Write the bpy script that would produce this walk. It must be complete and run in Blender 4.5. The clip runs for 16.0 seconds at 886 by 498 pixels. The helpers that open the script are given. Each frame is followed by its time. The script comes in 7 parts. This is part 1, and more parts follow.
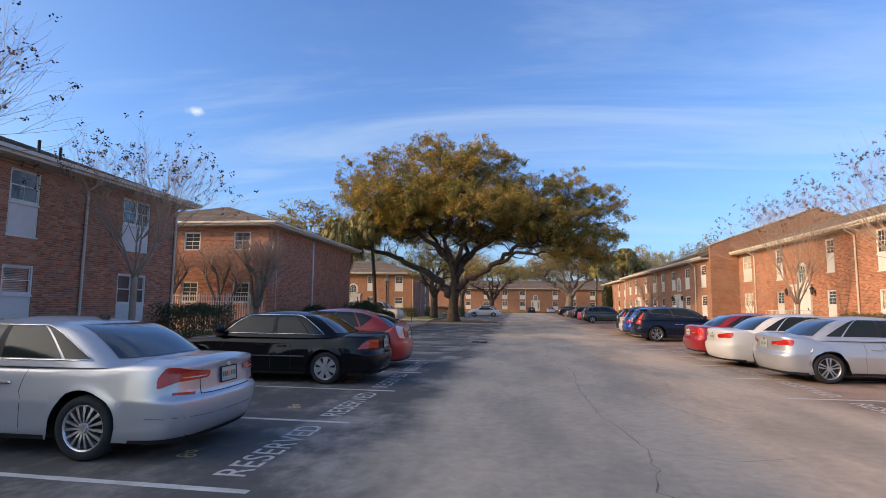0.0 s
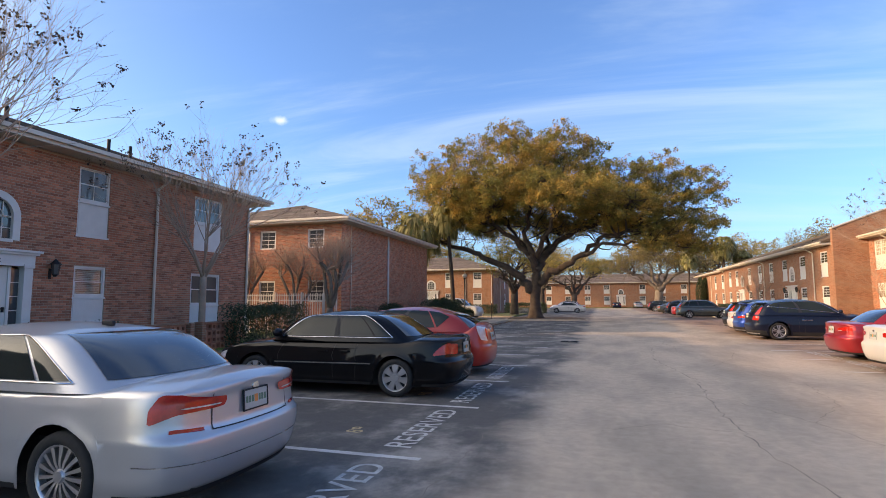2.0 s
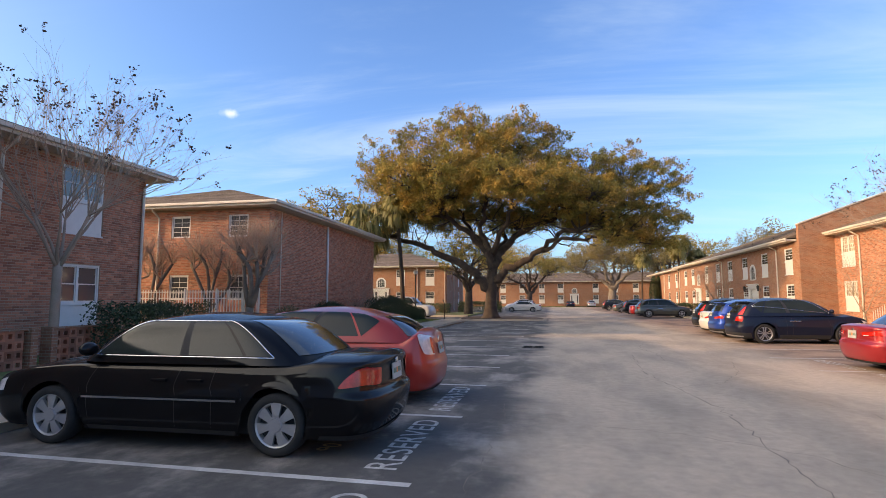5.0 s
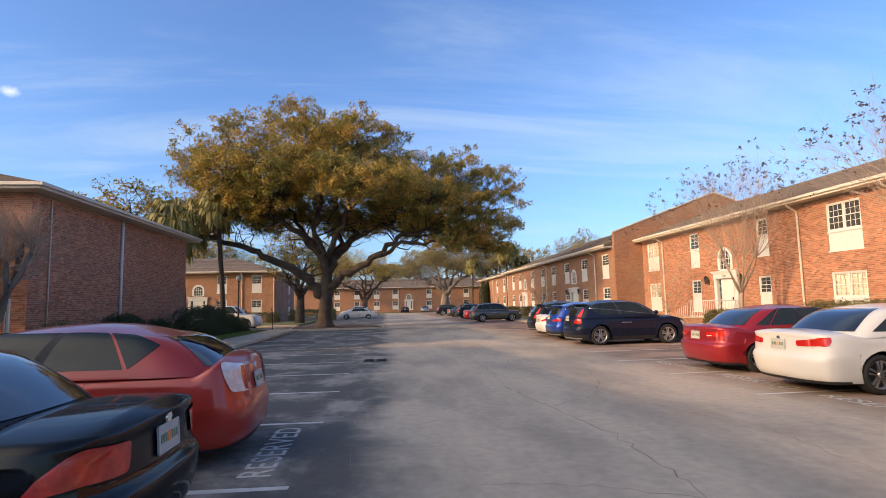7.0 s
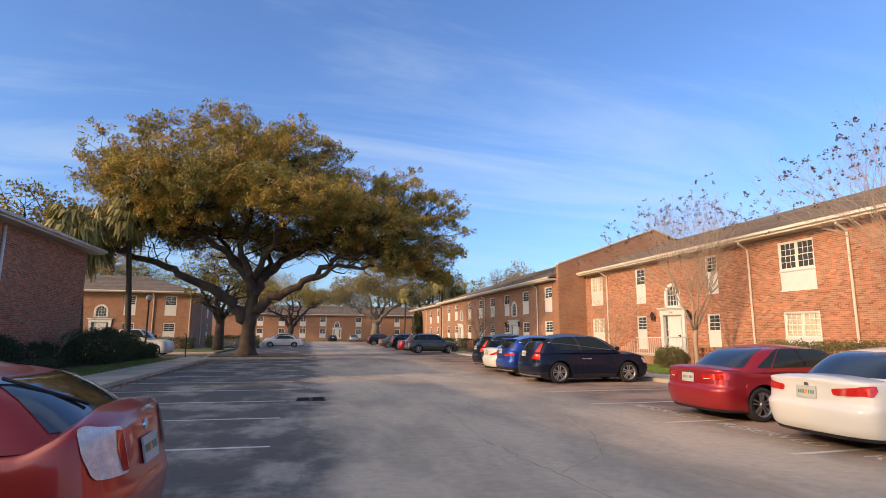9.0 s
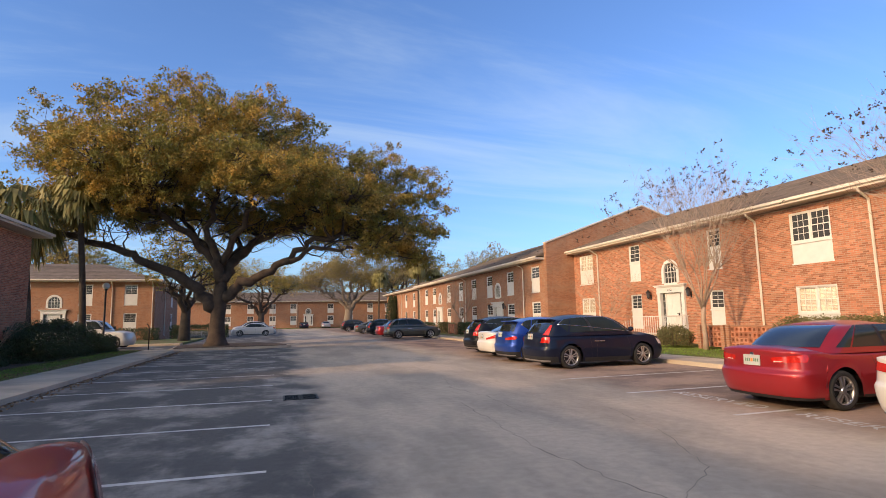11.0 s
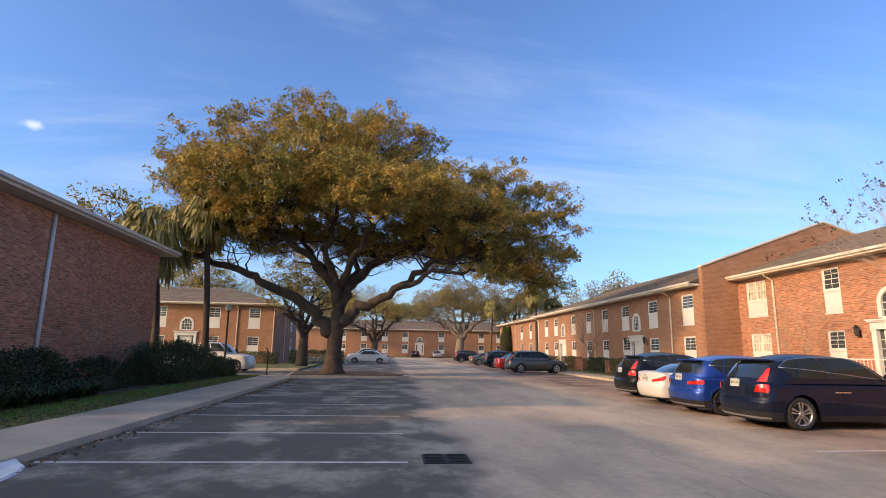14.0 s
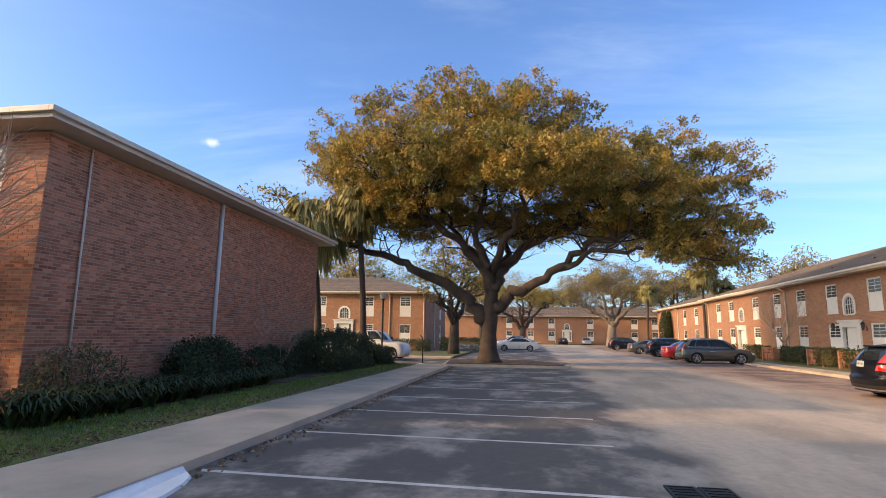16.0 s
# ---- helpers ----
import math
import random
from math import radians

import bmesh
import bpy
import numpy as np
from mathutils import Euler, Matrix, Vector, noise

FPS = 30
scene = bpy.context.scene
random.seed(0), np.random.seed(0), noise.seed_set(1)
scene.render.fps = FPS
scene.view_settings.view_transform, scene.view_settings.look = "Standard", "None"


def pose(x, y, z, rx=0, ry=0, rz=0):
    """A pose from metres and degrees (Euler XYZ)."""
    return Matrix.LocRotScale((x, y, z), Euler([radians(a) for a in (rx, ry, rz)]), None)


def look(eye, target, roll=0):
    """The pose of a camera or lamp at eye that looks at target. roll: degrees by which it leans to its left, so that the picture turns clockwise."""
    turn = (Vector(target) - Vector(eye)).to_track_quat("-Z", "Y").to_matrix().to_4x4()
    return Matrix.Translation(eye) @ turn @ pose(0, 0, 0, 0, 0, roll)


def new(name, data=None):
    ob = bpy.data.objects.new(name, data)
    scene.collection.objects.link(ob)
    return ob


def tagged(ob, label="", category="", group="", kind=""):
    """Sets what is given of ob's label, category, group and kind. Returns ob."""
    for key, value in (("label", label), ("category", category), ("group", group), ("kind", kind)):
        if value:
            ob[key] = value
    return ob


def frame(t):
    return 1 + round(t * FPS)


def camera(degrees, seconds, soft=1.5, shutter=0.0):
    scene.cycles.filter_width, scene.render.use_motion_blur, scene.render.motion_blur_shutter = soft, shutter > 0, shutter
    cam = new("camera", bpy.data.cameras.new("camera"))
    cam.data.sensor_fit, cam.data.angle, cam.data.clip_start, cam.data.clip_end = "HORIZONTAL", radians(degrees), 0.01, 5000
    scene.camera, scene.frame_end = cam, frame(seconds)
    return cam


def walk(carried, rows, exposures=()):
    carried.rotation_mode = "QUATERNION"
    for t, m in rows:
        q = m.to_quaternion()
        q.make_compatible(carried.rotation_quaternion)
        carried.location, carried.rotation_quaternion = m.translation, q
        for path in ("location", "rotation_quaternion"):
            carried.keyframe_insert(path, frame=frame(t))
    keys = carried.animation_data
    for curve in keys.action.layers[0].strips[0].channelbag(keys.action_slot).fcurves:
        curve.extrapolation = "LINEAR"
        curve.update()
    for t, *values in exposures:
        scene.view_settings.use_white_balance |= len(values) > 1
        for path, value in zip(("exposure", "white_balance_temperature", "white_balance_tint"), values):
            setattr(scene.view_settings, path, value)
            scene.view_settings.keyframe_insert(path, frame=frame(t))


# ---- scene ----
cam = camera(78.8, 16.0, soft=0.9)
METRES, EYE, TILT, LEAN, TURN = 18.05, 1.6, 0.0, 0.0, 8.0
ROWS = [
    (0.0, 0.0, 0.0, 0.0, -0.07, 5.95, -0.64),
    (0.5, -0.0061, 0.024, 0.0008, 3.42, 7.3, -1.26),
    (1.0, -0.0075, 0.0505, 0.0003, 5.86, 7.48, -1.43),
    (1.5, -0.0098, 0.0783, -0.0007, 7.81, 6.68, -0.89),
    (2.0, -0.011, 0.1058, 0.0004, 8.22, 5.55, 0.16),
    (2.5, -0.0101, 0.1369, 0.0001, 10.37, 4.67, 0.52),
    (3.0, -0.0124, 0.1685, 0.0, 10.49, 5.07, 0.1),
    (5.5, -0.0158, 0.3355, -0.0006, 0.04, 5.58, 0.17),
    (6.0, -0.0159, 0.3683, 0.0006, -3.96, 5.77, 0.38),
    (6.5, -0.0186, 0.3995, 0.0008, -9.14, 5.42, 1.08),
    (7.0, -0.018, 0.4287, 0.0005, -14.09, 5.9, 1.25),
    (7.5, -0.0201, 0.4595, -0.0002, -17.15, 7.17, 0.68),
    (8.0, -0.02, 0.4888, -0.0002, -19.29, 8.15, 0.25),
    (8.5, -0.0203, 0.5205, 0.0, -20.66, 8.87, -0.18),
    (9.0, -0.0229, 0.5505, 0.001, -21.72, 9.0, -0.3),
    (11.5, -0.0269, 0.7026, 0.0005, -25.43, 7.18, 0.83),
    (12.0, -0.0256, 0.7352, 0.0021, -25.77, 7.89, 0.24),
    (12.5, -0.0273, 0.7679, 0.0039, -25.14, 9.21, -0.59),
    (13.0, -0.0252, 0.8032, 0.0043, -21.42, 11.12, -1.27),
    (13.5, -0.0241, 0.8383, 0.0024, -18.56, 11.15, -1.19),
    (14.0, -0.0247, 0.8704, 0.0013, -13.72, 10.6, -0.87),
    (14.5, -0.0307, 0.9033, 0.001, -8.0, 9.86, -1.28),
    (15.0, -0.038, 0.9324, 0.0024, -3.27, 9.27, -1.36),
    (15.5, -0.0468, 0.9635, 0.0021, 0.31, 9.25, -1.33),
    (16.0, -0.0579, 0.9933, 0.0036, 1.04, 9.02, -0.8),
]
walk(cam, [(t, pose(0, 0, EYE, TILT, LEAN, TURN) @ pose(METRES * x, METRES * y, METRES * z, 90 + pitch, roll, yaw)) for t, x, y, z, yaw, pitch, roll in ROWS], [(0.0, 0.86, 7800, 10), (1.0, 1.02, 8100, 10), (2.5, 1.22, 8600, 10), (6.0, 1.15, 8500, 10), (8.0, 0.88, 8100, 10), (12.5, 0.88, 8100, 10), (15.0, 1.12, 8300, 10), (16.0, 1.22, 8500, 10)])

# ---- world, sun, exposure ----
SUN_AZ, SUN_EL = 21.0, 18.5
world = bpy.data.worlds.new("sky")
scene.world = world
world.use_nodes = True
wn, wl = world.node_tree.nodes, world.node_tree.links
wn.clear()
w_out = wn.new("ShaderNodeOutputWorld")
w_bg = wn.new("ShaderNodeBackground")
w_bg.inputs["Strength"].default_value = 0.13
sky = wn.new("ShaderNodeTexSky")
sky.sky_type = "NISHITA"
sky.sun_disc = False
sky.sun_elevation = radians(SUN_EL)
sky.sun_rotation = radians(270 - SUN_AZ)
sky.air_density, sky.dust_density, sky.ozone_density = 1.0, 1.7, 3.0
w_tc = wn.new("ShaderNodeTexCoord")
# thin cirrus: a plane projection of the view direction, stretched along one axis
w_sep = wn.new("ShaderNodeSeparateXYZ")
wl.new(w_tc.outputs["Generated"], w_sep.inputs[0])
w_add = wn.new("ShaderNodeMath"); w_add.operation = "ADD"; w_add.inputs[1].default_value = 0.16
w_abs = wn.new("ShaderNodeMath"); w_abs.operation = "ABSOLUTE"
wl.new(w_sep.outputs["Z"], w_abs.inputs[0]); wl.new(w_abs.outputs[0], w_add.inputs[0])
w_div = wn.new("ShaderNodeVectorMath"); w_div.operation = "DIVIDE"
w_comb = wn.new("ShaderNodeCombineXYZ")
for k in range(3):
    wl.new(w_add.outputs[0], w_comb.inputs[k])
wl.new(w_tc.outputs["Generated"], w_div.inputs[0]); wl.new(w_comb.outputs[0], w_div.inputs[1])
w_map = wn.new("ShaderNodeMapping")
w_map.inputs["Rotation"].default_value = (0, 0, radians(-22))
w_map.inputs["Scale"].default_value = (0.32, 1.25, 0.3)
wl.new(w_div.outputs[0], w_map.inputs["Vector"])
w_noise = wn.new("ShaderNodeTexNoise")
w_noise.inputs["Scale"].default_value = 1.35
w_noise.inputs["Detail"].default_value = 7
w_noise.inputs["Roughness"].default_value = 0.62
w_noise.inputs["Distortion"].default_value = 0.7
wl.new(w_map.outputs[0], w_noise.inputs["Vector"])
w_ramp = wn.new("ShaderNodeMapRange")
w_ramp.interpolation_type = "SMOOTHSTEP"
w_ramp.inputs[1].default_value, w_ramp.inputs[2].default_value = 0.43, 0.75
w_ramp.inputs[3].default_value, w_ramp.inputs[4].default_value = 0.0, 0.42
wl.new(w_noise.outputs["Fac"], w_ramp.inputs[0])
w_mix = wn.new("ShaderNodeMix"); w_mix.data_type = "RGBA"
w_mix.inputs[7].default_value = (2.5, 3.45, 4.9, 1)
wl.new(w_ramp.outputs[0], w_mix.inputs[0])
w_tint = wn.new("ShaderNodeMix"); w_tint.data_type = "RGBA"; w_tint.blend_type = "MULTIPLY"
w_tint.inputs[7].default_value = (0.585, 0.875, 1.36, 1)
wl.new(sky.outputs[0], w_tint.inputs[6])
# towards the sun the haze fades the blue; broad off-view white glare added as fill light
to_sun = Vector((-math.cos(radians(SUN_AZ)), -math.sin(radians(SUN_AZ)), math.tan(radians(SUN_EL)))).normalized()
w_sd = wn.new("ShaderNodeVectorMath"); w_sd.operation = "DOT_PRODUCT"; w_sd.inputs[1].default_value = to_sun
wl.new(w_tc.outputs["Generated"], w_sd.inputs[0])
w_blue = wn.new("ShaderNodeMapRange"); w_blue.interpolation_type = "SMOOTHSTEP"
w_blue.inputs[1].default_value, w_blue.inputs[2].default_value, w_blue.inputs[3].default_value, w_blue.inputs[4].default_value = 0.3, 0.95, 1.0, 0.25
wl.new(w_sd.outputs["Value"], w_blue.inputs[0]); wl.new(w_blue.outputs[0], w_tint.inputs[0])
w_glow = wn.new("ShaderNodeMapRange"); w_glow.interpolation_type = "SMOOTHSTEP"
w_glow.inputs[1].default_value, w_glow.inputs[2].default_value, w_glow.inputs[3].default_value, w_glow.inputs[4].default_value = 0.58, 1.0, 0.0, 0.32
wl.new(w_sd.outputs["Value"], w_glow.inputs[0])
w_glare = wn.new("ShaderNodeMix"); w_glare.data_type = "RGBA"
w_glare.inputs[7].default_value = (29, 27, 25, 1)
wl.new(w_glow.outputs[0], w_glare.inputs[0])
wl.new(w_tint.outputs[2], w_mix.inputs[6])
# one small bright puff of cloud
puff = (Vector((-math.sin(radians(33.5)), math.cos(radians(33.5)), math.tan(radians(18.2)))).normalized())
w_nrm = wn.new("ShaderNodeVectorMath"); w_nrm.operation = "NORMALIZE"
wl.new(w_tc.outputs["Generated"], w_nrm.inputs[0])
w_sub = wn.new("ShaderNodeVectorMath"); w_sub.operation = "SUBTRACT"; w_sub.inputs[1].default_value = puff
wl.new(w_nrm.outputs[0], w_sub.inputs[0])
w_sc = wn.new("ShaderNodeVectorMath"); w_sc.operation = "MULTIPLY"; w_sc.inputs[1].default_value = (1.0, 1.0, 2.0)
wl.new(w_sub.outputs[0], w_sc.inputs[0])
w_len = wn.new("ShaderNodeVectorMath"); w_len.operation = "LENGTH"
wl.new(w_sc.outputs[0], w_len.inputs[0])
w_pn = wn.new("ShaderNodeTexNoise"); w_pn.inputs["Scale"].default_value, w_pn.inputs["Detail"].default_value = 70, 4
wl.new(w_nrm.outputs[0], w_pn.inputs["Vector"])
w_pm = wn.new("ShaderNodeMath"); w_pm.operation = "MULTIPLY_ADD"; w_pm.inputs[1].default_value = 0.022
wl.new(w_pn.outputs["Fac"], w_pm.inputs[0]); wl.new(w_len.outputs["Value"], w_pm.inputs[2])
w_pr = wn.new("ShaderNodeMapRange"); w_pr.interpolation_type = "SMOOTHSTEP"
w_pr.inputs[1].default_value, w_pr.inputs[2].default_value, w_pr.inputs[3].default_value, w_pr.inputs[4].default_value = 0.006, 0.030, 0.6, 0.0
wl.new(w_pm.outputs[0], w_pr.inputs[0])
w_mix2 = wn.new("ShaderNodeMix"); w_mix2.data_type = "RGBA"
w_mix2.inputs[7].default_value = (4.6, 5.2, 6.0, 1)
wl.new(w_pr.outputs[0], w_mix2.inputs[0]); wl.new(w_mix.outputs[2], w_mix2.inputs[6])
wl.new(w_mix2.outputs[2], w_glare.inputs[6])
wl.new(w_glare.outputs[2], w_bg.inputs["Color"])
wl.new(w_bg.outputs[0], w_out.inputs["Surface"])

sun = new("sun", bpy.data.lights.new("sun", "SUN"))
sun.data.energy, sun.data.angle, sun.data.color = 1.75, radians(1.2), (1.0, 0.69, 0.44)
sun.matrix_world = look((0, 0, 60), (math.cos(radians(SUN_AZ)) * 100, math.sin(radians(SUN_AZ)) * 100, 60 - 100 * math.tan(radians(SUN_EL))))


# ---- materials ----
def material(name, color, rough=0.7, metal=0.0, vary=0.25, scale=3.0, fine=60.0, bump=0.15, coat=0.0, island=0.0, obj=0.0, tint=None, patchy=False, transmission=0.0, spec=0.5, thin=0.0, dist=0.02):
    """Base colour with large blotches and fine grain, optional variation per island or per object."""
    m = bpy.data.materials.new(name)
    m.use_nodes = True
    n, l = m.node_tree.nodes, m.node_tree.links
    b = n["Principled BSDF"]
    b.inputs["Roughness"].default_value = rough
    b.inputs["Metallic"].default_value = metal
    b.inputs["Coat Weight"].default_value = coat
    b.inputs["Coat Roughness"].default_value = 0.04
    b.inputs["Transmission Weight"].default_value = transmission
    b.inputs["Specular IOR Level"].default_value = spec
    tc = n.new("ShaderNodeTexCoord")
    big = n.new("ShaderNodeTexNoise")
    big.inputs["Scale"].default_value, big.inputs["Detail"].default_value = scale, 5
    l.new(tc.outputs["Object"], big.inputs["Vector"])
    small = n.new("ShaderNodeTexNoise")
    small.inputs["Scale"].default_value, small.inputs["Detail"].default_value = fine, 3
    l.new(tc.outputs["Object"], small.inputs["Vector"])
    mixn = n.new("ShaderNodeMath"); mixn.operation = "MULTIPLY_ADD"
    mixn.inputs[1].default_value = 0.45
    l.new(small.outputs["Fac"], mixn.inputs[0]); l.new(big.outputs["Fac"], mixn.inputs[2])
    val = n.new("ShaderNodeMapRange")
    val.inputs[1].default_value, val.inputs[2].default_value = 0.45, 1.0
    val.inputs[3].default_value, val.inputs[4].default_value = 1 - vary, 1 + vary
    l.new(mixn.outputs[0], val.inputs[0])
    last = val.outputs[0]
    if island or obj:
        if island:
            g = n.new("ShaderNodeNewGeometry"); r_out = g.outputs["Random Per Island"]; amount = island
        else:
            g = n.new("ShaderNodeObjectInfo"); r_out = g.outputs["Random"]; amount = obj
        mr = n.new("ShaderNodeMapRange")
        mr.inputs[3].default_value, mr.inputs[4].default_value = 1 - amount, 1 + amount
        l.new(r_out, mr.inputs[0])
        mu = n.new("ShaderNodeMath"); mu.operation = "MULTIPLY"
        l.new(last, mu.inputs[0]); l.new(mr.outputs[0], mu.inputs[1])
        last = mu.outputs[0]
    hs = n.new("ShaderNodeHueSaturation")
    hs.inputs["Color"].default_value = (*color, 1)
    l.new(last, hs.inputs["Value"])
    if tint is not None:
        tm = n.new("ShaderNodeMix"); tm.data_type = "RGBA"
        tm.inputs[6].default_value, tm.inputs[7].default_value = (*color, 1), (*tint, 1)
        if (island or obj) and not patchy:
            frac = n.new("ShaderNodeMath"); frac.operation = "FRACT"
            m7 = n.new("ShaderNodeMath"); m7.operation = "MULTIPLY"; m7.inputs[1].default_value = 7.31
            l.new(r_out, m7.inputs[0]); l.new(m7.outputs[0], frac.inputs[0])
            l.new(frac.outputs[0], tm.inputs[0])
        else:
            st = n.new("ShaderNodeMapRange"); st.interpolation_type = "SMOOTHSTEP"
            st.inputs[1].default_value, st.inputs[2].default_value = 0.42, 0.62
            b2 = n.new("ShaderNodeTexNoise"); b2.inputs["Scale"].default_value, b2.inputs["Detail"].default_value = scale * 0.6, 6
            b2.inputs["Roughness"].default_value = 0.65
            l.new(tc.outputs["Object"], b2.inputs["Vector"]); l.new(b2.outputs["Fac"], st.inputs[0]); l.new(st.outputs[0], tm.inputs[0])
        l.new(tm.outputs[2], hs.inputs["Color"])
    l.new(hs.outputs[0], b.inputs["Base Color"])
    if thin:
        tr = n.new("ShaderNodeBsdfTranslucent"); l.new(hs.outputs[0], tr.inputs["Color"])
        ms = n.new("ShaderNodeMixShader"); ms.inputs[0].default_value = thin
        l.new(b.outputs[0], ms.inputs[1]); l.new(tr.outputs[0], ms.inputs[2])
        l.new(ms.outputs[0], n["Material Output"].inputs["Surface"])
    if bump:
        bp = n.new("ShaderNodeBump")
        bp.inputs["Strength"].default_value, bp.inputs["Distance"].default_value = bump, dist
        l.new(mixn.outputs[0], bp.inputs["Height"]); l.new(bp.outputs[0], b.inputs["Normal"])
    return m


BRICK = material("brick", (0.37, 0.128, 0.068), 0.88, vary=0.22, scale=0.9, fine=45, bump=0.35, island=0.33, tint=(0.42, 0.185, 0.113), dist=0.006)
BRICK_ONE = material("brick_single", (0.37, 0.128, 0.068), 0.88, vary=0.22, scale=0.9, fine=45, bump=0.35, obj=0.33, tint=(0.42, 0.185, 0.113), dist=0.006)
MORTAR = material("mortar", (0.40, 0.29, 0.21), 0.95, vary=0.15, scale=2, bump=0.3, dist=0.004)
WHITE = material("white_paint", (0.64, 0.62, 0.585), 0.5, vary=0.06, scale=4, bump=0.05)
CREAM = material("cream_trim", (0.62, 0.55, 0.46), 0.55, vary=0.08, scale=3, bump=0.05)
SHINGLE = material("shingle", (0.155, 0.118, 0.092), 0.95, vary=0.35, scale=1.5, fine=30, bump=0.5, island=0.2)
GLASS = material("window_glass", (0.055, 0.06, 0.065), 0.04, vary=0.1, scale=0.7, bump=0.03, spec=0.9, dist=0.01)
BLIND = material("window_blind", (0.5, 0.47, 0.42), 0.7, vary=0.1)
CLEAR = material("clear_glass", (0.93, 0.95, 0.94), 0.02, vary=0.0, bump=0, transmission=1.0)
CONCRETE = material("concrete", (0.54, 0.43, 0.315), 0.92, vary=0.16, scale=0.9, fine=90, bump=0.2, tint=(0.41, 0.34, 0.26), dist=0.004)
LINE = material("road_paint", (0.54, 0.52, 0.48), 0.8, vary=0.3, scale=2.5, fine=40, bump=0.15, dist=0.003)
FADED = material("faded_paint", (0.46, 0.34, 0.18), 0.85, vary=0.35, scale=6, fine=60, bump=0.1, dist=0.003)
GRASS = material("grass_soil", (0.115, 0.15, 0.038), 0.95, vary=0.4, scale=1.1, fine=25, bump=0.5, tint=(0.17, 0.13, 0.06))
BLADE = material("grass_blade", (0.20, 0.36, 0.055), 0.8, vary=0.25, scale=0.8, fine=5, bump=0, island=0.35, tint=(0.17, 0.17, 0.05), thin=0.3)
SOIL = material("mulch", (0.07, 0.045, 0.03), 0.97, vary=0.4, scale=3, fine=35, bump=0.7, tint=(0.12, 0.075, 0.045))
IRON = material("dark_iron", (0.018, 0.018, 0.019), 0.55, metal=0.5, vary=0.15)
BARK = material("bark", (0.062, 0.045, 0.034), 0.95, vary=0.4, scale=2.2, fine=22, bump=0.9, dist=0.03)
BARK_PALE = material("pale_bark", (0.34, 0.245, 0.18), 0.9, vary=0.2, scale=4, fine=30, bump=0.3)
BARK_GREY = material("grey_bark", (0.17, 0.135, 0.105), 0.92, vary=0.3, scale=4, fine=30, bump=0.5)
LEAF_OAK = material("oak_leaf", (0.205, 0.182, 0.036), 0.6, vary=0.5, scale=1.1, fine=3, bump=0, island=0.25, tint=(0.42, 0.255, 0.05), patchy=True, thin=0.22)
LEAF_DARK = material("hedge_leaf", (0.022, 0.042, 0.012), 0.55, vary=0.3, scale=1, fine=4, bump=0, island=0.4, tint=(0.04, 0.065, 0.018))
LEAF_PALE = material("budding_leaf", (0.17, 0.15, 0.05), 0.7, vary=0.25, scale=0.3, fine=3, bump=0, island=0.35, tint=(0.24, 0.17, 0.07))
LEAF_SEED = material("seed_head", (0.06, 0.038, 0.026), 0.85, vary=0.3, scale=3, bump=0, island=0.4)
LEAF_OLIVE = material("olive_leaf", (0.085, 0.10, 0.03), 0.7, vary=0.3, scale=0.8, fine=4, bump=0, island=0.4, tint=(0.15, 0.11, 0.045))
PALM_LEAF = material("palm_leaf", (0.17, 0.165, 0.042), 0.6, vary=0.3, scale=1, bump=0, island=0.35, tint=(0.22, 0.18, 0.065), thin=0.2)


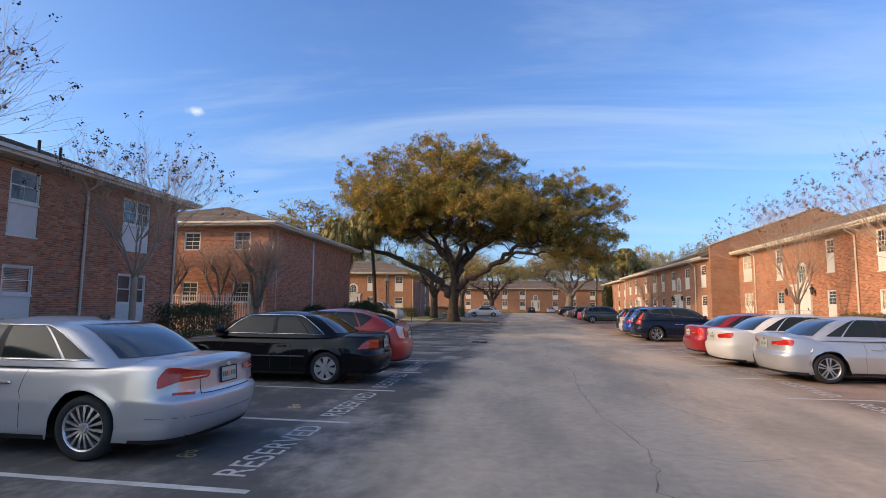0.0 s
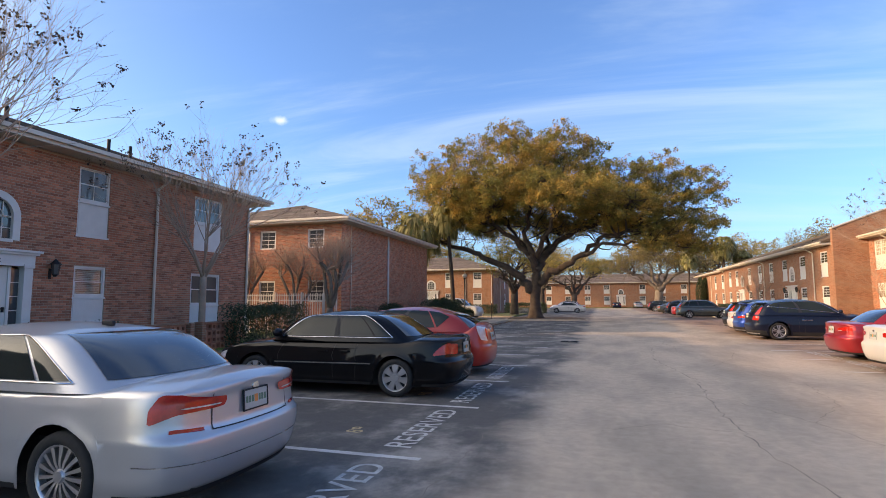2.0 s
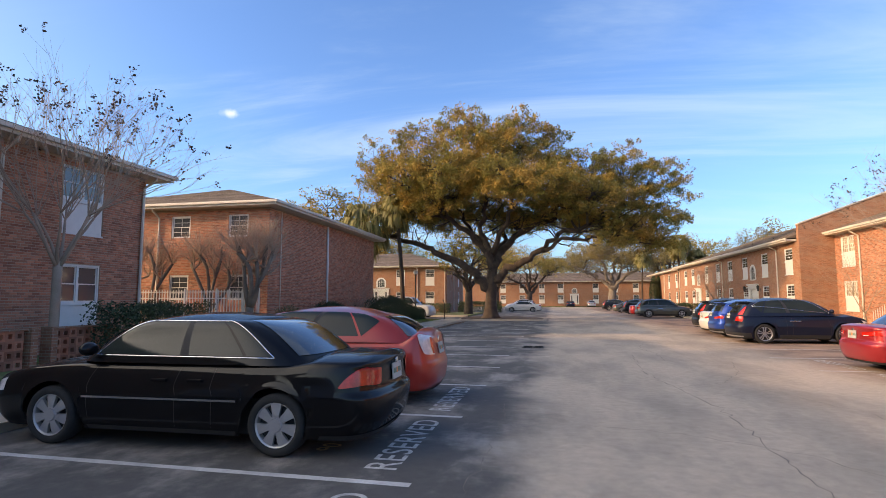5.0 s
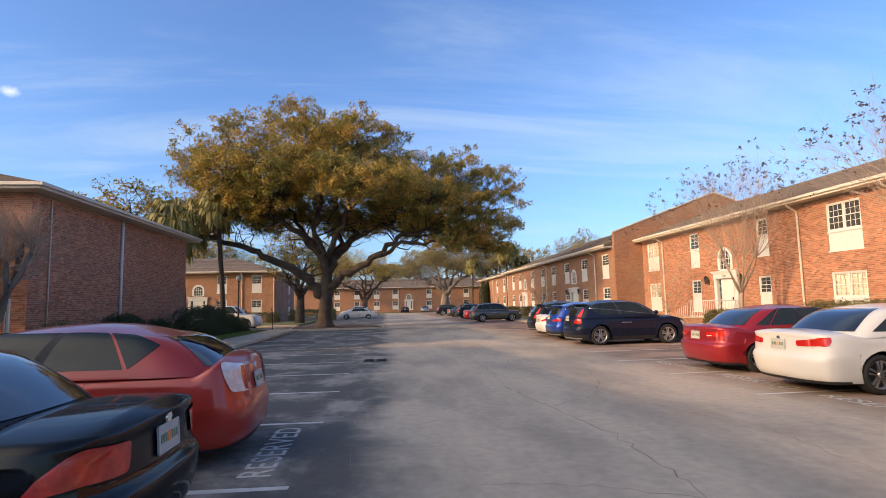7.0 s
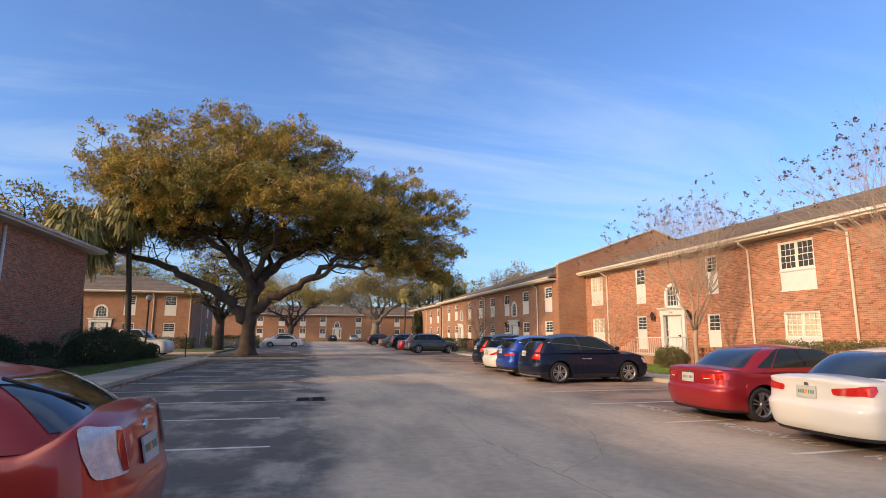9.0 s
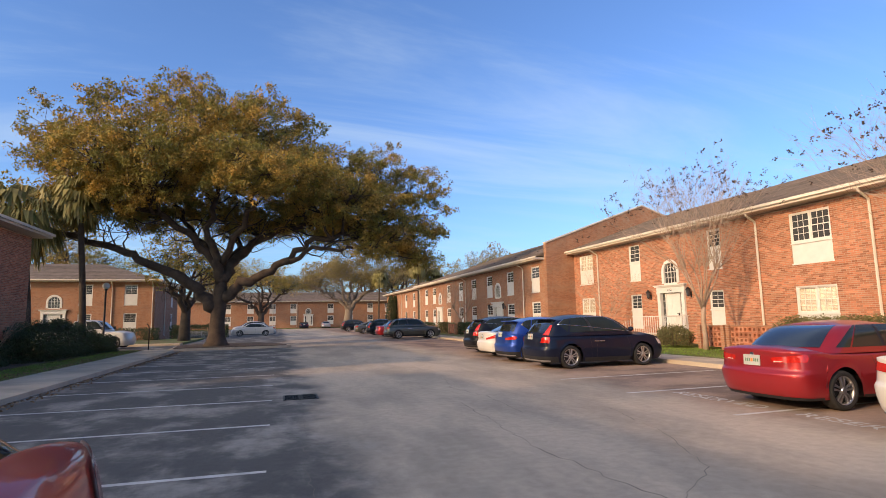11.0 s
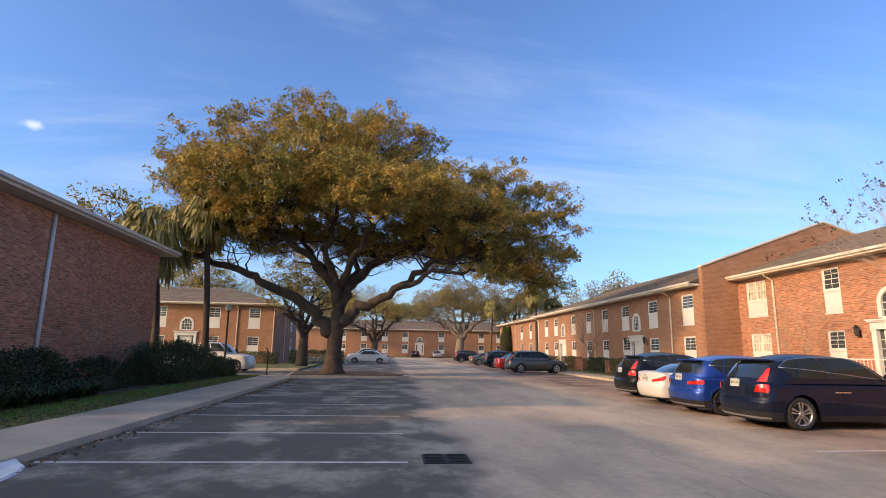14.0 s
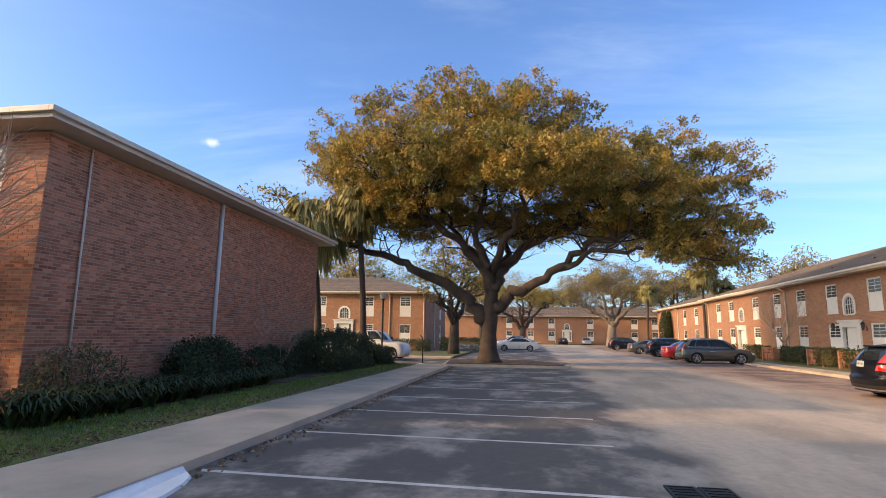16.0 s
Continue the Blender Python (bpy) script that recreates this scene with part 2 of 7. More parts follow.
def asphalt_material():
    """Worn asphalt: pale travelled lane, darker sealed stalls, soft stains, chips."""
    m = bpy.data.materials.new("asphalt")
    m.use_nodes = True
    n, l = m.node_tree.nodes, m.node_tree.links
    b = n["Principled BSDF"]
    b.inputs["Roughness"].default_value = 0.9
    tc = n.new("ShaderNodeTexCoord")
    sep = n.new("ShaderNodeSeparateXYZ"); l.new(tc.outputs["Object"], sep.inputs[0])

    def noise_of(scale, detail, rough=0.6, stretch=(1, 1, 1)):
        mp = n.new("ShaderNodeMapping"); mp.inputs["Scale"].default_value = stretch
        l.new(tc.outputs["Object"], mp.inputs[0])
        t = n.new("ShaderNodeTexNoise")
        t.inputs["Scale"].default_value, t.inputs["Detail"].default_value, t.inputs["Roughness"].default_value = scale, detail, rough
        l.new(mp.outputs[0], t.inputs["Vector"])
        return t.outputs["Fac"]

    def math_node(op, a, c):
        k = n.new("ShaderNodeMath"); k.operation = op
        for i, v in enumerate((a, c)):
            if isinstance(v, (int, float)):
                k.inputs[i].default_value = v
            else:
                l.new(v, k.inputs[i])
        return k.outputs[0]

    def step(v, lo, hi, a=0.0, c=1.0):
        k = n.new("ShaderNodeMapRange"); k.interpolation_type = "SMOOTHSTEP"
        k.inputs[1].default_value, k.inputs[2].default_value, k.inputs[3].default_value, k.inputs[4].default_value = lo, hi, a, c
        l.new(v, k.inputs[0])
        return k.outputs[0]

    def mix(f, a, c):
        k = n.new("ShaderNodeMix"); k.data_type = "RGBA"
        if isinstance(f, float):
            k.inputs[0].default_value = f
        else:
            l.new(f, k.inputs[0])
        for i, v in ((6, a), (7, c)):
            if isinstance(v, tuple):
                k.inputs[i].default_value = (*v, 1)
            else:
                l.new(v, k.inputs[i])
        return k.outputs[2]

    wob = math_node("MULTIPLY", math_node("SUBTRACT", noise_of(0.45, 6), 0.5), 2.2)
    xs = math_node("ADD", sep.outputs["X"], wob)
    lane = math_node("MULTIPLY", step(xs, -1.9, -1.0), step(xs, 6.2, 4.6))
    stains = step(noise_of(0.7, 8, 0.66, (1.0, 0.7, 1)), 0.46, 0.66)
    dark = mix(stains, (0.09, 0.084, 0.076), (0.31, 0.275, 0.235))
    # east side: warm tone of the sunlit ground put into the asphalt colour
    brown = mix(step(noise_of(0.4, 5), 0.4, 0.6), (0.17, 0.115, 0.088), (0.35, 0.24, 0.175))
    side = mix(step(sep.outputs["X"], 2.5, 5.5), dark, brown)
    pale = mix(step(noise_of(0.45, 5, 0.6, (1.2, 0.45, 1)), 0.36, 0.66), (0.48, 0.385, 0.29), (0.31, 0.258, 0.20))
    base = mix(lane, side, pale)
    grit = noise_of(130, 2, 0.7)
    patch = noise_of(7, 5, 0.7)
    g = n.new("ShaderNodeHueSaturation")
    l.new(base, g.inputs["Color"])
    l.new(math_node("ADD", step(grit, 0.25, 0.75, 0.35, 0.65), step(patch, 0.2, 0.8, 0.36, 0.64)), g.inputs["Value"])
    l.new(g.outputs[0], b.inputs["Base Color"])
    bp = n.new("ShaderNodeBump"); bp.inputs["Strength"].default_value, bp.inputs["Distance"].default_value = 0.35, 0.006
    l.new(math_node("ADD", grit, math_node("MULTIPLY", patch, 0.6)), bp.inputs["Height"])
    l.new(bp.outputs[0], b.inputs["Normal"])
    return m


ASPHALT = asphalt_material()
CRACK = material("crack_shadow", (0.17, 0.145, 0.12), 0.97, vary=0.3, scale=5, bump=0.2)
# ---- mesh helpers ----
def mesh_of(name, verts, faces, mat=None, smooth=False):
    me = bpy.data.meshes.new(name)
    me.from_pydata(verts, [], faces)
    if mat:
        me.materials.append(mat)
    if smooth:
        me.shade_smooth()
    return me


def part(name, bm, mat, parent, label=""):
    """Links a bmesh (or finished mesh) as one mesh object under parent."""
    if isinstance(bm, bpy.types.Mesh):
        me = bm
        if mat and not me.materials:
            me.materials.append(mat)
    else:
        me = bpy.data.meshes.new(name)
        bm.to_mesh(me)
        bm.free()
        me.materials.append(mat)
    ob = new(name, me)
    if parent is not None:
        ob.parent = parent
    if label:
        ob["label"] = label
    return ob


def thing(name, m, label, category, group="", kind=""):
    e = new(name)
    e.empty_display_size = 0.2
    e.matrix_world = m
    return tagged(e, label, category, group, kind)


def add_box(bm, x0, x1, y0, y1, z0, z1, bevel=0.0):
    r = bmesh.ops.create_cube(bm, size=1.0)
    vs = r["verts"]
    bmesh.ops.scale(bm, verts=vs, vec=(x1 - x0, y1 - y0, z1 - z0))
    bmesh.ops.translate(bm, verts=vs, vec=((x0 + x1) / 2, (y0 + y1) / 2, (z0 + z1) / 2))
    if bevel:
        es = list({e for v in vs for e in v.link_edges})
        bmesh.ops.bevel(bm, geom=es, offset=bevel, segments=2, affect="EDGES", profile=0.7)


def box_bm(x0, x1, y0, y1, z0, z1, bevel=0.0):
    bm = bmesh.new()
    add_box(bm, x0, x1, y0, y1, z0, z1, bevel)
    return bm


def boxes_bm(rows, bevel=0.0):
    bm = bmesh.new()
    for r in rows:
        add_box(bm, *r, bevel)
    return bm


def tube_data(path, radii, sides=6, verts=None, faces=None):
    """A tapered tube along a list of points."""
    verts = [] if verts is None else verts
    faces = [] if faces is None else faces
    pts = [Vector(p) for p in path]
    start = len(verts)
    ref = Vector((0.31, 0.17, 0.93))
    for i, p in enumerate(pts):
        d = (pts[min(i + 1, len(pts) - 1)] - pts[max(i - 1, 0)])
        d = d.normalized() if d.length > 1e-6 else Vector((0, 0, 1))
        a = d.cross(ref)
        if a.length < 0.1:
            a = d.cross(Vector((1, 0, 0)))
        a.normalize()
        c = d.cross(a)
        for k in range(sides):
            t = 2 * math.pi * k / sides
            verts.append(tuple(p + (a * math.cos(t) + c * math.sin(t)) * radii[i]))
    for i in range(len(pts) - 1):
        for k in range(sides):
            u = start + i * sides
            faces.append((u + k, u + (k + 1) % sides, u + sides + (k + 1) % sides, u + sides + k))
    faces.append(tuple(start + k for k in range(sides))[::-1])
    faces.append(tuple(start + (len(pts) - 1) * sides + k for k in range(sides)))
    return verts, faces


def tube_mesh(name, path, radius, mat, sides=8, smooth=True):
    radii = radius if isinstance(radius, (list, tuple)) else [radius] * len(path)
    v, f = tube_data(path, radii, sides)
    return mesh_of(name, v, f, mat, smooth)


# ---- walls with openings ----
def wall_mesh(name, length, z0, z1, openings, thick=0.25, mat=None):
    """A wall in local x (along) and z, front face at y=0 towards -y, with holes and reveals."""
    e = 0.003
    us = sorted({e, length - e, *[v for o in openings for v in (o[0], o[1]) if 0 < v < length]})
    zs = sorted({z0, z1, *[v for o in openings for v in (o[2], o[3]) if z0 < v < z1]})
    verts, faces = [], []

    def quad(a, b, c, d):
        i = len(verts)
        verts.extend((a, b, c, d))
        faces.append((i, i + 1, i + 2, i + 3))
    for i in range(len(us) - 1):
        for j in range(len(zs) - 1):
            a, b, c, d = us[i], us[i + 1], zs[j], zs[j + 1]
            um, zm = (a + b) / 2, (c + d) / 2
            if any(o[0] < um < o[1] and o[2] < zm < o[3] for o in openings):
                continue
            quad((a, 0, c), (b, 0, c), (b, 0, d), (a, 0, d))
            quad((b, thick, c), (a, thick, c), (a, thick, d), (b, thick, d))
    for a, b, c, d in openings:
        quad((a, 0, c), (a, 0, d), (a, thick, d), (a, thick, c))
        quad((b, 0, d), (b, 0, c), (b, thick, c), (b, thick, d))
        quad((a, 0, d), (b, 0, d), (b, thick, d), (a, thick, d))
        quad((b, 0, c), (a, 0, c), (a, thick, c), (b, thick, c))
    quad((e, 0, z0), (e, 0, z1), (e, thick, z1), (e, thick, z0))
    quad((length - e, 0, z1), (length - e, 0, z0), (length - e, thick, z0), (length - e, thick, z1))
    quad((0, 0, z1), (length, 0, z1), (length, thick, z1), (0, thick, z1))
    return mesh_of(name, verts, faces, mat)


def brick_boxes(length, z0, z1, openings, arches=(), pitch_u=0.205, pitch_z=0.0695):
    """Running-bond bricks (u0, u1, z0, z1) over a wall less its openings; arches: (centre, z, radius)."""
    out = []
    row, z = 0, z0
    joint = 0.010
    while z + pitch_z <= z1 + 0.001:
        cuts = [(o[0], o[1]) for o in openings if o[2] < z + pitch_z * 0.5 < o[3]]
        for c, za, r in arches:
            if za <= z + pitch_z * 0.5 < za + r:
                h = math.sqrt(r * r - (z + pitch_z * 0.5 - za) ** 2)
                cuts.append((c - h, c + h))
        spans, cur = [], 0.0
        for a, b in sorted(cuts):
            if a > cur:
                spans.append((cur, a))
            cur = max(cur, b)
        if cur < length:
            spans.append((cur, length))
        off = (row % 2) * pitch_u / 2
        for a, b in spans:
            k = math.floor((a - off) / pitch_u)
            while off + k * pitch_u < b:
                u0, u1 = max(a, off + k * pitch_u), min(b, off + (k + 1) * pitch_u - joint)
                if u1 - u0 > 0.025:
                    out.append((u0, u1, z, z + pitch_z - joint))
                k += 1
        row += 1
        z += pitch_z
    return out


def bricks_mesh(name, boxes, rng, proud=0.007):
    n = len(boxes)
    bx = np.array(boxes)
    dep = -proud + rng.uniform(-0.0025, 0.0025, n)
    b = 0.004
    v = np.zeros((n, 8, 3))
    for i, (uu, zz) in enumerate(((0, 2), (1, 2), (1, 3), (0, 3))):
        v[:, i, 0], v[:, i, 2], v[:, i, 1] = bx[:, uu], bx[:, zz], 0.004
        su = b if uu == 0 else -b
        sz = b if zz == 2 else -b
        v[:, 4 + i, 0], v[:, 4 + i, 2], v[:, 4 + i, 1] = bx[:, uu] + su, bx[:, zz] + sz, dep
    base = np.arange(n)[:, None, None] * 8
    f = np.array([[4, 5, 6, 7], [0, 1, 5, 4], [1, 2, 6, 5], [2, 3, 7, 6], [3, 0, 4, 7]])[None] + base
    return mesh_of(name, v.reshape(-1, 3).tolist(), f.reshape(-1, 4).tolist(), BRICK)


PENDING_BRICKS = []


def build_wall(parent, m, length, z0, z1, openings, arches=(), bricks=True, singles=None, name="wall"):
    """A brick wall under a building; m places its local frame (x along, -y outward)."""
    ops = list(openings) + [(c - r, c + r, z, z + r) for c, z, r in arches]
    w = part(name, wall_mesh(name, length, z0, z1, ops), MORTAR if bricks else BRICK_FAR, parent)
    w.matrix_local = m
    for c, z, r in arches:
        # spandrel bricks' backing above the arch
        v, f = [], []
        k = 10
        for i in range(k + 1):
            t = math.pi * i / k
            v += [(c + r * math.cos(t), 0.0, z + r * math.sin(t)), (c + r * math.cos(t), 0.0, z + r)]
        for i in range(k):
            f.append((2 * i, 2 * i + 1, 2 * i + 3, 2 * i + 2))
        part("arch_spandrel", mesh_of("arch_spandrel", v, f, MORTAR if bricks else BRICK_FAR), None, w)
    if bricks:
        PENDING_BRICKS.append((w, brick_boxes(length, z0, z1, list(openings), arches), singles))
    return w


def brick_far_material():
    m = bpy.data.materials.new("brick_distant")
    m.use_nodes = True
    n, l = m.node_tree.nodes, m.node_tree.links
    b = n["Principled BSDF"]
    b.inputs["Roughness"].default_value = 0.9
    tc = n.new("ShaderNodeTexCoord")
    sp = n.new("ShaderNodeSeparateXYZ"); l.new(tc.outputs["Object"], sp.inputs[0])
    ad = n.new("ShaderNodeMath"); ad.operation = "ADD"
    l.new(sp.outputs["X"], ad.inputs[0]); l.new(sp.outputs["Y"], ad.inputs[1])
    cb = n.new("ShaderNodeCombineXYZ"); l.new(ad.outputs[0], cb.inputs[0]); l.new(sp.outputs["Z"], cb.inputs[1])
    br = n.new("ShaderNodeTexBrick")
    br.inputs["Color1"].default_value, br.inputs["Color2"].default_value = (0.36, 0.165, 0.092, 1), (0.26, 0.105, 0.055, 1)
    br.inputs["Mortar"].default_value = (0.33, 0.245, 0.18, 1)
    br.inputs["Scale"].default_value = 1.0
    br.inputs["Brick Width"].default_value, br.inputs["Row Height"].default_value, br.inputs["Mortar Size"].default_value = 0.205, 0.0695, 0.006
    l.new(cb.outputs[0], br.inputs["Vector"])
    no = n.new("ShaderNodeTexNoise"); no.inputs["Scale"].default_value, no.inputs["Detail"].default_value = 0.9, 6
    l.new(tc.outputs["Object"], no.inputs["Vector"])
    mr = n.new("ShaderNodeMapRange"); mr.inputs[3].default_value, mr.inputs[4].default_value = 0.72, 1.28
    l.new(no.outputs["Fac"], mr.inputs[0])
    hs = n.new("ShaderNodeHueSaturation"); l.new(br.outputs["Color"], hs.inputs["Color"]); l.new(mr.outputs[0], hs.inputs["Value"])
    l.new(hs.outputs[0], b.inputs["Base Color"])
    return m


BRICK_FAR = brick_far_material()


# ---- parts of the apartment buildings ----
def window(parent, m, w, z_top, z_sill, panel_bottom=None, double=False, grid=(2, 2), blind=False):
    """A sash window in a hole; local x along the wall, -y outward; origin at the hole's left side, ground height."""
    win = part("window", box_bm(0.0, w, 0.075, 0.10, z_sill - 0.02, z_sill + 0.035, 0.004), WHITE, parent, "white painted sash window")
    win.matrix_local = m
    fr = 0.055
    y0, y1 = 0.02, 0.11
    part("frame", boxes_bm([(0, fr, y0, y1, z_sill, z_top), (w - fr, w, y0, y1, z_sill, z_top), (fr, w - fr, y0, y1, z_top - fr, z_top), (fr, w - fr, y0 - 0.02, y1, z_sill, z_sill + fr)]), WHITE, win)
    units = 2 if double else 1
    uw = (w - 2 * fr - (0.07 if double else 0)) / units
    zm = (z_top + z_sill) / 2
    if double:
        part("mullion", box_bm(fr + uw, fr + uw + 0.07, y0, y1, z_sill + fr, z_top - fr), WHITE, win)
    for k in range(units):
        a = fr + k * (uw + 0.07)
        for zl, zh, dy in ((z_sill + fr, zm + 0.018, 0.035), (zm - 0.018, z_top - fr, 0.06)):
            st = 0.032
            bars = [(a, a + st, dy, dy + 0.03, zl, zh), (a + uw - st, a + uw, dy, dy + 0.03, zl, zh), (a + st, a + uw - st, dy, dy + 0.03, zl, zl + st), (a + st, a + uw - st, dy, dy + 0.03, zh - st, zh)]
            cols, rows = grid
            for c in range(1, cols):
                u = a + st + (uw - 2 * st) * c / cols
                bars.append((u - 0.009, u + 0.009, dy + 0.004, dy + 0.026, zl + st, zh - st))
            for r in range(1, rows):
                zz = zl + (zh - zl) * r / rows
                bars.append((a + st, a + uw - st, dy + 0.003, dy + 0.027, zz - 0.009, zz + 0.009))
            part("sash", boxes_bm(bars), WHITE, win)
            part("pane", box_bm(a + st - 0.004, a + uw - st + 0.004, dy + 0.012, dy + 0.018, zl + st - 0.004, zh - st + 0.004), CLEAR if blind else GLASS, win).visible_shadow = not blind
    if blind:
        part("blind", boxes_bm([(fr + 0.01, w - fr - 0.01, 0.125, 0.130, zz, zz + 0.042) for zz in np.arange(z_sill + 0.06, z_top - 0.06, 0.05).tolist()]), BLIND, win)
    if panel_bottom is not None:
        zp = z_sill - 0.02
        part("apron_panel", boxes_bm([(0, w, 0.03, 0.1, panel_bottom, zp), (0.05, w - 0.05, 0.018, 0.03, panel_bottom + 0.07, zp - 0.05), (-0.02, w + 0.02, -0.02, 0.05, panel_bottom - 0.035, panel_bottom + 0.015), (-0.02, w + 0.02, -0.012, 0.04, zp - 0.03, zp + 0.02)], 0.003), WHITE, win, "white painted apron panel below the sash")
    return win


def arch_window(parent, m, c, z0, z_spring, r):
    """A round-headed window: local centre c."""
    v, f = [], []
    k = 16
    outer = [(c + r * 1.2, z0)] + [(c + r * 1.2 * math.cos(math.pi * i / k), z_spring + r * 1.2 * math.sin(math.pi * i / k)) for i in range(k + 1)] + [(c - r * 1.2, z0)]
    inner = [(c + r * 0.86, z0)] + [(c + r * 0.86 * math.cos(math.pi * i / k), z_spring + r * 0.86 * math.sin(math.pi * i / k)) for i in range(k + 1)] + [(c - r * 0.86, z0)]
    n = len(outer)
    for u, z in outer:
        v += [(u, -0.035, z), (u, 0.02, z)]
    for u, z in inner:
        v += [(u, -0.035, z), (u, 0.10, z)]
    for i in range(n - 1):
        a, b2, c2, d = 2 * i, 2 * (i + 1), 2 * n + 2 * i, 2 * n + 2 * (i + 1)
        f += [(a, b2, d, c2), (a + 1, b2 + 1, b2, a), (c2, d, d + 1, c2 + 1)]
    win = part("arched_window", mesh_of("arched_window", v, f, WHITE), WHITE, parent, "round-headed window with white surround")
    win.matrix_local = m
    gv = [(u, 0.06, z) for u, z in inner] 
    part("pane", mesh_of("pane", gv, [tuple(range(len(gv)))], GLASS), GLASS, win)
    bars = [(c - 0.012, c + 0.012, 0.03, 0.055, z0, z_spring + r * 0.86), (c - r * 0.86, c + r * 0.86, 0.03, 0.055, z_spring - 0.02, z_spring + 0.02), (c - r * 0.88, c + r * 0.88, -0.05, 0.1, z0 - 0.05, z0 + 0.03)]
    for s in (-1, 1):
        bars.append((c + s * r * 0.44 - 0.01, c + s * r * 0.44 + 0.01, 0.03, 0.055, z0, z_spring + r * 0.7))
    for zz in np.arange(z0 + 0.3, z_spring, 0.3).tolist():
        bars.append((c - r * 0.86, c + r * 0.86, 0.032, 0.053, zz - 0.01, zz + 0.01))
    for bar in bars:
        part("glazing_bar", box_bm(*bar), WHITE, win)
    ring = [(c + r * 0.45 * math.cos(math.pi * i / 10), 0.04, z_spring + r * 0.45 * math.sin(math.pi * i / 10)) for i in range(11)]
    part("fanlight_ring", tube_mesh("fanlight_ring", ring, 0.01, WHITE, 4), WHITE, win)
    return win


def digits(parent, m, text, size, mat, name="number", align="CENTER"):
    cu = bpy.data.curves.new(name, "FONT")
    cu.body, cu.size, cu.align_x, cu.extrude = text, size, align, 0.002
    tmp = bpy.data.objects.new(name, cu)
    me = bpy.data.meshes.new_from_object(tmp)
    bpy.data.objects.remove(tmp)
    me.materials.clear()
    me.materials.append(mat)
    ob = new(name, me)
    ob.parent = parent
    ob.matrix_local = m
    return ob


def entrance(parent, m, c, z_floor, number=""):
    """A white panelled door with sidelights, pilasters and entablature, centred at c."""
    d = part("door", box_bm(c - 0.46, c + 0.46, 0.06, 0.105, z_floor, z_floor + 2.05, 0.004), WHITE, parent, "white panelled front door with narrow sidelights")
    d.matrix_local = m
    for s in (-1, 1):
        for a, b in ((0.15, 0.75), (0.9, 1.45), (1.55, 1.92)):
            part("door_panel", box_bm(c + s * 0.22 - 0.15, c + s * 0.22 + 0.15, 0.048, 0.066, z_floor + a, z_floor + b, 0.006), WHITE, d)
    part("door_handle", boxes_bm([(c + 0.36, c + 0.41, 0.02, 0.06, z_floor + 0.92, z_floor + 1.05), (c + 0.28, c + 0.41, 0.0, 0.02, z_floor + 0.99, z_floor + 1.02)], 0.004), IRON, d, "dark lever handle")
    for s in (-1, 1):
        part("sidelight", box_bm(c + s * 0.63 - 0.12, c + s * 0.63 + 0.12, 0.075, 0.082, z_floor + 0.25, z_floor + 2.0), GLASS, d)
        part("sidelight_grille", boxes_bm([(c + s * 0.63 - 0.12, c + s * 0.63 + 0.12, 0.062, 0.09, z_floor + zz, z_floor + zz + 0.018) for zz in (0.6, 0.95, 1.3, 1.65)] + [(c + s * 0.49 - 0.035, c + s * 0.49 + 0.035, 0.03, 0.12, z_floor, z_floor + 2.05), (c + s * 0.63 - 0.12, c + s * 0.63 + 0.12, 0.05, 0.11, z_floor, z_floor + 0.26)]), WHITE, d)
        part("pilaster", boxes_bm([(c + s * 0.86 - 0.11, c + s * 0.86 + 0.11, -0.10, 0.1, z_floor, z_floor + 2.12), (c + s * 0.86 - 0.135, c + s * 0.86 + 0.135, -0.125, 0.1, z_floor, z_floor + 0.2), (c + s * 0.86 - 0.135, c + s * 0.86 + 0.135, -0.125, 0.1, z_floor + 2.02, z_floor + 2.12)], 0.006), WHITE, d)
    part("entablature", boxes_bm([(c - 1.0, c + 1.0, -0.11, 0.1, z_floor + 2.06, z_floor + 2.34), (c - 1.07, c + 1.07, -0.17, 0.1, z_floor + 2.34, z_floor + 2.40), (c - 1.12, c + 1.12, -0.22, 0.1, z_floor + 2.40, z_floor + 2.46)], 0.006), WHITE, d)
    if number:
        digits(d, pose(c, -0.116, z_floor + 2.13, 90), number, 0.17, IRON, "house_number")
    return d


def wall_lantern(parent, m, u, z):
    lan = part("wall_lantern", boxes_bm([(u - 0.04, u + 0.04, -0.02, 0.01, z - 0.22, z + 0.05), (u - 0.015, u + 0.015, -0.2, 0.0, z - 0.02, z + 0.01)], 0.004), IRON, parent, "black coach lantern")
    lan.matrix_local = m
    bm = bmesh.new()
    bmesh.ops.create_cone(bm, cap_ends=True, segments=6, radius1=0.075, radius2=0.11, depth=0.26, matrix=Matrix.Translation((u, -0.2, z + 0.02)))
    part("lantern_glass", bm, GLASS, lan)
    bm = bmesh.new()
    bmesh.ops.create_cone(bm, cap_ends=True, segments=6, radius1=0.14, radius2=0.02, depth=0.14, matrix=Matrix.Translation((u, -0.2, z + 0.22)))
    part("lantern_cap", bm, IRON, lan)
    bm = bmesh.new()
    bmesh.ops.create_cone(bm, cap_ends=True, segments=6, radius1=0.03, radius2=0.08, depth=0.06, matrix=Matrix.Translation((u, -0.2, z - 0.14)))
    part("lantern_base", bm, IRON, lan)
    return lan


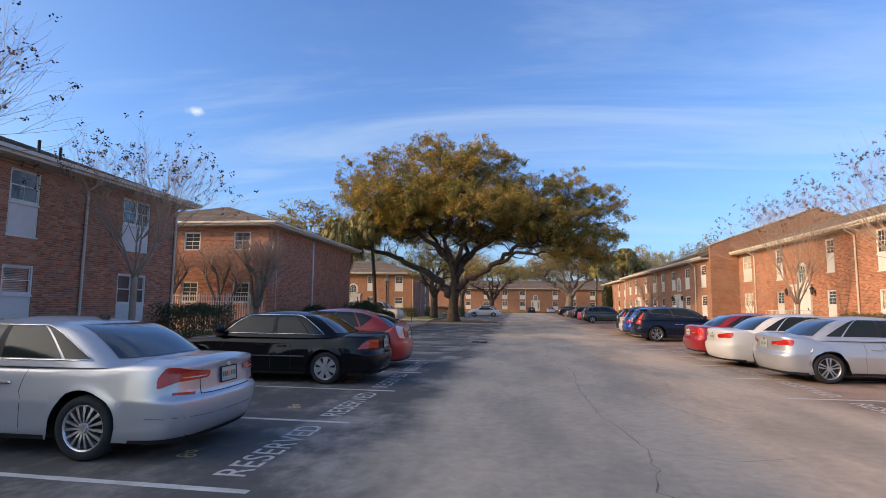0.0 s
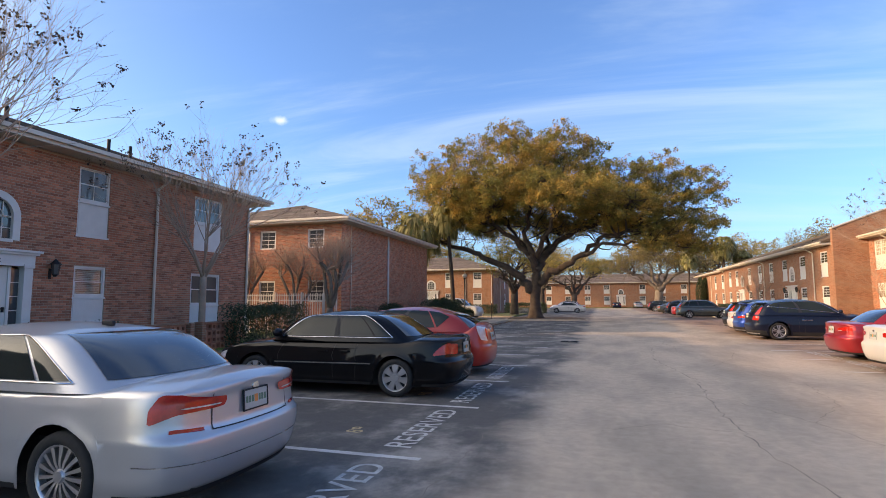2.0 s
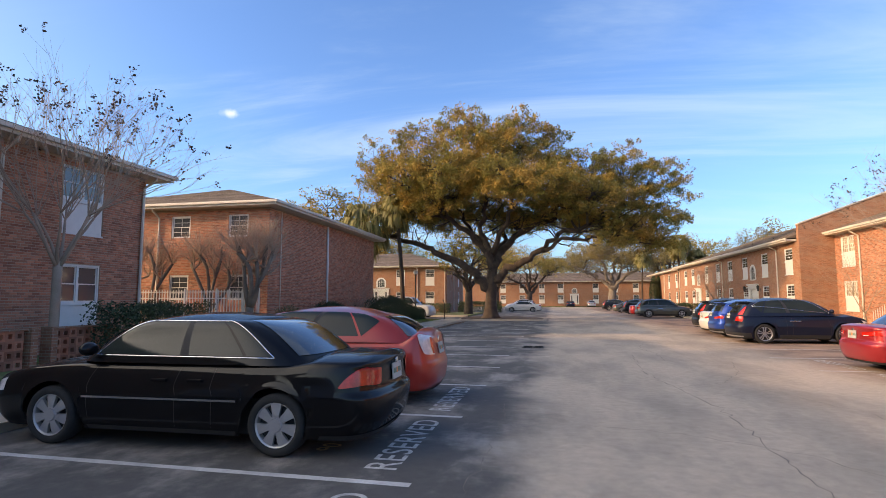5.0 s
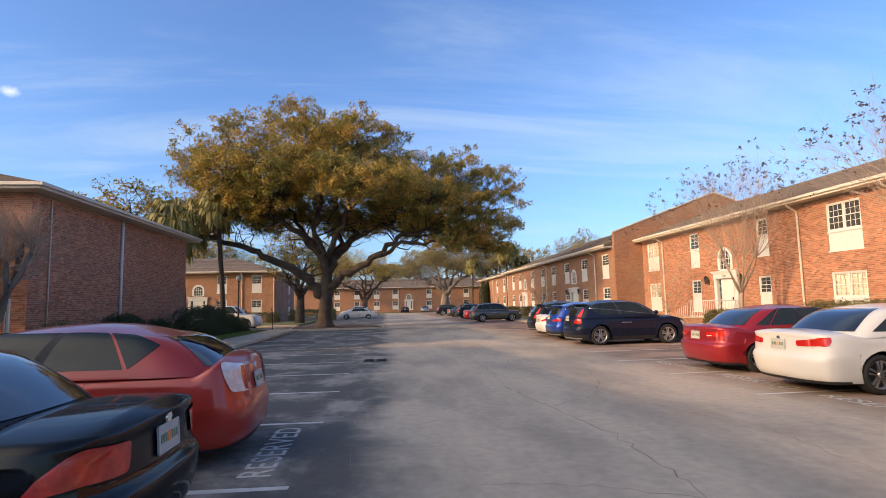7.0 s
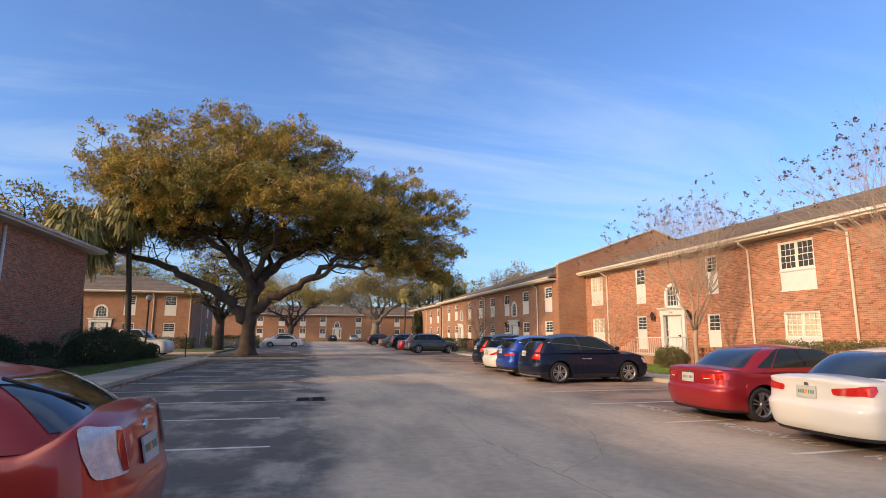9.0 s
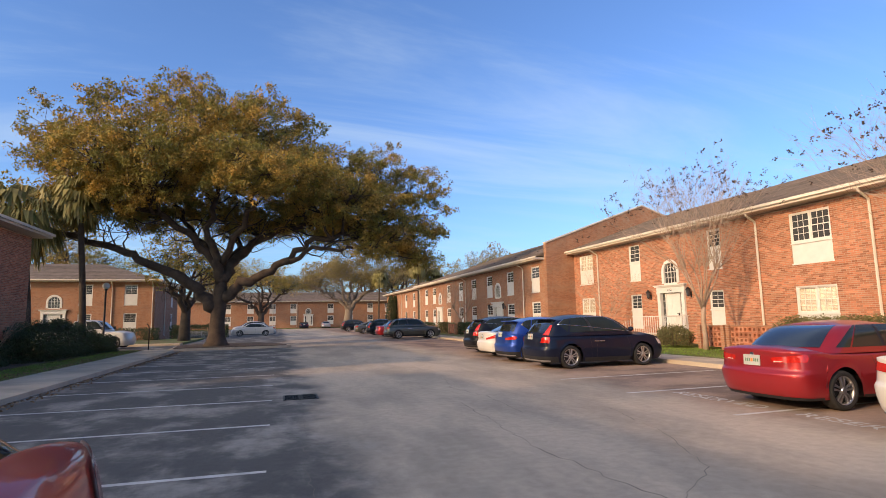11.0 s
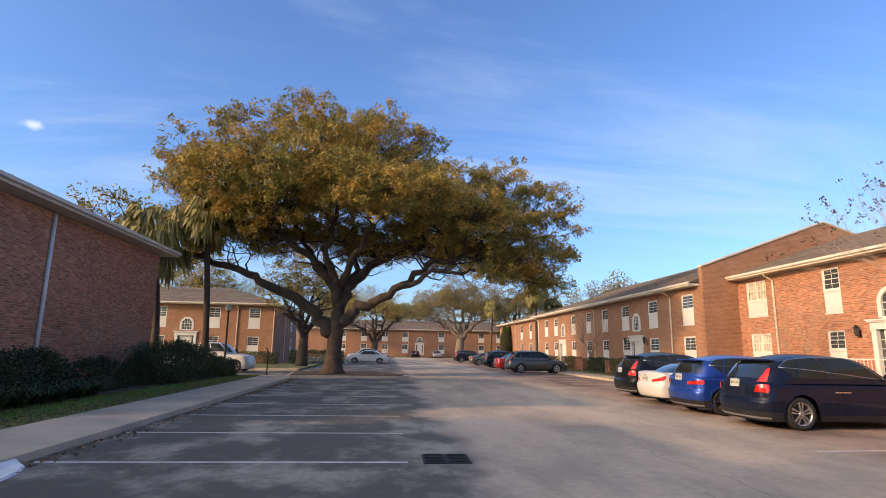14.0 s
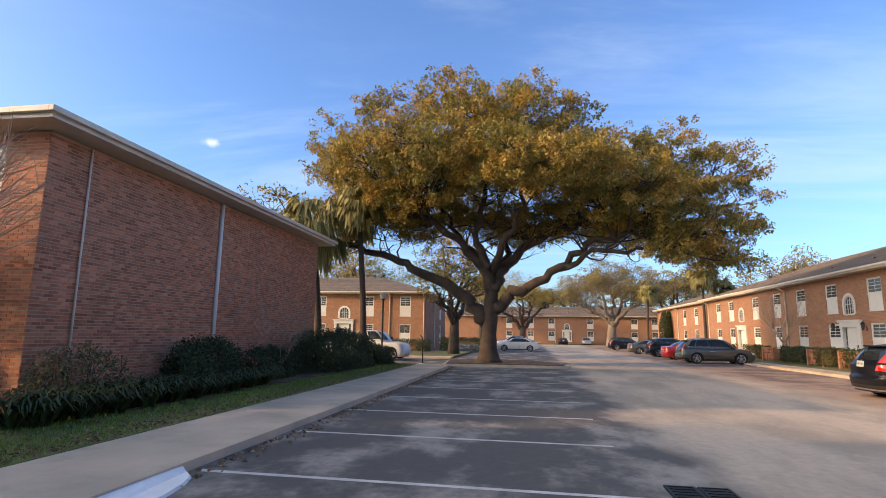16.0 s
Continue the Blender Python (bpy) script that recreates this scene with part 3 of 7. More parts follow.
def downspout(parent, m, u, z_top, z_bot, mat, r=0.045):
    """A gutter's downpipe with its swan neck."""
    path = [(u, -0.55, z_top + 0.12), (u, -0.50, z_top - 0.02), (u, -0.25, z_top - 0.16), (u, -0.08, z_top - 0.26), (u, -0.07, z_top - 0.5), (u, -0.07, z_bot + 0.1), (u, -0.16, z_bot)]
    ob = part("downspout", tube_mesh("downspout", path, r, mat, 6, False), mat, parent)
    ob.matrix_local = m
    return ob


def hip_roof(parent, x0, x1, y0, y1, z, rise, over=0.6, gable_lo=False, gable_hi=False, axis="y", mat=None):
    """A shingled roof over a rectangle, ridge along axis, with soffit, fascia and gutter."""
    mat = mat or SHINGLE
    a0, a1, b0, b1 = x0 - over, x1 + over, y0 - over, y1 + over
    if gable_lo:
        b0 = y0
    if gable_hi:
        b1 = y1
    w = (a1 - a0) / 2
    xc = (a0 + a1) / 2
    ylo = b0 if gable_lo else b0 + w
    yhi = b1 if gable_hi else b1 - w
    if axis == "x":
        w = (b1 - b0) / 2
        yc = (b0 + b1) / 2
        xlo, xhi = a0 + w, a1 - w
        verts = [(a0, b0, z), (a1, b0, z), (a1, b1, z), (a0, b1, z), (xlo, yc, z + rise), (xhi, yc, z + rise)]
        faces = [(0, 1, 5, 4), (1, 2, 5), (2, 3, 4, 5), (3, 0, 4)]
    else:
        if yhi < ylo:
            ylo = yhi = (b0 + b1) / 2
        verts = [(a0, b0, z), (a1, b0, z), (a1, b1, z), (a0, b1, z), (xc, ylo, z + rise), (xc, yhi, z + rise)]
        faces = [(0, 1, 4), (1, 2, 5, 4), (2, 3, 5), (3, 0, 4, 5)]
    bot = [(a, b, c - 0.06) for a, b, c in verts]
    nv = len(verts)
    roof = part("roof", mesh_of("roof", verts + bot, faces + [tuple(i + nv for i in f)[::-1] for f in faces] + [(0, nv, nv + 1, 1), (1, nv + 1, nv + 2, 2), (2, nv + 2, nv + 3, 3), (3, nv + 3, nv, 0)], mat), mat, parent, "brown-grey asphalt shingle roof")
    # butt edges of the shingle courses, as thin raised strips
    cv, cf = [], []
    for f in faces:
        p = [Vector(verts[i]) for i in f]
        lo1, lo2 = p[0], p[1]
        hi2, hi1 = (p[2], p[3]) if len(p) == 4 else (p[2], p[2])
        nrm = (lo2 - lo1).cross(hi1 - lo1).normalized()
        steps = int((hi1 - lo1).length / 0.30)
        for s in range(steps):
            t0, t1 = s / steps, min(1, (s + 0.97) / steps)
            q = [lo1.lerp(hi1, t0) + nrm * 0.014, lo2.lerp(hi2, t0) + nrm * 0.014, lo2.lerp(hi2, t1) + nrm * 0.003, lo1.lerp(hi1, t1) + nrm * 0.003, lo1.lerp(hi1, t0), lo2.lerp(hi2, t0)]
            i = len(cv)
            cv += [tuple(k) for k in q]
            cf += [(i, i + 1, i + 2, i + 3), (i + 4, i + 5, i + 1, i)]
    part("shingle_layer", mesh_of("shingle_layer", cv, cf, mat), mat, roof)["kind"] = "stuff"
    part("soffit", boxes_bm([(a0 + 0.02, a1 - 0.02, b0 + 0.02, b1 - 0.02, z - 0.20, z - 0.07)]), CREAM, roof)
    fas = [(a0 - 0.0, a0 + 0.03, b0, b1, z - 0.20, z - 0.015), (a1 - 0.03, a1, b0, b1, z - 0.20, z - 0.015)]
    if not gable_lo:
        fas.append((a0 + 0.03, a1 - 0.03, b0, b0 + 0.03, z - 0.20, z - 0.015))
    if not gable_hi:
        fas.append((a0 + 0.03, a1 - 0.03, b1 - 0.03, b1, z - 0.20, z - 0.015))
    part("fascia", boxes_bm(fas), CREAM, roof)
    gut = [(a0 - 0.10, a0 - 0.004, b0 - 0.1, b1 + 0.1, z - 0.11, z + 0.005), (a1 + 0.004, a1 + 0.10, b0 - 0.1, b1 + 0.1, z - 0.11, z + 0.005)]
    if not gable_lo:
        gut.append((a0, a1, b0 - 0.10, b0 - 0.004, z - 0.11, z + 0.003))
    if not gable_hi:
        gut.append((a0, a1, b1 + 0.004, b1 + 0.10, z - 0.11, z + 0.003))
    part("gutter", boxes_bm(gut, 0.012), CREAM, roof)
    return roof


def vent_pipe(parent, x, y, z, h=0.45, r=0.05):
    bm = bmesh.new()
    bmesh.ops.create_cone(bm, cap_ends=True, segments=10, radius1=r, radius2=r, depth=h, matrix=Matrix.Translation((x, y, z + h / 2 - 0.1)))
    bmesh.ops.create_cone(bm, cap_ends=True, segments=10, radius1=r * 2.2, radius2=r, depth=0.08, matrix=Matrix.Translation((x, y, z)))
    return part("vent_pipe", bm, IRON, parent)


def frame_east(x, y0):
    """Wall frame facing +x: local x runs towards +y, -y outward is +x."""
    return Matrix(((0, -1, 0, x), (1, 0, 0, y0), (0, 0, 1, 0), (0, 0, 0, 1)))


def frame_west(x, y1):
    """Wall frame facing -x: local x runs towards -y from y1."""
    return Matrix(((0, 1, 0, x), (-1, 0, 0, y1), (0, 0, 1, 0), (0, 0, 0, 1)))


def frame_south(x0, y):
    """Wall frame facing -y: local x runs towards +x."""
    return Matrix.Translation((x0, y, 0))


def facade(building, m, length, z0, z1, wins, doors=(), pipes=(), lamps=(), bricks=True, singles=None, number="", pipe_mat=None, fl=0.55):
    """wins: (u0, u1, top, sill, panel bottom or None, double, grid, blind); doors: centre u (with arched window above)."""
    ops = [(u0, u1, pb if pb is not None else sill, top) for u0, u1, top, sill, pb, db, gr, bl in wins]
    arches = []
    for c in doors:
        ops.append((c - 0.8, c + 0.8, fl, fl + 2.08))
        ops.append((c - 0.52, c + 0.52, 3.12, 3.72))
        arches.append((c, 3.72, 0.52))
    wall = build_wall(building, m, length, z0, z1, ops, arches, bricks, singles)
    for u0, u1, top, sill, pb, db, gr, bl in wins:
        window(building, m @ Matrix.Translation((u0, 0, 0)), u1 - u0, top, sill, pb, db, gr, bl)
    for c in doors:
        entrance(building, m, c, fl, number)
        arch_window(building, m, c, 3.14, 3.72, 0.52)
    for u in pipes:
        downspout(building, m, u, z1 - 0.05, 0.35, pipe_mat or CREAM)
    for u, z in lamps:
        wall_lantern(building, m, u, z)
    return wall


def plain_walls(building, x0, x1, y0, y1, z1, sides):
    """Closing walls on the sides that are out of sight."""
    for s in sides:
        if s == "S":
            m, ln = frame_south(x0, y0), x1 - x0
        elif s == "N":
            m, ln = Matrix(((-1, 0, 0, x1), (0, -1, 0, y1), (0, 0, 1, 0), (0, 0, 0, 1))), x1 - x0
        elif s == "E":
            m, ln = frame_east(x1, y0), y1 - y0
        else:
            m, ln = frame_west(x0, y1), y1 - y0
        build_wall(building, m, ln, 0, z1, [], bricks=False)


EAVE = 5.62
# L1: shaded building on the west side
b1 = thing("apartment_building", Matrix.Identity(4), "two-storey brick apartment building with arched entrance and white panels, in shade", "building", "apartment buildings")
L1Y = -9.0
facade(b1, frame_east(-14.4, L1Y), 20.95 - L1Y, 0, EAVE,
       [(13.3 - L1Y, 14.3 - L1Y, 5.45, 4.45, 3.47, False, (2, 1), False), (13.3 - L1Y, 14.3 - L1Y, 2.62, 1.76, 0.7, False, (1, 1), True),
        (17.8 - L1Y, 19.25 - L1Y, 5.45, 4.45, 3.5, True, (2, 1), False), (17.75 - L1Y, 19.25 - L1Y, 2.62, 1.5, 0.7, True, (1, 1), False),
        (8.0 - L1Y, 9.0 - L1Y, 5.45, 4.45, 3.47, False, (2, 1), False), (8.0 - L1Y, 9.0 - L1Y, 2.62, 1.76, 0.7, False, (1, 1), True)],
       doors=(11.15 - L1Y,), pipes=(16.05 - L1Y, 20.8 - L1Y), lamps=((12.62 - L1Y, 2.45), (9.68 - L1Y, 2.45)), number="4262", fl=0.45)
plain_walls(b1, -24.0, -14.4, L1Y, 20.95, EAVE, "SNW")
r1 = hip_roof(b1, -24.0, -14.4, L1Y, 20.95, EAVE + 0.22, 1.9)
for yy in (11.6, 14.6, 15.4):
    vent_pipe(b1, -14.9, yy, EAVE + 0.60, 0.5)

# L2: second building on the west side, its blank flank to the road
b2 = thing("apartment_building", Matrix.Identity(4), "two-storey brick apartment building with blank flank and white conduit, half sunlit", "building", "apartment buildings")
facade(b2, frame_east(-13.0, 26.6), 14.0, 0, EAVE, [], singles=(0.0, 4.2, 3.0, 4.0))
for u, r, mt in ((6.15, 0.06, WHITE), (1.0, 0.022, CREAM)):
    ob = part("conduit", tube_mesh("conduit", [(u, -0.055, EAVE - 0.05), (u, -0.055, 0.2)], r, mt, 8), mt, b2)
    ob.matrix_local = frame_east(-13.0, 26.6)
facade(b2, frame_south(-24.0, 26.6), 11.0, 0, EAVE,
       [(6.2, 7.15, 5.35, 4.35, None, False, (2, 2), False), (9.05, 10.0, 5.38, 4.36, None, False, (2, 2), False),
        (6.2, 7.15, 2.7, 1.6, None, False, (2, 2), False), (9.1, 10.05, 2.7, 1.6, None, False, (2, 2), False),
        (2.2, 3.15, 5.35, 4.35, None, False, (2, 2), False)], pipes=(5.6,))
plain_walls(b2, -24.0, -13.0, 26.6, 40.6, EAVE, "NW")
hip_roof(b2, -24.0, -13.0, 26.6, 40.6, EAVE + 0.22, 1.9)
for yy in (31.2, 33.5, 34.3, 34.8):
    vent_pipe(b2, -13.35, yy, EAVE + 0.42, 0.35)

# R main: sunlit building on the east side
RY0, RY1 = 4.0, 43.6
b3 = thing("apartment_building", Matrix.Identity(4), "sunlit two-storey orange brick apartment building with white panels and stoop", "building", "apartment buildings")


def ru(y):
    return RY1 - y


facade(b3, frame_west(16.6, RY1), RY1 - RY0, 0, EAVE,
       [(ru(27.66), ru(26.05), 5.36, 4.21, 3.41, True, (3, 2), False), (ru(27.66), ru(26.05), 2.57, 1.55, 0.75, True, (3, 2), True),
        (ru(31.88), ru(31.1), 5.39, 4.55, 3.6, False, (2, 2), False), (ru(31.97), ru(31.15), 2.65, 1.80, 0.9, False, (2, 2), False),
        (ru(37.69), ru(36.75), 5.45, 4.45, 3.45, False, (2, 2), False), (ru(37.72), ru(36.8), 2.72, 1.88, 0.9, False, (2, 2), False),
        (ru(42.88), ru(41.35), 5.45, 4.4, 3.58, True, (3, 2), True), (ru(42.8), ru(41.3), 2.7, 1.72, 0.9, True, (3, 2), True),
        (ru(22.0), ru(20.4), 5.36, 4.21, 3.41, True, (3, 2), False), (ru(22.0), ru(20.4), 2.57, 1.55, 0.75, True, (3, 2), True)],
       doors=(ru(34.45),), pipes=(ru(29.15), ru(40.75), ru(24.63)), lamps=((ru(36.0), 2.6), (ru(33.1), 2.6)), number="4261", fl=0.62)
plain_walls(b3, 16.6, 30.0, RY0, RY1, EAVE, "SE")
hip_roof(b3, 16.6, 30.0, RY0, RY1 - 0.02, EAVE + 0.22, 2.55, gable_hi=True)

# R far: shaded brick building beyond, with a gabled parapet wall to the south
b4 = thing("apartment_building", Matrix.Identity(4), "long two-storey brick apartment building with gabled parapet, partly shaded", "building", "apartment buildings")
FY0, FY1 = 43.62, 77.0


def fu(y):
    return FY1 - y


def rf_pair(y1, w=1.25, lower=True):
    out = [(fu(y1), fu(y1 - w), 5.0, 4.15, 3.25, False, (2, 2), False)]
    if lower:
        out.append((fu(y1), fu(y1 - w), 2.6, 1.75, 0.95, False, (2, 2), False))
    return out


wins4 = []
for y1 in (45.9, 50.1, 54.3, 58.1, 61.7, 65.6, 71.0, 74.4):
    wins4 += rf_pair(y1)
facade(b4, frame_west(14.55, FY1), FY1 - FY0, 0, 5.35, wins4, doors=(fu(51.9), fu(68.0)), pipes=(fu(47.1), fu(59.6), fu(76.6)), lamps=((fu(53.4), 2.4), (fu(50.45), 2.4)), bricks=False, fl=0.35)
gv = [(14.55, 43.6, 0), (30.2, 43.6, 0), (30.2, 43.6, 6.4), (22.2, 43.6, 9.2), (14.55, 43.6, 6.4)]
gm = mesh_of("gable_wall", gv + [(x, y + 0.3, z) for x, y, z in gv], [(0, 1, 2, 3, 4), (9, 8, 7, 6, 5), (0, 5, 6, 1), (1, 6, 7, 2), (2, 7, 8, 3), (3, 8, 9, 4), (4, 9, 5, 0)], BRICK_FAR)
gw = part("gable_wall", gm, BRICK_FAR, b4)
for p, q in ((gv[4], gv[3]), (gv[3], gv[2])):
    d = (Vector(q) - Vector(p))
    bm = box_bm(0, d.length, -0.06, 0.36, 0.0, 0.09, 0.01)
    o = part("parapet_coping", bm, CREAM, b4)
    o.matrix_local = Matrix.Translation(p) @ Matrix.Rotation(-math.atan2(d.z, d.x), 4, "Y")
plain_walls(b4, 14.55, 29.8, FY0, FY1, 5.35, "NE")
hip_roof(b4, 14.55, 29.8, FY0 + 0.32, FY1, 5.57, 2.9, gable_lo=True)
for yy in (48.0, 52.0, 56.5):
    vent_pipe(b4, 16.2, yy, 6.15, 0.4)

# L3: building across the side lane, sunlit front
b5 = thing("apartment_building", Matrix.Identity(4), "sunlit two-storey brick apartment building with hipped roof beyond the oak", "building", "apartment buildings")
L3X = -34.0
facade(b5, frame_south(L3X, 69.0), -13.4 - L3X, 0, EAVE - 0.1,
       [(a - L3X, a + 1.1 - L3X, 5.28, 4.3, 3.36, False, (2, 2), False) for a in (-16.0, -19.7, -24.6, -28.0)] + [(a - L3X, a + 1.1 - L3X, 2.6, 1.7, 0.8, False, (2, 2), False) for a in (-16.0, -19.7, -24.6, -28.0)],
       doors=(-21.6 - L3X,), pipes=(-17.0 - L3X, -13.6 - L3X), bricks=False)
facade(b5, frame_east(-13.4, 69.0), 12.0, 0, EAVE - 0.1, [(8.0, 9.1, 5.28, 4.3, 3.36, False, (2, 2), False), (8.0, 9.1, 2.6, 1.7, 0.8, False, (2, 2), False)], pipes=(4.5,), bricks=False)
plain_walls(b5, L3X, -13.4, 69.0, 81.0, EAVE - 0.1, "NW")
hip_roof(b5, L3X, -13.4, 69.0, 81.0, EAVE + 0.12, 2.0, axis="x")

# F: building that closes the far end of the lot
b6 = thing("apartment_building", Matrix.Identity(4), "far two-storey brick apartment building closing the end of the lot", "building", "apartment buildings")
xs6 = (-13.0, -8.5, -4.0, 0.3, 8.2, 12.5, 17.0, 21.0)
facade(b6, frame_south(-22.0, 134.0), 50.0, 0, 5.7,
       [(a + 22, a + 23.3, 5.3, 4.2, 3.3, False, (2, 2), False) for a in xs6] + [(a + 22, a + 23.3, 2.7, 1.6, 0.8, False, (2, 2), False) for a in xs6],
       doors=(26.1,), pipes=(22.5 - 22 + 18.2, 23.3 + 0.4, 45.5), bricks=False)
plain_walls(b6, -22.0, 28.0, 134.0, 146.0, 5.7, "NEW")
hip_roof(b6, -22.0, 28.0, 134.0, 146.0, 5.9, 2.2, axis="x")

# R3: building past the east row
b7 = thing("apartment_building", Matrix.Identity(4), "two-storey brick apartment building past the long east row", "building", "apartment buildings")
facade(b7, frame_west(16.5, 108.0), 24.0, 0, 5.7, [(u, u + 1.3, t, s, p, False, (2, 2), False) for u in (14.5, 19.5) for t, s, p in ((5.3, 4.2, 3.3), (2.7, 1.6, 0.8))], pipes=(12.0,), bricks=False)
plain_walls(b7, 16.5, 27.0, 84.0, 108.0, 5.7, "NSE")
hip_roof(b7, 16.5, 27.0, 84.0, 108.0, 5.9, 2.0)

# ---- ground ----
GROUND = material("far_ground", (0.09, 0.085, 0.05), 0.95, vary=0.3, scale=0.1, fine=3, bump=0.3)
g = tagged(new("ground", mesh_of("ground", [(-2500, -2500, -0.06), (2500, -2500, -0.06), (2500, 2500, -0.06), (-2500, 2500, -0.06)], [(0, 1, 2, 3)], GROUND)), "dry ground reaching the horizon", "ground", kind="structure")
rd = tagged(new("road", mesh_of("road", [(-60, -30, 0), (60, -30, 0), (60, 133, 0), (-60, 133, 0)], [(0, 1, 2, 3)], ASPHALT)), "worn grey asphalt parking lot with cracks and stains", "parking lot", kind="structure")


def slab(name, pts, z0, z1, mat, label, category, top=None):
    """A raised sheet with vertical kerb faces; top: height for each corner."""
    n = len(pts)
    tops = top or [z1] * n
    v = [(x, y, z0) for x, y in pts] + [(x, y, t) for (x, y), t in zip(pts, tops)]
    f = [tuple(range(n, 2 * n))] + [(i, (i + 1) % n, n + (i + 1) % n, n + i) for i in range(n)]
    return tagged(new(name, mesh_of(name, v, f, mat)), label, category, kind="structure")


KX, WX = -7.6, -9.4
slab("pavement", [(WX, -30), (KX, -30), (KX, 45.0), (KX - 0.3, 46.2), (KX - 0.9, 46.8), (WX, 46.8)], -0.05, 0.12, CONCRETE, "pale concrete footpath beside the parking stalls", "footpath")
slab("lawn", [(-40, -30), (WX - 0.02, -30), (WX - 0.02, 45.2), (-12.4, 47.5), (-14, 48), (-40, 48)], -0.05, 0.15, GRASS, "patchy green lawn strewn with dry leaves", "lawn", top=[0.35, 0.125, 0.125, 0.15, 0.2, 0.3])
slab("pavement", [(10.2, -30), (11.75, -30), (11.75, 80), (10.2, 80)], -0.05, 0.13, CONCRETE, "sunlit concrete footpath beside the east stalls", "footpath")
slab("lawn", [(11.77, -30), (30, -30), (30, 82), (11.77, 82)], -0.05, 0.2, GRASS, "green lawn strip before the sunlit brick building", "lawn", top=[0.135, 0.45, 0.45, 0.135])
# ---- trees and shrubs ----
def leaf_cloud(name, centres, size, rng, mat, aspect=0.5, flat=0.0):
    """One mesh of folded leaves, one at each centre, turned at random."""
    c = np.asarray(centres)
    n = len(c)
    a = rng.normal(size=(n, 3))
    a[:, 2] *= 1 - flat
    a /= np.linalg.norm(a, axis=1)[:, None]
    b = np.cross(a, rng.normal(size=(n, 3)))
    b /= np.linalg.norm(b, axis=1)[:, None] + 1e-9
    s = size * rng.uniform(0.65, 1.35, n)[:, None]
    k = np.cross(a, b) * s * 0.12
    v = np.stack([c - a * s * 0.5, c + b * s * aspect * 0.5 + k, c + a * s * 0.5, c - b * s * aspect * 0.5 + k], axis=1).reshape(-1, 3)
    i = np.arange(n)[:, None] * 4
    f = np.concatenate([i + 0, i + 1, i + 2, i + 3], axis=1)
    return mesh_of(name, v.tolist(), f.tolist(), mat)


def bent(a, b, rng, bow=0.12, n=6, up=0.0):
    """A wandering line from a to b."""
    a, b = Vector(a), Vector(b)
    d = (b - a).length
    off = Vector(rng.normal(size=3)) * d * bow
    off2 = Vector(rng.normal(size=3)) * d * bow * 0.5
    out = []
    for i in range(n):
        t = i / (n - 1)
        out.append(a.lerp(b, t) + off * math.sin(math.pi * t) * 0.5 + off2 * math.sin(2 * math.pi * t) * 0.4 + Vector((0, 0, up * d * math.sin(math.pi * t))))
    return out


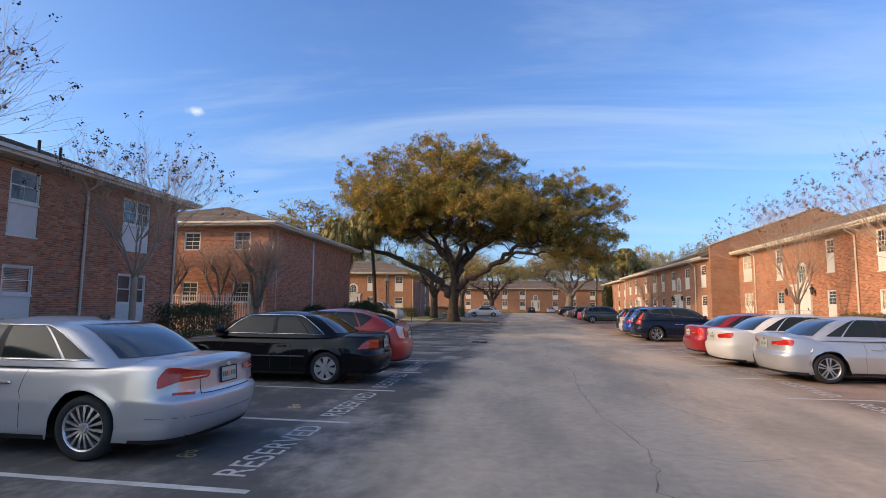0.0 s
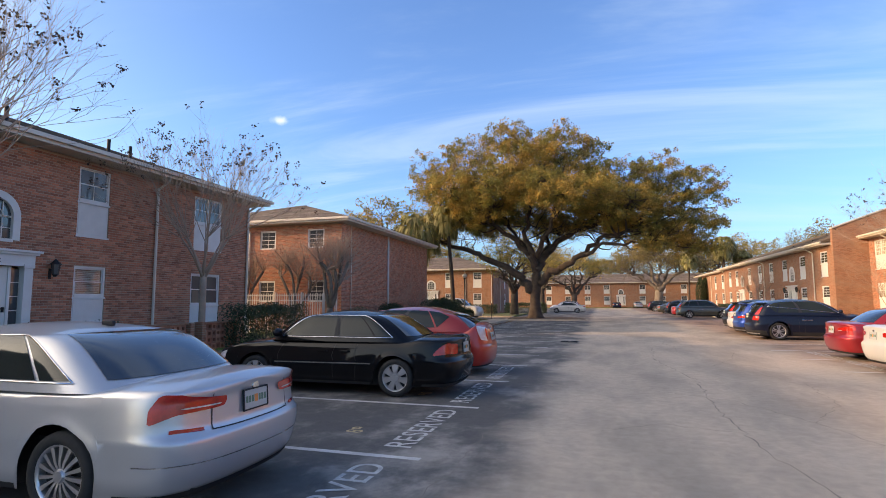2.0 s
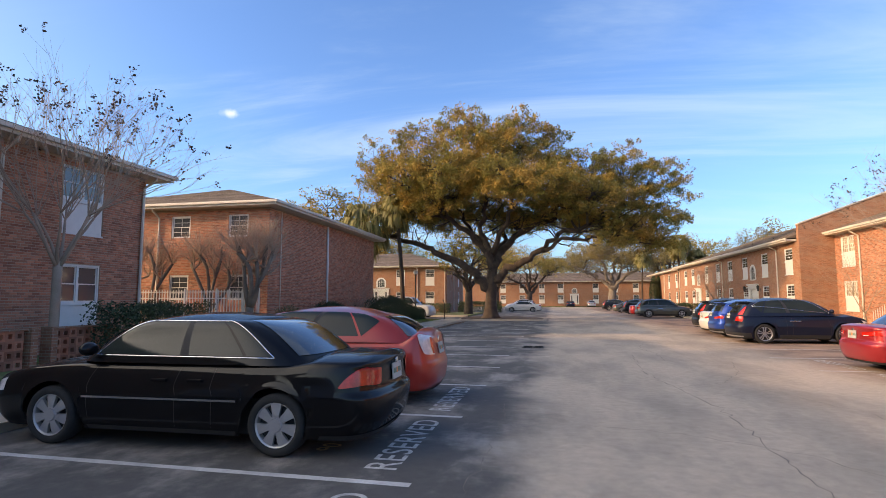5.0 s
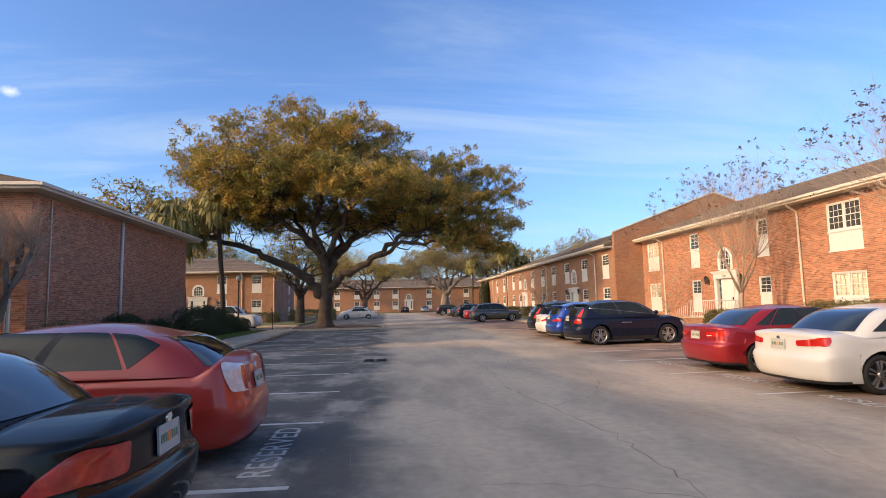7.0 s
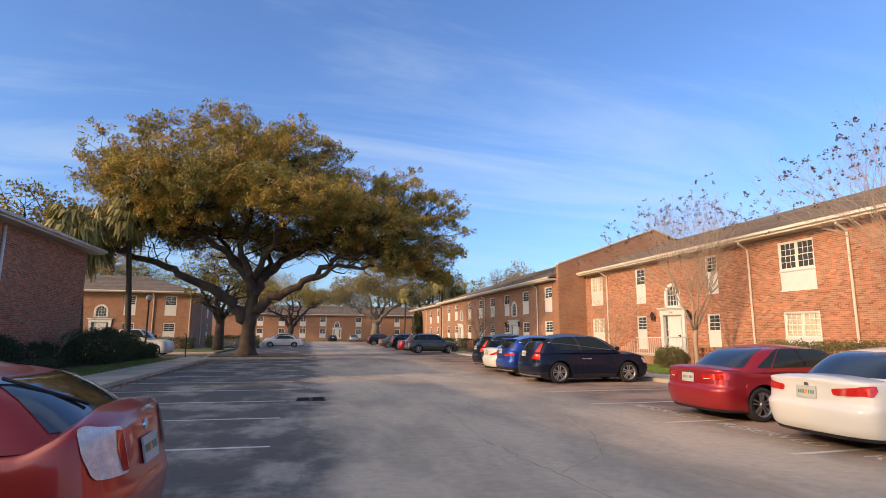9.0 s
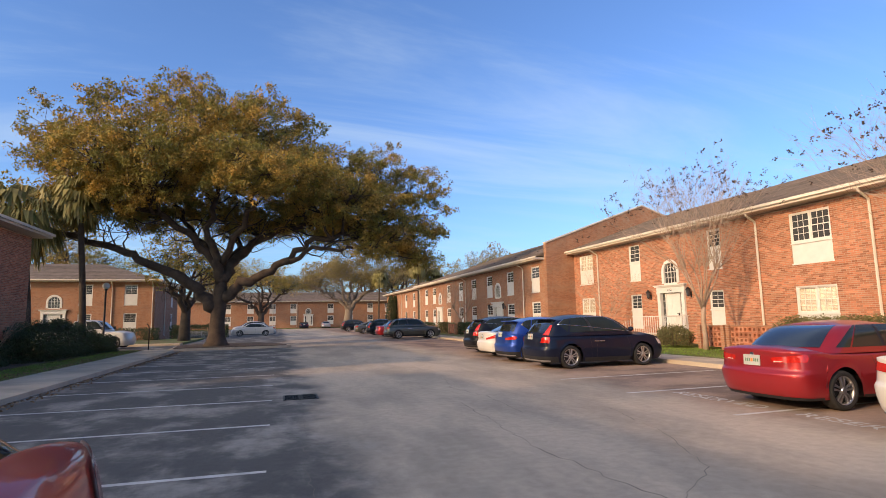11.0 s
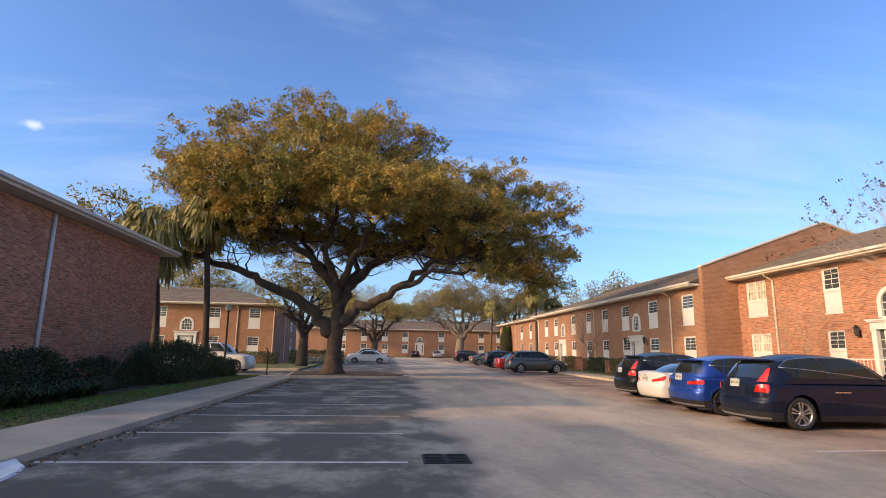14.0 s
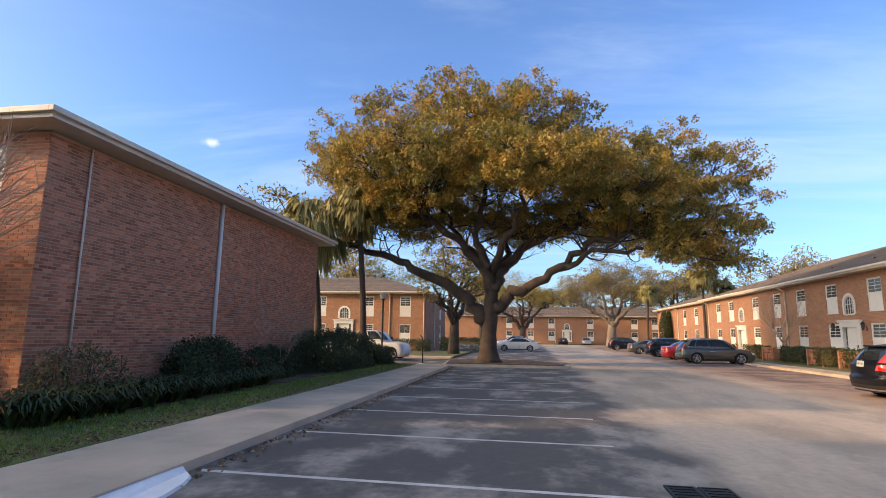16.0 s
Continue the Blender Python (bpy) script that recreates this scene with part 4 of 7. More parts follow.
def spread_tree(m, trunk, limbs, lobes, leaf, mats, label, seed, twigs=30, sub=40, per=70, clump=0.6, name="oak_tree", trunk_sides=14):
    """A broad tree. trunk: (points, radii); limbs: (points, r0, r1); lobes: (x, y, z, rx, rz)."""
    rng = np.random.default_rng(seed)
    t = thing(name, m, label, "tree", "trees")
    bark, green = mats
    pts, radii = trunk
    v, f = tube_data(pts, radii, trunk_sides)
    part("trunk", mesh_of("trunk", v, f, bark, True), bark, t)
    nodes = []
    for lp, r0, r1 in limbs:
        dense, rad = [], []
        for i in range(len(lp) - 1):
            for q in range(4):
                u = q / 4
                w = Vector(lp[i]).lerp(Vector(lp[i + 1]), u) + Vector(rng.normal(size=3)) * 0.13
                dense.append(w)
        dense.append(Vector(lp[-1]))
        for i in range(len(dense)):
            rad.append(r0 + (r1 - r0) * (i / (len(dense) - 1)) ** 0.75)
        v, f = tube_data(dense, rad, 10)
        part("limb", mesh_of("limb", v, f, bark, True), bark, t)
        nodes += [(d, r) for d, r in zip(dense[3:], rad[3:])]
    bv, bf, leaves = [], [], []
    for d0, r0 in nodes[::2]:
        if d0.z < 0.36 * max(q[2] for q in lobes):
            continue
        for _ in range(2):
            off = Vector((rng.normal() * 1.6, rng.normal() * 1.6, rng.uniform(-0.2, 2.4)))
            side = bent(d0, d0 + off, rng, 0.22, 5)
            q0 = min(r0 * 0.45, 0.07)
            tube_data(side, [q0, q0 * 0.8, q0 * 0.6, q0 * 0.45, 0.012], 5, bv, bf)
            for _ in range(2):
                tube_data(bent(side[3], side[3] + Vector(rng.normal(size=3)) * 0.8, rng, 0.2, 4), [q0 * 0.4, q0 * 0.3, q0 * 0.2, 0.008], 3, bv, bf)
    for lx, ly, lz, rx, rz in lobes:
        c = Vector((lx, ly, lz))
        near = min(nodes, key=lambda q: (q[0] - c).length)
        r0 = min(near[1] * 0.7, 0.17)
        stem = bent(near[0], c, rng, 0.18, 7)
        tube_data(stem, [r0 * (1 - 0.6 * i / 6) for i in range(7)], 6, bv, bf)
        n_sub = max(8, int(sub * rx * rx / 9))
        for i in range(n_sub):
            d = rng.normal(size=3)
            d /= np.linalg.norm(d)
            rad = rng.uniform(0.45, 1.0) ** 0.6 * (1.08 if rng.random() < 0.16 else 0.96)
            p = c + Vector((d[0] * rx * rad, d[1] * rx * rad, d[2] * rz * rad))
            if i < twigs:
                tw = bent(stem[int(rng.integers(2, 7))], p, rng, 0.15, 4)
                tube_data(tw, [r0 * 0.32, r0 * 0.25, r0 * 0.18, 0.012], 4, bv, bf)
            k = int(per * rng.uniform(0.6, 1.3))
            # a tuft: leaves crowd the outside of a flattened ball made of a few smaller balls
            heart = rng.normal(size=(5, 3)) * clump * np.array([0.75, 0.75, 0.45])
            q = rng.normal(size=(k, 3))
            q /= np.linalg.norm(q, axis=1)[:, None]
            q *= (rng.uniform(0.1, 1.0, k) ** 0.45 * clump * 0.72)[:, None] * np.array([1, 1, 0.8])
            leaves.append(q + heart[rng.integers(0, 5, k)] + np.array(p))
    part("branchwork", mesh_of("branchwork", bv, bf, bark, True), bark, t)["kind"] = "stuff"
    crown = part("crown", leaf_cloud("crown", np.concatenate(leaves), leaf, rng, green), green, t)
    crown["kind"] = "stuff"
    return t


# the great live oak; local origin at the foot of its trunk
OAK_AT = (-5.85, 48.6, 0.22)
oak_trunk = ([(0, 0, -0.1), (0, 0, 0.15), (0.0, 0, 0.6), (0.02, 0, 1.6), (0.1, 0, 2.6), (0.15, 0, 3.6), (0.25, 0, 4.6)], [0.95, 0.72, 0.56, 0.47, 0.48, 0.44, 0.32])
oak_limbs = [
    ([(-0.2, 0, 2.3), (-1.2, -0.1, 3.6), (-2.1, -0.3, 4.5), (-3.6, -0.5, 5.0), (-5.2, -0.6, 5.7), (-7.4, -0.6, 6.6), (-9.6, -0.3, 7.2)], 0.48, 0.16),
    ([(0.3, 0, 2.9), (1.2, -0.4, 3.9), (2.6, -0.9, 4.4), (4.4, -1.2, 5.3), (5.8, -1.4, 6.8), (8.2, -1.5, 7.4), (11.0, -1.2, 7.0)], 0.42, 0.12),
    ([(0.2, 0, 4.0), (0.9, 0.4, 5.4), (2.2, 0.8, 7.0), (4.4, 1.2, 8.2), (7.4, 1.4, 8.8), (11.5, 1.0, 9.2)], 0.42, 0.12),
    ([(0.1, 0, 4.2), (-0.3, -0.4, 5.8), (-0.6, -1.0, 7.6), (-0.2, -1.2, 10.0), (0.4, -1.0, 13.0)], 0.40, 0.10),
    ([(-0.2, 0, 5.0), (-1.6, -1.0, 7.2), (-3.6, -1.6, 8.4), (-6.4, -1.8, 9.2), (-9.0, -1.0, 10.6)], 0.30, 0.10),
    ([(0.1, 0.2, 4.4), (0.8, 2.0, 6.4), (1.0, 4.0, 8.6), (0.4, 5.6, 11.0)], 0.34, 0.10),
    ([(0.1, 0, 5.2), (1.4, -1.8, 7.4), (2.4, -3.4, 9.4), (3.2, -4.2, 11.2)], 0.28, 0.09),
    ([(-0.3, 0.4, 5.4), (-2.2, 2.0, 8.0), (-3.8, 3.4, 10.6)], 0.26, 0.09),
    ([(4.4, -1.2, 5.4), (6.2, -2.0, 6.2), (8.6, -2.2, 6.4), (11.4, -1.6, 6.2)], 0.20, 0.07),
]
oak_lobes = [
    (-10.4, -0.2, 12.4, 1.9, 1.5), (-8.2, -1.0, 12.0, 3.0, 2.4), (-5.6, -2.2, 14.2, 2.8, 2.2), (-2.4, -1.2, 16.4, 2.4, 1.6), (-0.6, 0.6, 16.2, 2.0, 1.5),
    (2.6, 0.0, 16.0, 2.6, 1.9), (-1.6, -3.6, 13.2, 3.2, 2.3), (1.6, -3.0, 13.4, 3.2, 2.3), (5.0, -0.6, 14.2, 2.4, 1.8), (4.8, -2.6, 11.4, 3.0, 2.2),
    (8.4, 0.0, 12.4, 2.6, 1.8), (11.0, 0.4, 12.6, 2.6, 1.7), (14.0, 0.4, 11.6, 2.5, 1.7), (15.3, 0.6, 9.4, 2.0, 1.9), (13.8, 0.4, 7.6, 2.3, 1.4),
    (9.6, -1.6, 8.8, 2.8, 1.8), (6.8, -2.6, 9.4, 2.6, 1.7), (-5.4, -3.6, 11.0, 3.0, 2.0), (-7.4, 0.6, 9.8, 2.4, 1.5), (-4.0, 3.6, 12.4, 3.4, 2.4),
    (0.6, 5.0, 13.2, 3.6, 2.6), (5.2, 3.4, 11.6, 3.4, 2.2), (-1.0, -1.0, 12.4, 3.0, 2.0), (10.4, -1.8, 6.6, 2.0, 0.9), (2.0, -4.4, 10.6, 2.6, 1.5), (-9.4, 1.4, 8.2, 1.8, 1.0), (-3.0, -4.6, 9.6, 2.2, 1.2), (-6.2, -2.6, 8.9, 2.2, 1.1), (7.6, 2.4, 8.4, 2.6, 1.3), (3.6, 4.6, 9.4, 2.6, 1.4), (-1.4, 4.6, 10.0, 2.6, 1.4), (12.0, -1.2, 9.6, 2.2, 1.4), (-3.0, -6.8, 11.4, 2.6, 1.6), (1.6, -7.4, 10.6, 2.4, 1.4), (5.4, -6.4, 10.2, 2.6, 1.5), (-6.8, -5.6, 11.2, 2.2, 1.4), (8.6, -5.0, 9.4, 2.4, 1.3), (3.4, -8.4, 9.6, 2.0, 1.0),
    (-10.9, 0.2, 14.2, 1.7, 1.7), (14.9, 0.0, 6.7, 1.5, 1.2), (12.2, -0.8, 7.2, 2.0, 1.2), (11.0, 2.0, 8.4, 2.4, 1.5), (4.4, 2.6, 8.6, 2.2, 1.2), (0.2, 3.4, 9.2, 2.6, 1.4), (-4.4, 2.4, 9.4, 2.6, 1.5), (-8.4, -1.4, 10.0, 2.0, 1.3), (7.4, -0.6, 10.8, 2.6, 1.6),
    (-5.2, 1.2, 8.6, 2.3, 1.1), (2.0, 2.0, 8.4, 2.3, 1.0), (8.6, 0.8, 7.8, 2.3, 1.0), (13.6, 0.6, 6.4, 2.0, 1.1), (-9.6, 0.2, 9.2, 2.0, 1.2), (-1.6, -2.6, 10.6, 2.6, 1.4),
]
spread_tree(Matrix.Translation(OAK_AT) @ Matrix.Diagonal((0.91, 0.92, 0.94, 1)), oak_trunk, oak_limbs, oak_lobes, 0.17, (BARK, LEAF_OAK), "huge live oak with golden-green crown on a mulched island", 11, sub=56, per=150, clump=0.5, trunk_sides=20)

# the oak behind it and the pale budding tree at the end
small_trunk = ([(0, 0, -0.1), (0, 0, 0.5), (0.1, 0, 1.8), (0.2, 0, 3.0)], [0.6, 0.48, 0.42, 0.36])
small_limbs = [
    ([(0.1, 0, 2.4), (-1.0, 0.2, 3.8), (-2.6, 0.2, 4.8), (-4.2, 0, 5.6)], 0.28, 0.09), ([(0.2, 0, 2.6), (1.4, -0.2, 4.2), (3.0, 0, 5.4), (4.6, 0.2, 6.2)], 0.28, 0.09),
    ([(0.1, 0, 2.8), (0.4, 0.6, 5.0), (0.2, 0.8, 7.4)], 0.28, 0.09), ([(0.1, 0, 2.8), (-0.6, -0.8, 5.0), (-1.2, -1.4, 7.0)], 0.24, 0.08), ([(0.2, 0, 2.8), (1.6, 1.0, 5.6), (2.2, 1.6, 7.4)], 0.22, 0.08)]
small_lobes = [(-4.6, 0, 6.0, 1.8, 1.2), (-2.6, -1.0, 7.6, 2.2, 1.5), (0, 0.4, 9.0, 2.4, 1.6), (2.4, 0.6, 8.2, 2.2, 1.5), (4.8, 0, 7.0, 2.0, 1.3), (0.6, -1.8, 7.2, 2.2, 1.3), (-1.0, 2.0, 7.6, 2.2, 1.4), (3.0, -1.0, 6.2, 1.8, 1.0)]
spread_tree(pose(-4.6, 92, 0, 0, 0, 20), small_trunk, small_limbs, small_lobes, 0.2, (BARK, LEAF_OAK), "smaller live oak standing behind the great oak", 12, sub=44, per=40, clump=0.6)
spread_tree(Matrix.Translation((10.4, 116, 0)) @ Matrix.Diagonal((1.75, 1.5, 1.45, 1)), small_trunk, small_limbs, small_lobes, 0.15, (BARK_GREY, LEAF_PALE), "broad tree in pale spring bud at the end of the lot", 13, sub=90, per=80, clump=0.5, name="budding_tree")
for k, (x, y, s, mt) in enumerate(((-23.5, 56, 1.25, LEAF_OAK), (-9.7, 62, 0.95, LEAF_OAK), (-26, 88, 1.3, LEAF_OAK), (24, 128, 1.5, LEAF_PALE), (-13, 124, 1.3, LEAF_PALE), (20, 158, 1.6, LEAF_PALE), (-2, 160, 1.5, LEAF_OAK), (30, 92, 1.25, LEAF_PALE), (8, 165, 1.7, LEAF_PALE), (-14, 150, 1.6, LEAF_OAK), (33, 150, 1.7, LEAF_OAK))):
    spread_tree(Matrix.Translation((x, y, 0)) @ Matrix.Rotation(k * 1.3, 4, "Z") @ Matrix.Diagonal((s, s, s, 1)), small_trunk, small_limbs, small_lobes, 0.22, (BARK, mt), "distant tree with loose olive crown" if mt is LEAF_OAK else "distant tree in thin pale spring leaf", 20 + k, sub=34, per=52, clump=0.6, name="distant_tree")


def crape_myrtle(m, height, width, label, seed, stems=4, fork=1.4, trunk_r=0.09, seeds=True, dense=1.0, lean=0.0, knuckles=False, mat=None):
    """A bare vase-shaped small tree: stems, twigs and old seed heads."""
    rng = np.random.default_rng(seed)
    mat = mat or BARK_PALE
    t = thing("bare_tree", m, label, "tree", "trees")
    v, f = tube_data([(0, 0, -0.05), (0.02, 0, 0.3), (0.0, 0.02, fork * 0.7), (0.02, 0, fork)], [trunk_r * 1.35, trunk_r * 1.05, trunk_r, trunk_r * 0.95], 9)
    part("trunk", mesh_of("trunk", v, f, mat, True), mat, t)
    tv, tf, heads = [], [], []

    def grow(p, d, length, r, depth):
        n = 4
        pts, q, dd = [p], p, d
        for _ in range(n - 1):
            dd = (dd + Vector(rng.normal(size=3)) * 0.13 + Vector((0, 0, 0.05))).normalized()
            q = q + dd * length / (n - 1)
            pts.append(q)
        tube_data(pts, [r * (1 - 0.45 * i / (n - 1)) for i in range(n)], 5 if depth < 2 else 3, tv, tf)
        if depth >= 4 or length < 0.18:
            heads.append(q)
            return
        kids = int(rng.integers(2, 4)) if depth > 0 else 3
        for _ in range(kids):
            nd = (dd + Vector(rng.normal(size=3)) * 0.33).normalized()
            nd.z = abs(nd.z) * 0.9 + 0.1
            grow(pts[-1] if rng.random() < 0.6 else pts[2], nd.normalized(), length * rng.uniform(0.6, 0.82) * dense, r * 0.55, depth + 1)
    for i in range(stems):
        a = 2 * math.pi * (i + rng.uniform(-0.25, 0.25)) / stems
        out = width / height * 0.95
        d = Vector((math.cos(a) * out, math.sin(a) * out, 1.0)).normalized()
        base = Vector((0.02, 0, fork * 0.92))
        mid = base + d * (height - fork) * 0.30
        sv, sf = tube_data(bent(base, mid, rng, 0.06, 5), [trunk_r * 0.5, trunk_r * 0.4, trunk_r * 0.33, trunk_r * 0.3, trunk_r * (0.6 if knuckles else 0.26)], 7)
        part("stem", mesh_of("stem", sv, sf, mat, True), mat, t)
        for _ in range(7):
            grow(mid, (d + Vector(rng.normal(size=3)) * 0.25).normalized(), (height - fork) * 0.30, trunk_r * 0.15, 1)
    o = part("twiggery", mesh_of("twiggery", tv, tf, mat), mat, t)
    o["kind"] = "stuff"
    if seeds and heads:
        pts = []
        for h in heads:
            if rng.random() < 0.22:
                pts.append(rng.normal(size=(int(rng.integers(5, 12)), 3)) * 0.045 + np.array(h))
        if pts:
            o = part("seed_head", leaf_cloud("seed_head", np.concatenate(pts), 0.065, rng, LEAF_SEED, 0.8), LEAF_SEED, t)
            o["kind"] = "stuff"
    return t


crape_myrtle(pose(-12.2, 15.75, 0.2), 6.9, 3.9, "bare crape myrtle with dark seed heads before the shaded building", 31, stems=8, fork=2.3, trunk_r=0.10)
crape_myrtle(pose(-11.8, 7.9, 0.2), 7.6, 3.6, "tall bare crape myrtle with dark seed heads by the entrance", 32, stems=8, fork=2.0, trunk_r=0.11)
crape_myrtle(pose(13.9, 29.5, 0.26), 7.5, 3.3, "bare crape myrtle with seed heads on the east lawn", 35, stems=10, fork=1.6, trunk_r=0.09)
crape_myrtle(pose(12.9, 19.4, 0.2), 7.4, 3.2, "bare crape myrtle with seed heads near the red sedan", 36, stems=8, fork=1.6, trunk_r=0.09)
crape_myrtle(pose(15.0, 37.6, 0.3), 4.2, 2.6, "low bare shrub tree beside the brick stoop", 37, stems=4, fork=0.6, trunk_r=0.06, seeds=False)
crape_myrtle(pose(13.2, 57.3, 0.2), 5.2, 4.0, "bare crape myrtle before the far east building", 38, stems=5, fork=1.3, trunk_r=0.12, seeds=False)
crape_myrtle(pose(-11.8, 34.8, 0.2), 2.8, 1.8, "small bare multi-stemmed shrub in the planting bed", 39, stems=6, fork=0.3, trunk_r=0.035, seeds=False)


def pollard(m, limbs, label, seed, trunk_r=0.14, fork=1.2, burst=26, reach=1.3):
    """A hard-pruned small tree: thick crooked limbs ending in knuckles that burst into thin rods. limbs: (x, y, z) of each knuckle."""
    rng = np.random.default_rng(seed)
    t = thing("pollarded_tree", m, label, "tree", "trees")
    v, f = tube_data([(0, 0, -0.05), (0.02, 0, 0.25), (-0.03, 0.02, fork * 0.6), (0.02, 0, fork)], [trunk_r * 1.5, trunk_r * 1.12, trunk_r, trunk_r * 1.05], 10)
    part("trunk", mesh_of("trunk", v, f, BARK_GREY, True), BARK_GREY, t)
    tv, tf = [], []
    for k in limbs:
        k = Vector(k)
        path = bent((0.02, 0, fork * 0.93), k, rng, 0.16, 7)
        r = [trunk_r * q for q in (0.72, 0.66, 0.58, 0.52, 0.50, 0.60, 0.40)]
        sv, sf = tube_data(path, r, 8)
        part("limb", mesh_of("limb", sv, sf, BARK_GREY, True), BARK_GREY, t)
        for stub in range(3):
            side = path[4] if stub else path[6]
            tip = side + Vector((rng.normal() * 0.22, rng.normal() * 0.22, rng.uniform(0.15, 0.45)))
            if stub:
                tube_data([side, side.lerp(tip, 0.6), tip], [trunk_r * 0.36, trunk_r * 0.30, trunk_r * 0.42], 6, tv, tf)
            else:
                tip = side
            for _ in range(burst // (1 if not stub else 2)):
                d = Vector((rng.normal() * 0.45, rng.normal() * 0.45, rng.uniform(0.5, 1.0))).normalized()
                end = tip + d * reach * rng.uniform(0.5, 1.15)
                rod = bent(tip, end, rng, 0.08, 4)
                tube_data(rod, [0.012, 0.010, 0.007, 0.004], 3, tv, tf)
                for _ in range(2):
                    e2 = rod[2] + (d + Vector(rng.normal(size=3)) * 0.5).normalized() * reach * 0.4
                    tube_data([rod[2], rod[2].lerp(e2, 0.5), e2], [0.006, 0.005, 0.003], 3, tv, tf)
    part("twiggery", mesh_of("twiggery", tv, tf, BARK_PALE), BARK_PALE, t)["kind"] = "stuff"
    return t


pollard(pose(-12.15, 23.8, 0.14), [(-0.65, 0.2, 3.5), (-0.25, -0.5, 3.2), (0.2, 0.1, 2.9), (0.75, 0.3, 3.3), (0.3, 0.6, 3.6)], "pollarded bare crape myrtle with knuckled limbs beside the fence", 33)
pollard(pose(-14.9, 25.3, 0.14), [(-0.9, 0.1, 3.0), (-0.3, -0.3, 3.3), (0.4, 0.2, 3.2), (0.9, -0.1, 2.7)], "pollarded bare crape myrtle spreading before the sunlit wall", 34, trunk_r=0.12, fork=0.9, reach=1.2)
pollard(pose(-17.6, 25.4, 0.14), [(-0.7, 0.0, 3.1), (0.0, -0.3, 3.4), (0.8, 0.1, 3.0)], "pollarded bare tree behind the white fence", 40, trunk_r=0.12, fork=1.0, reach=1.2)


def palm(m, height, crown, label, seed, r=0.17, lean=(0.5, 0)):
    rng = np.random.default_rng(seed)
    t = thing("palm_tree", m, label, "palm", "trees")
    top = Vector((lean[0], lean[1], height))
    pts = [Vector((lean[0] * (i / 10) ** 1.6, lean[1] * (i / 10) ** 1.6, height * i / 10 - 0.1)) for i in range(11)]
    part("trunk", tube_mesh("trunk", pts, [r * (1.25 - 0.35 * i / 10) for i in range(11)], BARK, 10), BARK, t)
    for i in range(60):
        a, el = 2 * math.pi * i * 0.381, rng.uniform(-1.2, 1.1)
        d = Vector((math.cos(a) * math.cos(el), math.sin(a) * math.cos(el), math.sin(el)))
        stem = top + d * crown * 0.5 + Vector((0, 0, -0.02))
        side = d.cross(Vector((0, 0, 1))).normalized()
        v, f = [], []
        tube_data([top, stem], [0.022, 0.012], 3, v, f)
        n = 13
        for k in range(n):
            u = (k / (n - 1) - 0.5) * 2
            ld = (d * math.cos(u * 1.25) + side * math.sin(u * 1.25)).normalized()
            ln = crown * 0.55 * (1 - 0.25 * abs(u))
            p1 = stem + ld * ln * 0.6
            p2 = stem + ld * ln + Vector((0, 0, -0.5 * crown * rng.uniform(0.5, 1.0)))
            w = ld.cross(d if abs(u) > 0.05 else Vector((0.1, 0.2, 1))).cross(ld).normalized() * 0.10 + side * 0.05
            s = len(v)
            v += [tuple(stem), tuple(p1 + w), tuple(p2), tuple(p1 - w)]
            f.append((s, s + 1, s + 2, s + 3))
        part("frond", mesh_of("frond", v, f, PALM_LEAF), PALM_LEAF, t)
    return t


palm(pose(-12.45, 46.3, 0.1), 8.7, 1.75, "tall sabal palm with drooping yellow-green fronds", 41, r=0.15, lean=(-0.6, 0))
palm(pose(-14.9, 46.0, 0.1), 7.6, 2.4, "dark leaning palm trunk beside the brick corner", 42, lean=(-0.7, 0))
palm(pose(15.6, 81.5, 0), 8.9, 1.8, "slender palm in front of the far building", 43, r=0.14, lean=(-0.1, 0))
palm(pose(17.6, 82.5, 0), 7.4, 1.4, "shorter palm standing beside its taller neighbour", 44, r=0.14, lean=(0.4, 0))
palm(pose(14.9, 108, 0), 9.0, 1.7, "far palm past the budding tree", 45, r=0.15, lean=(0.3, 0))


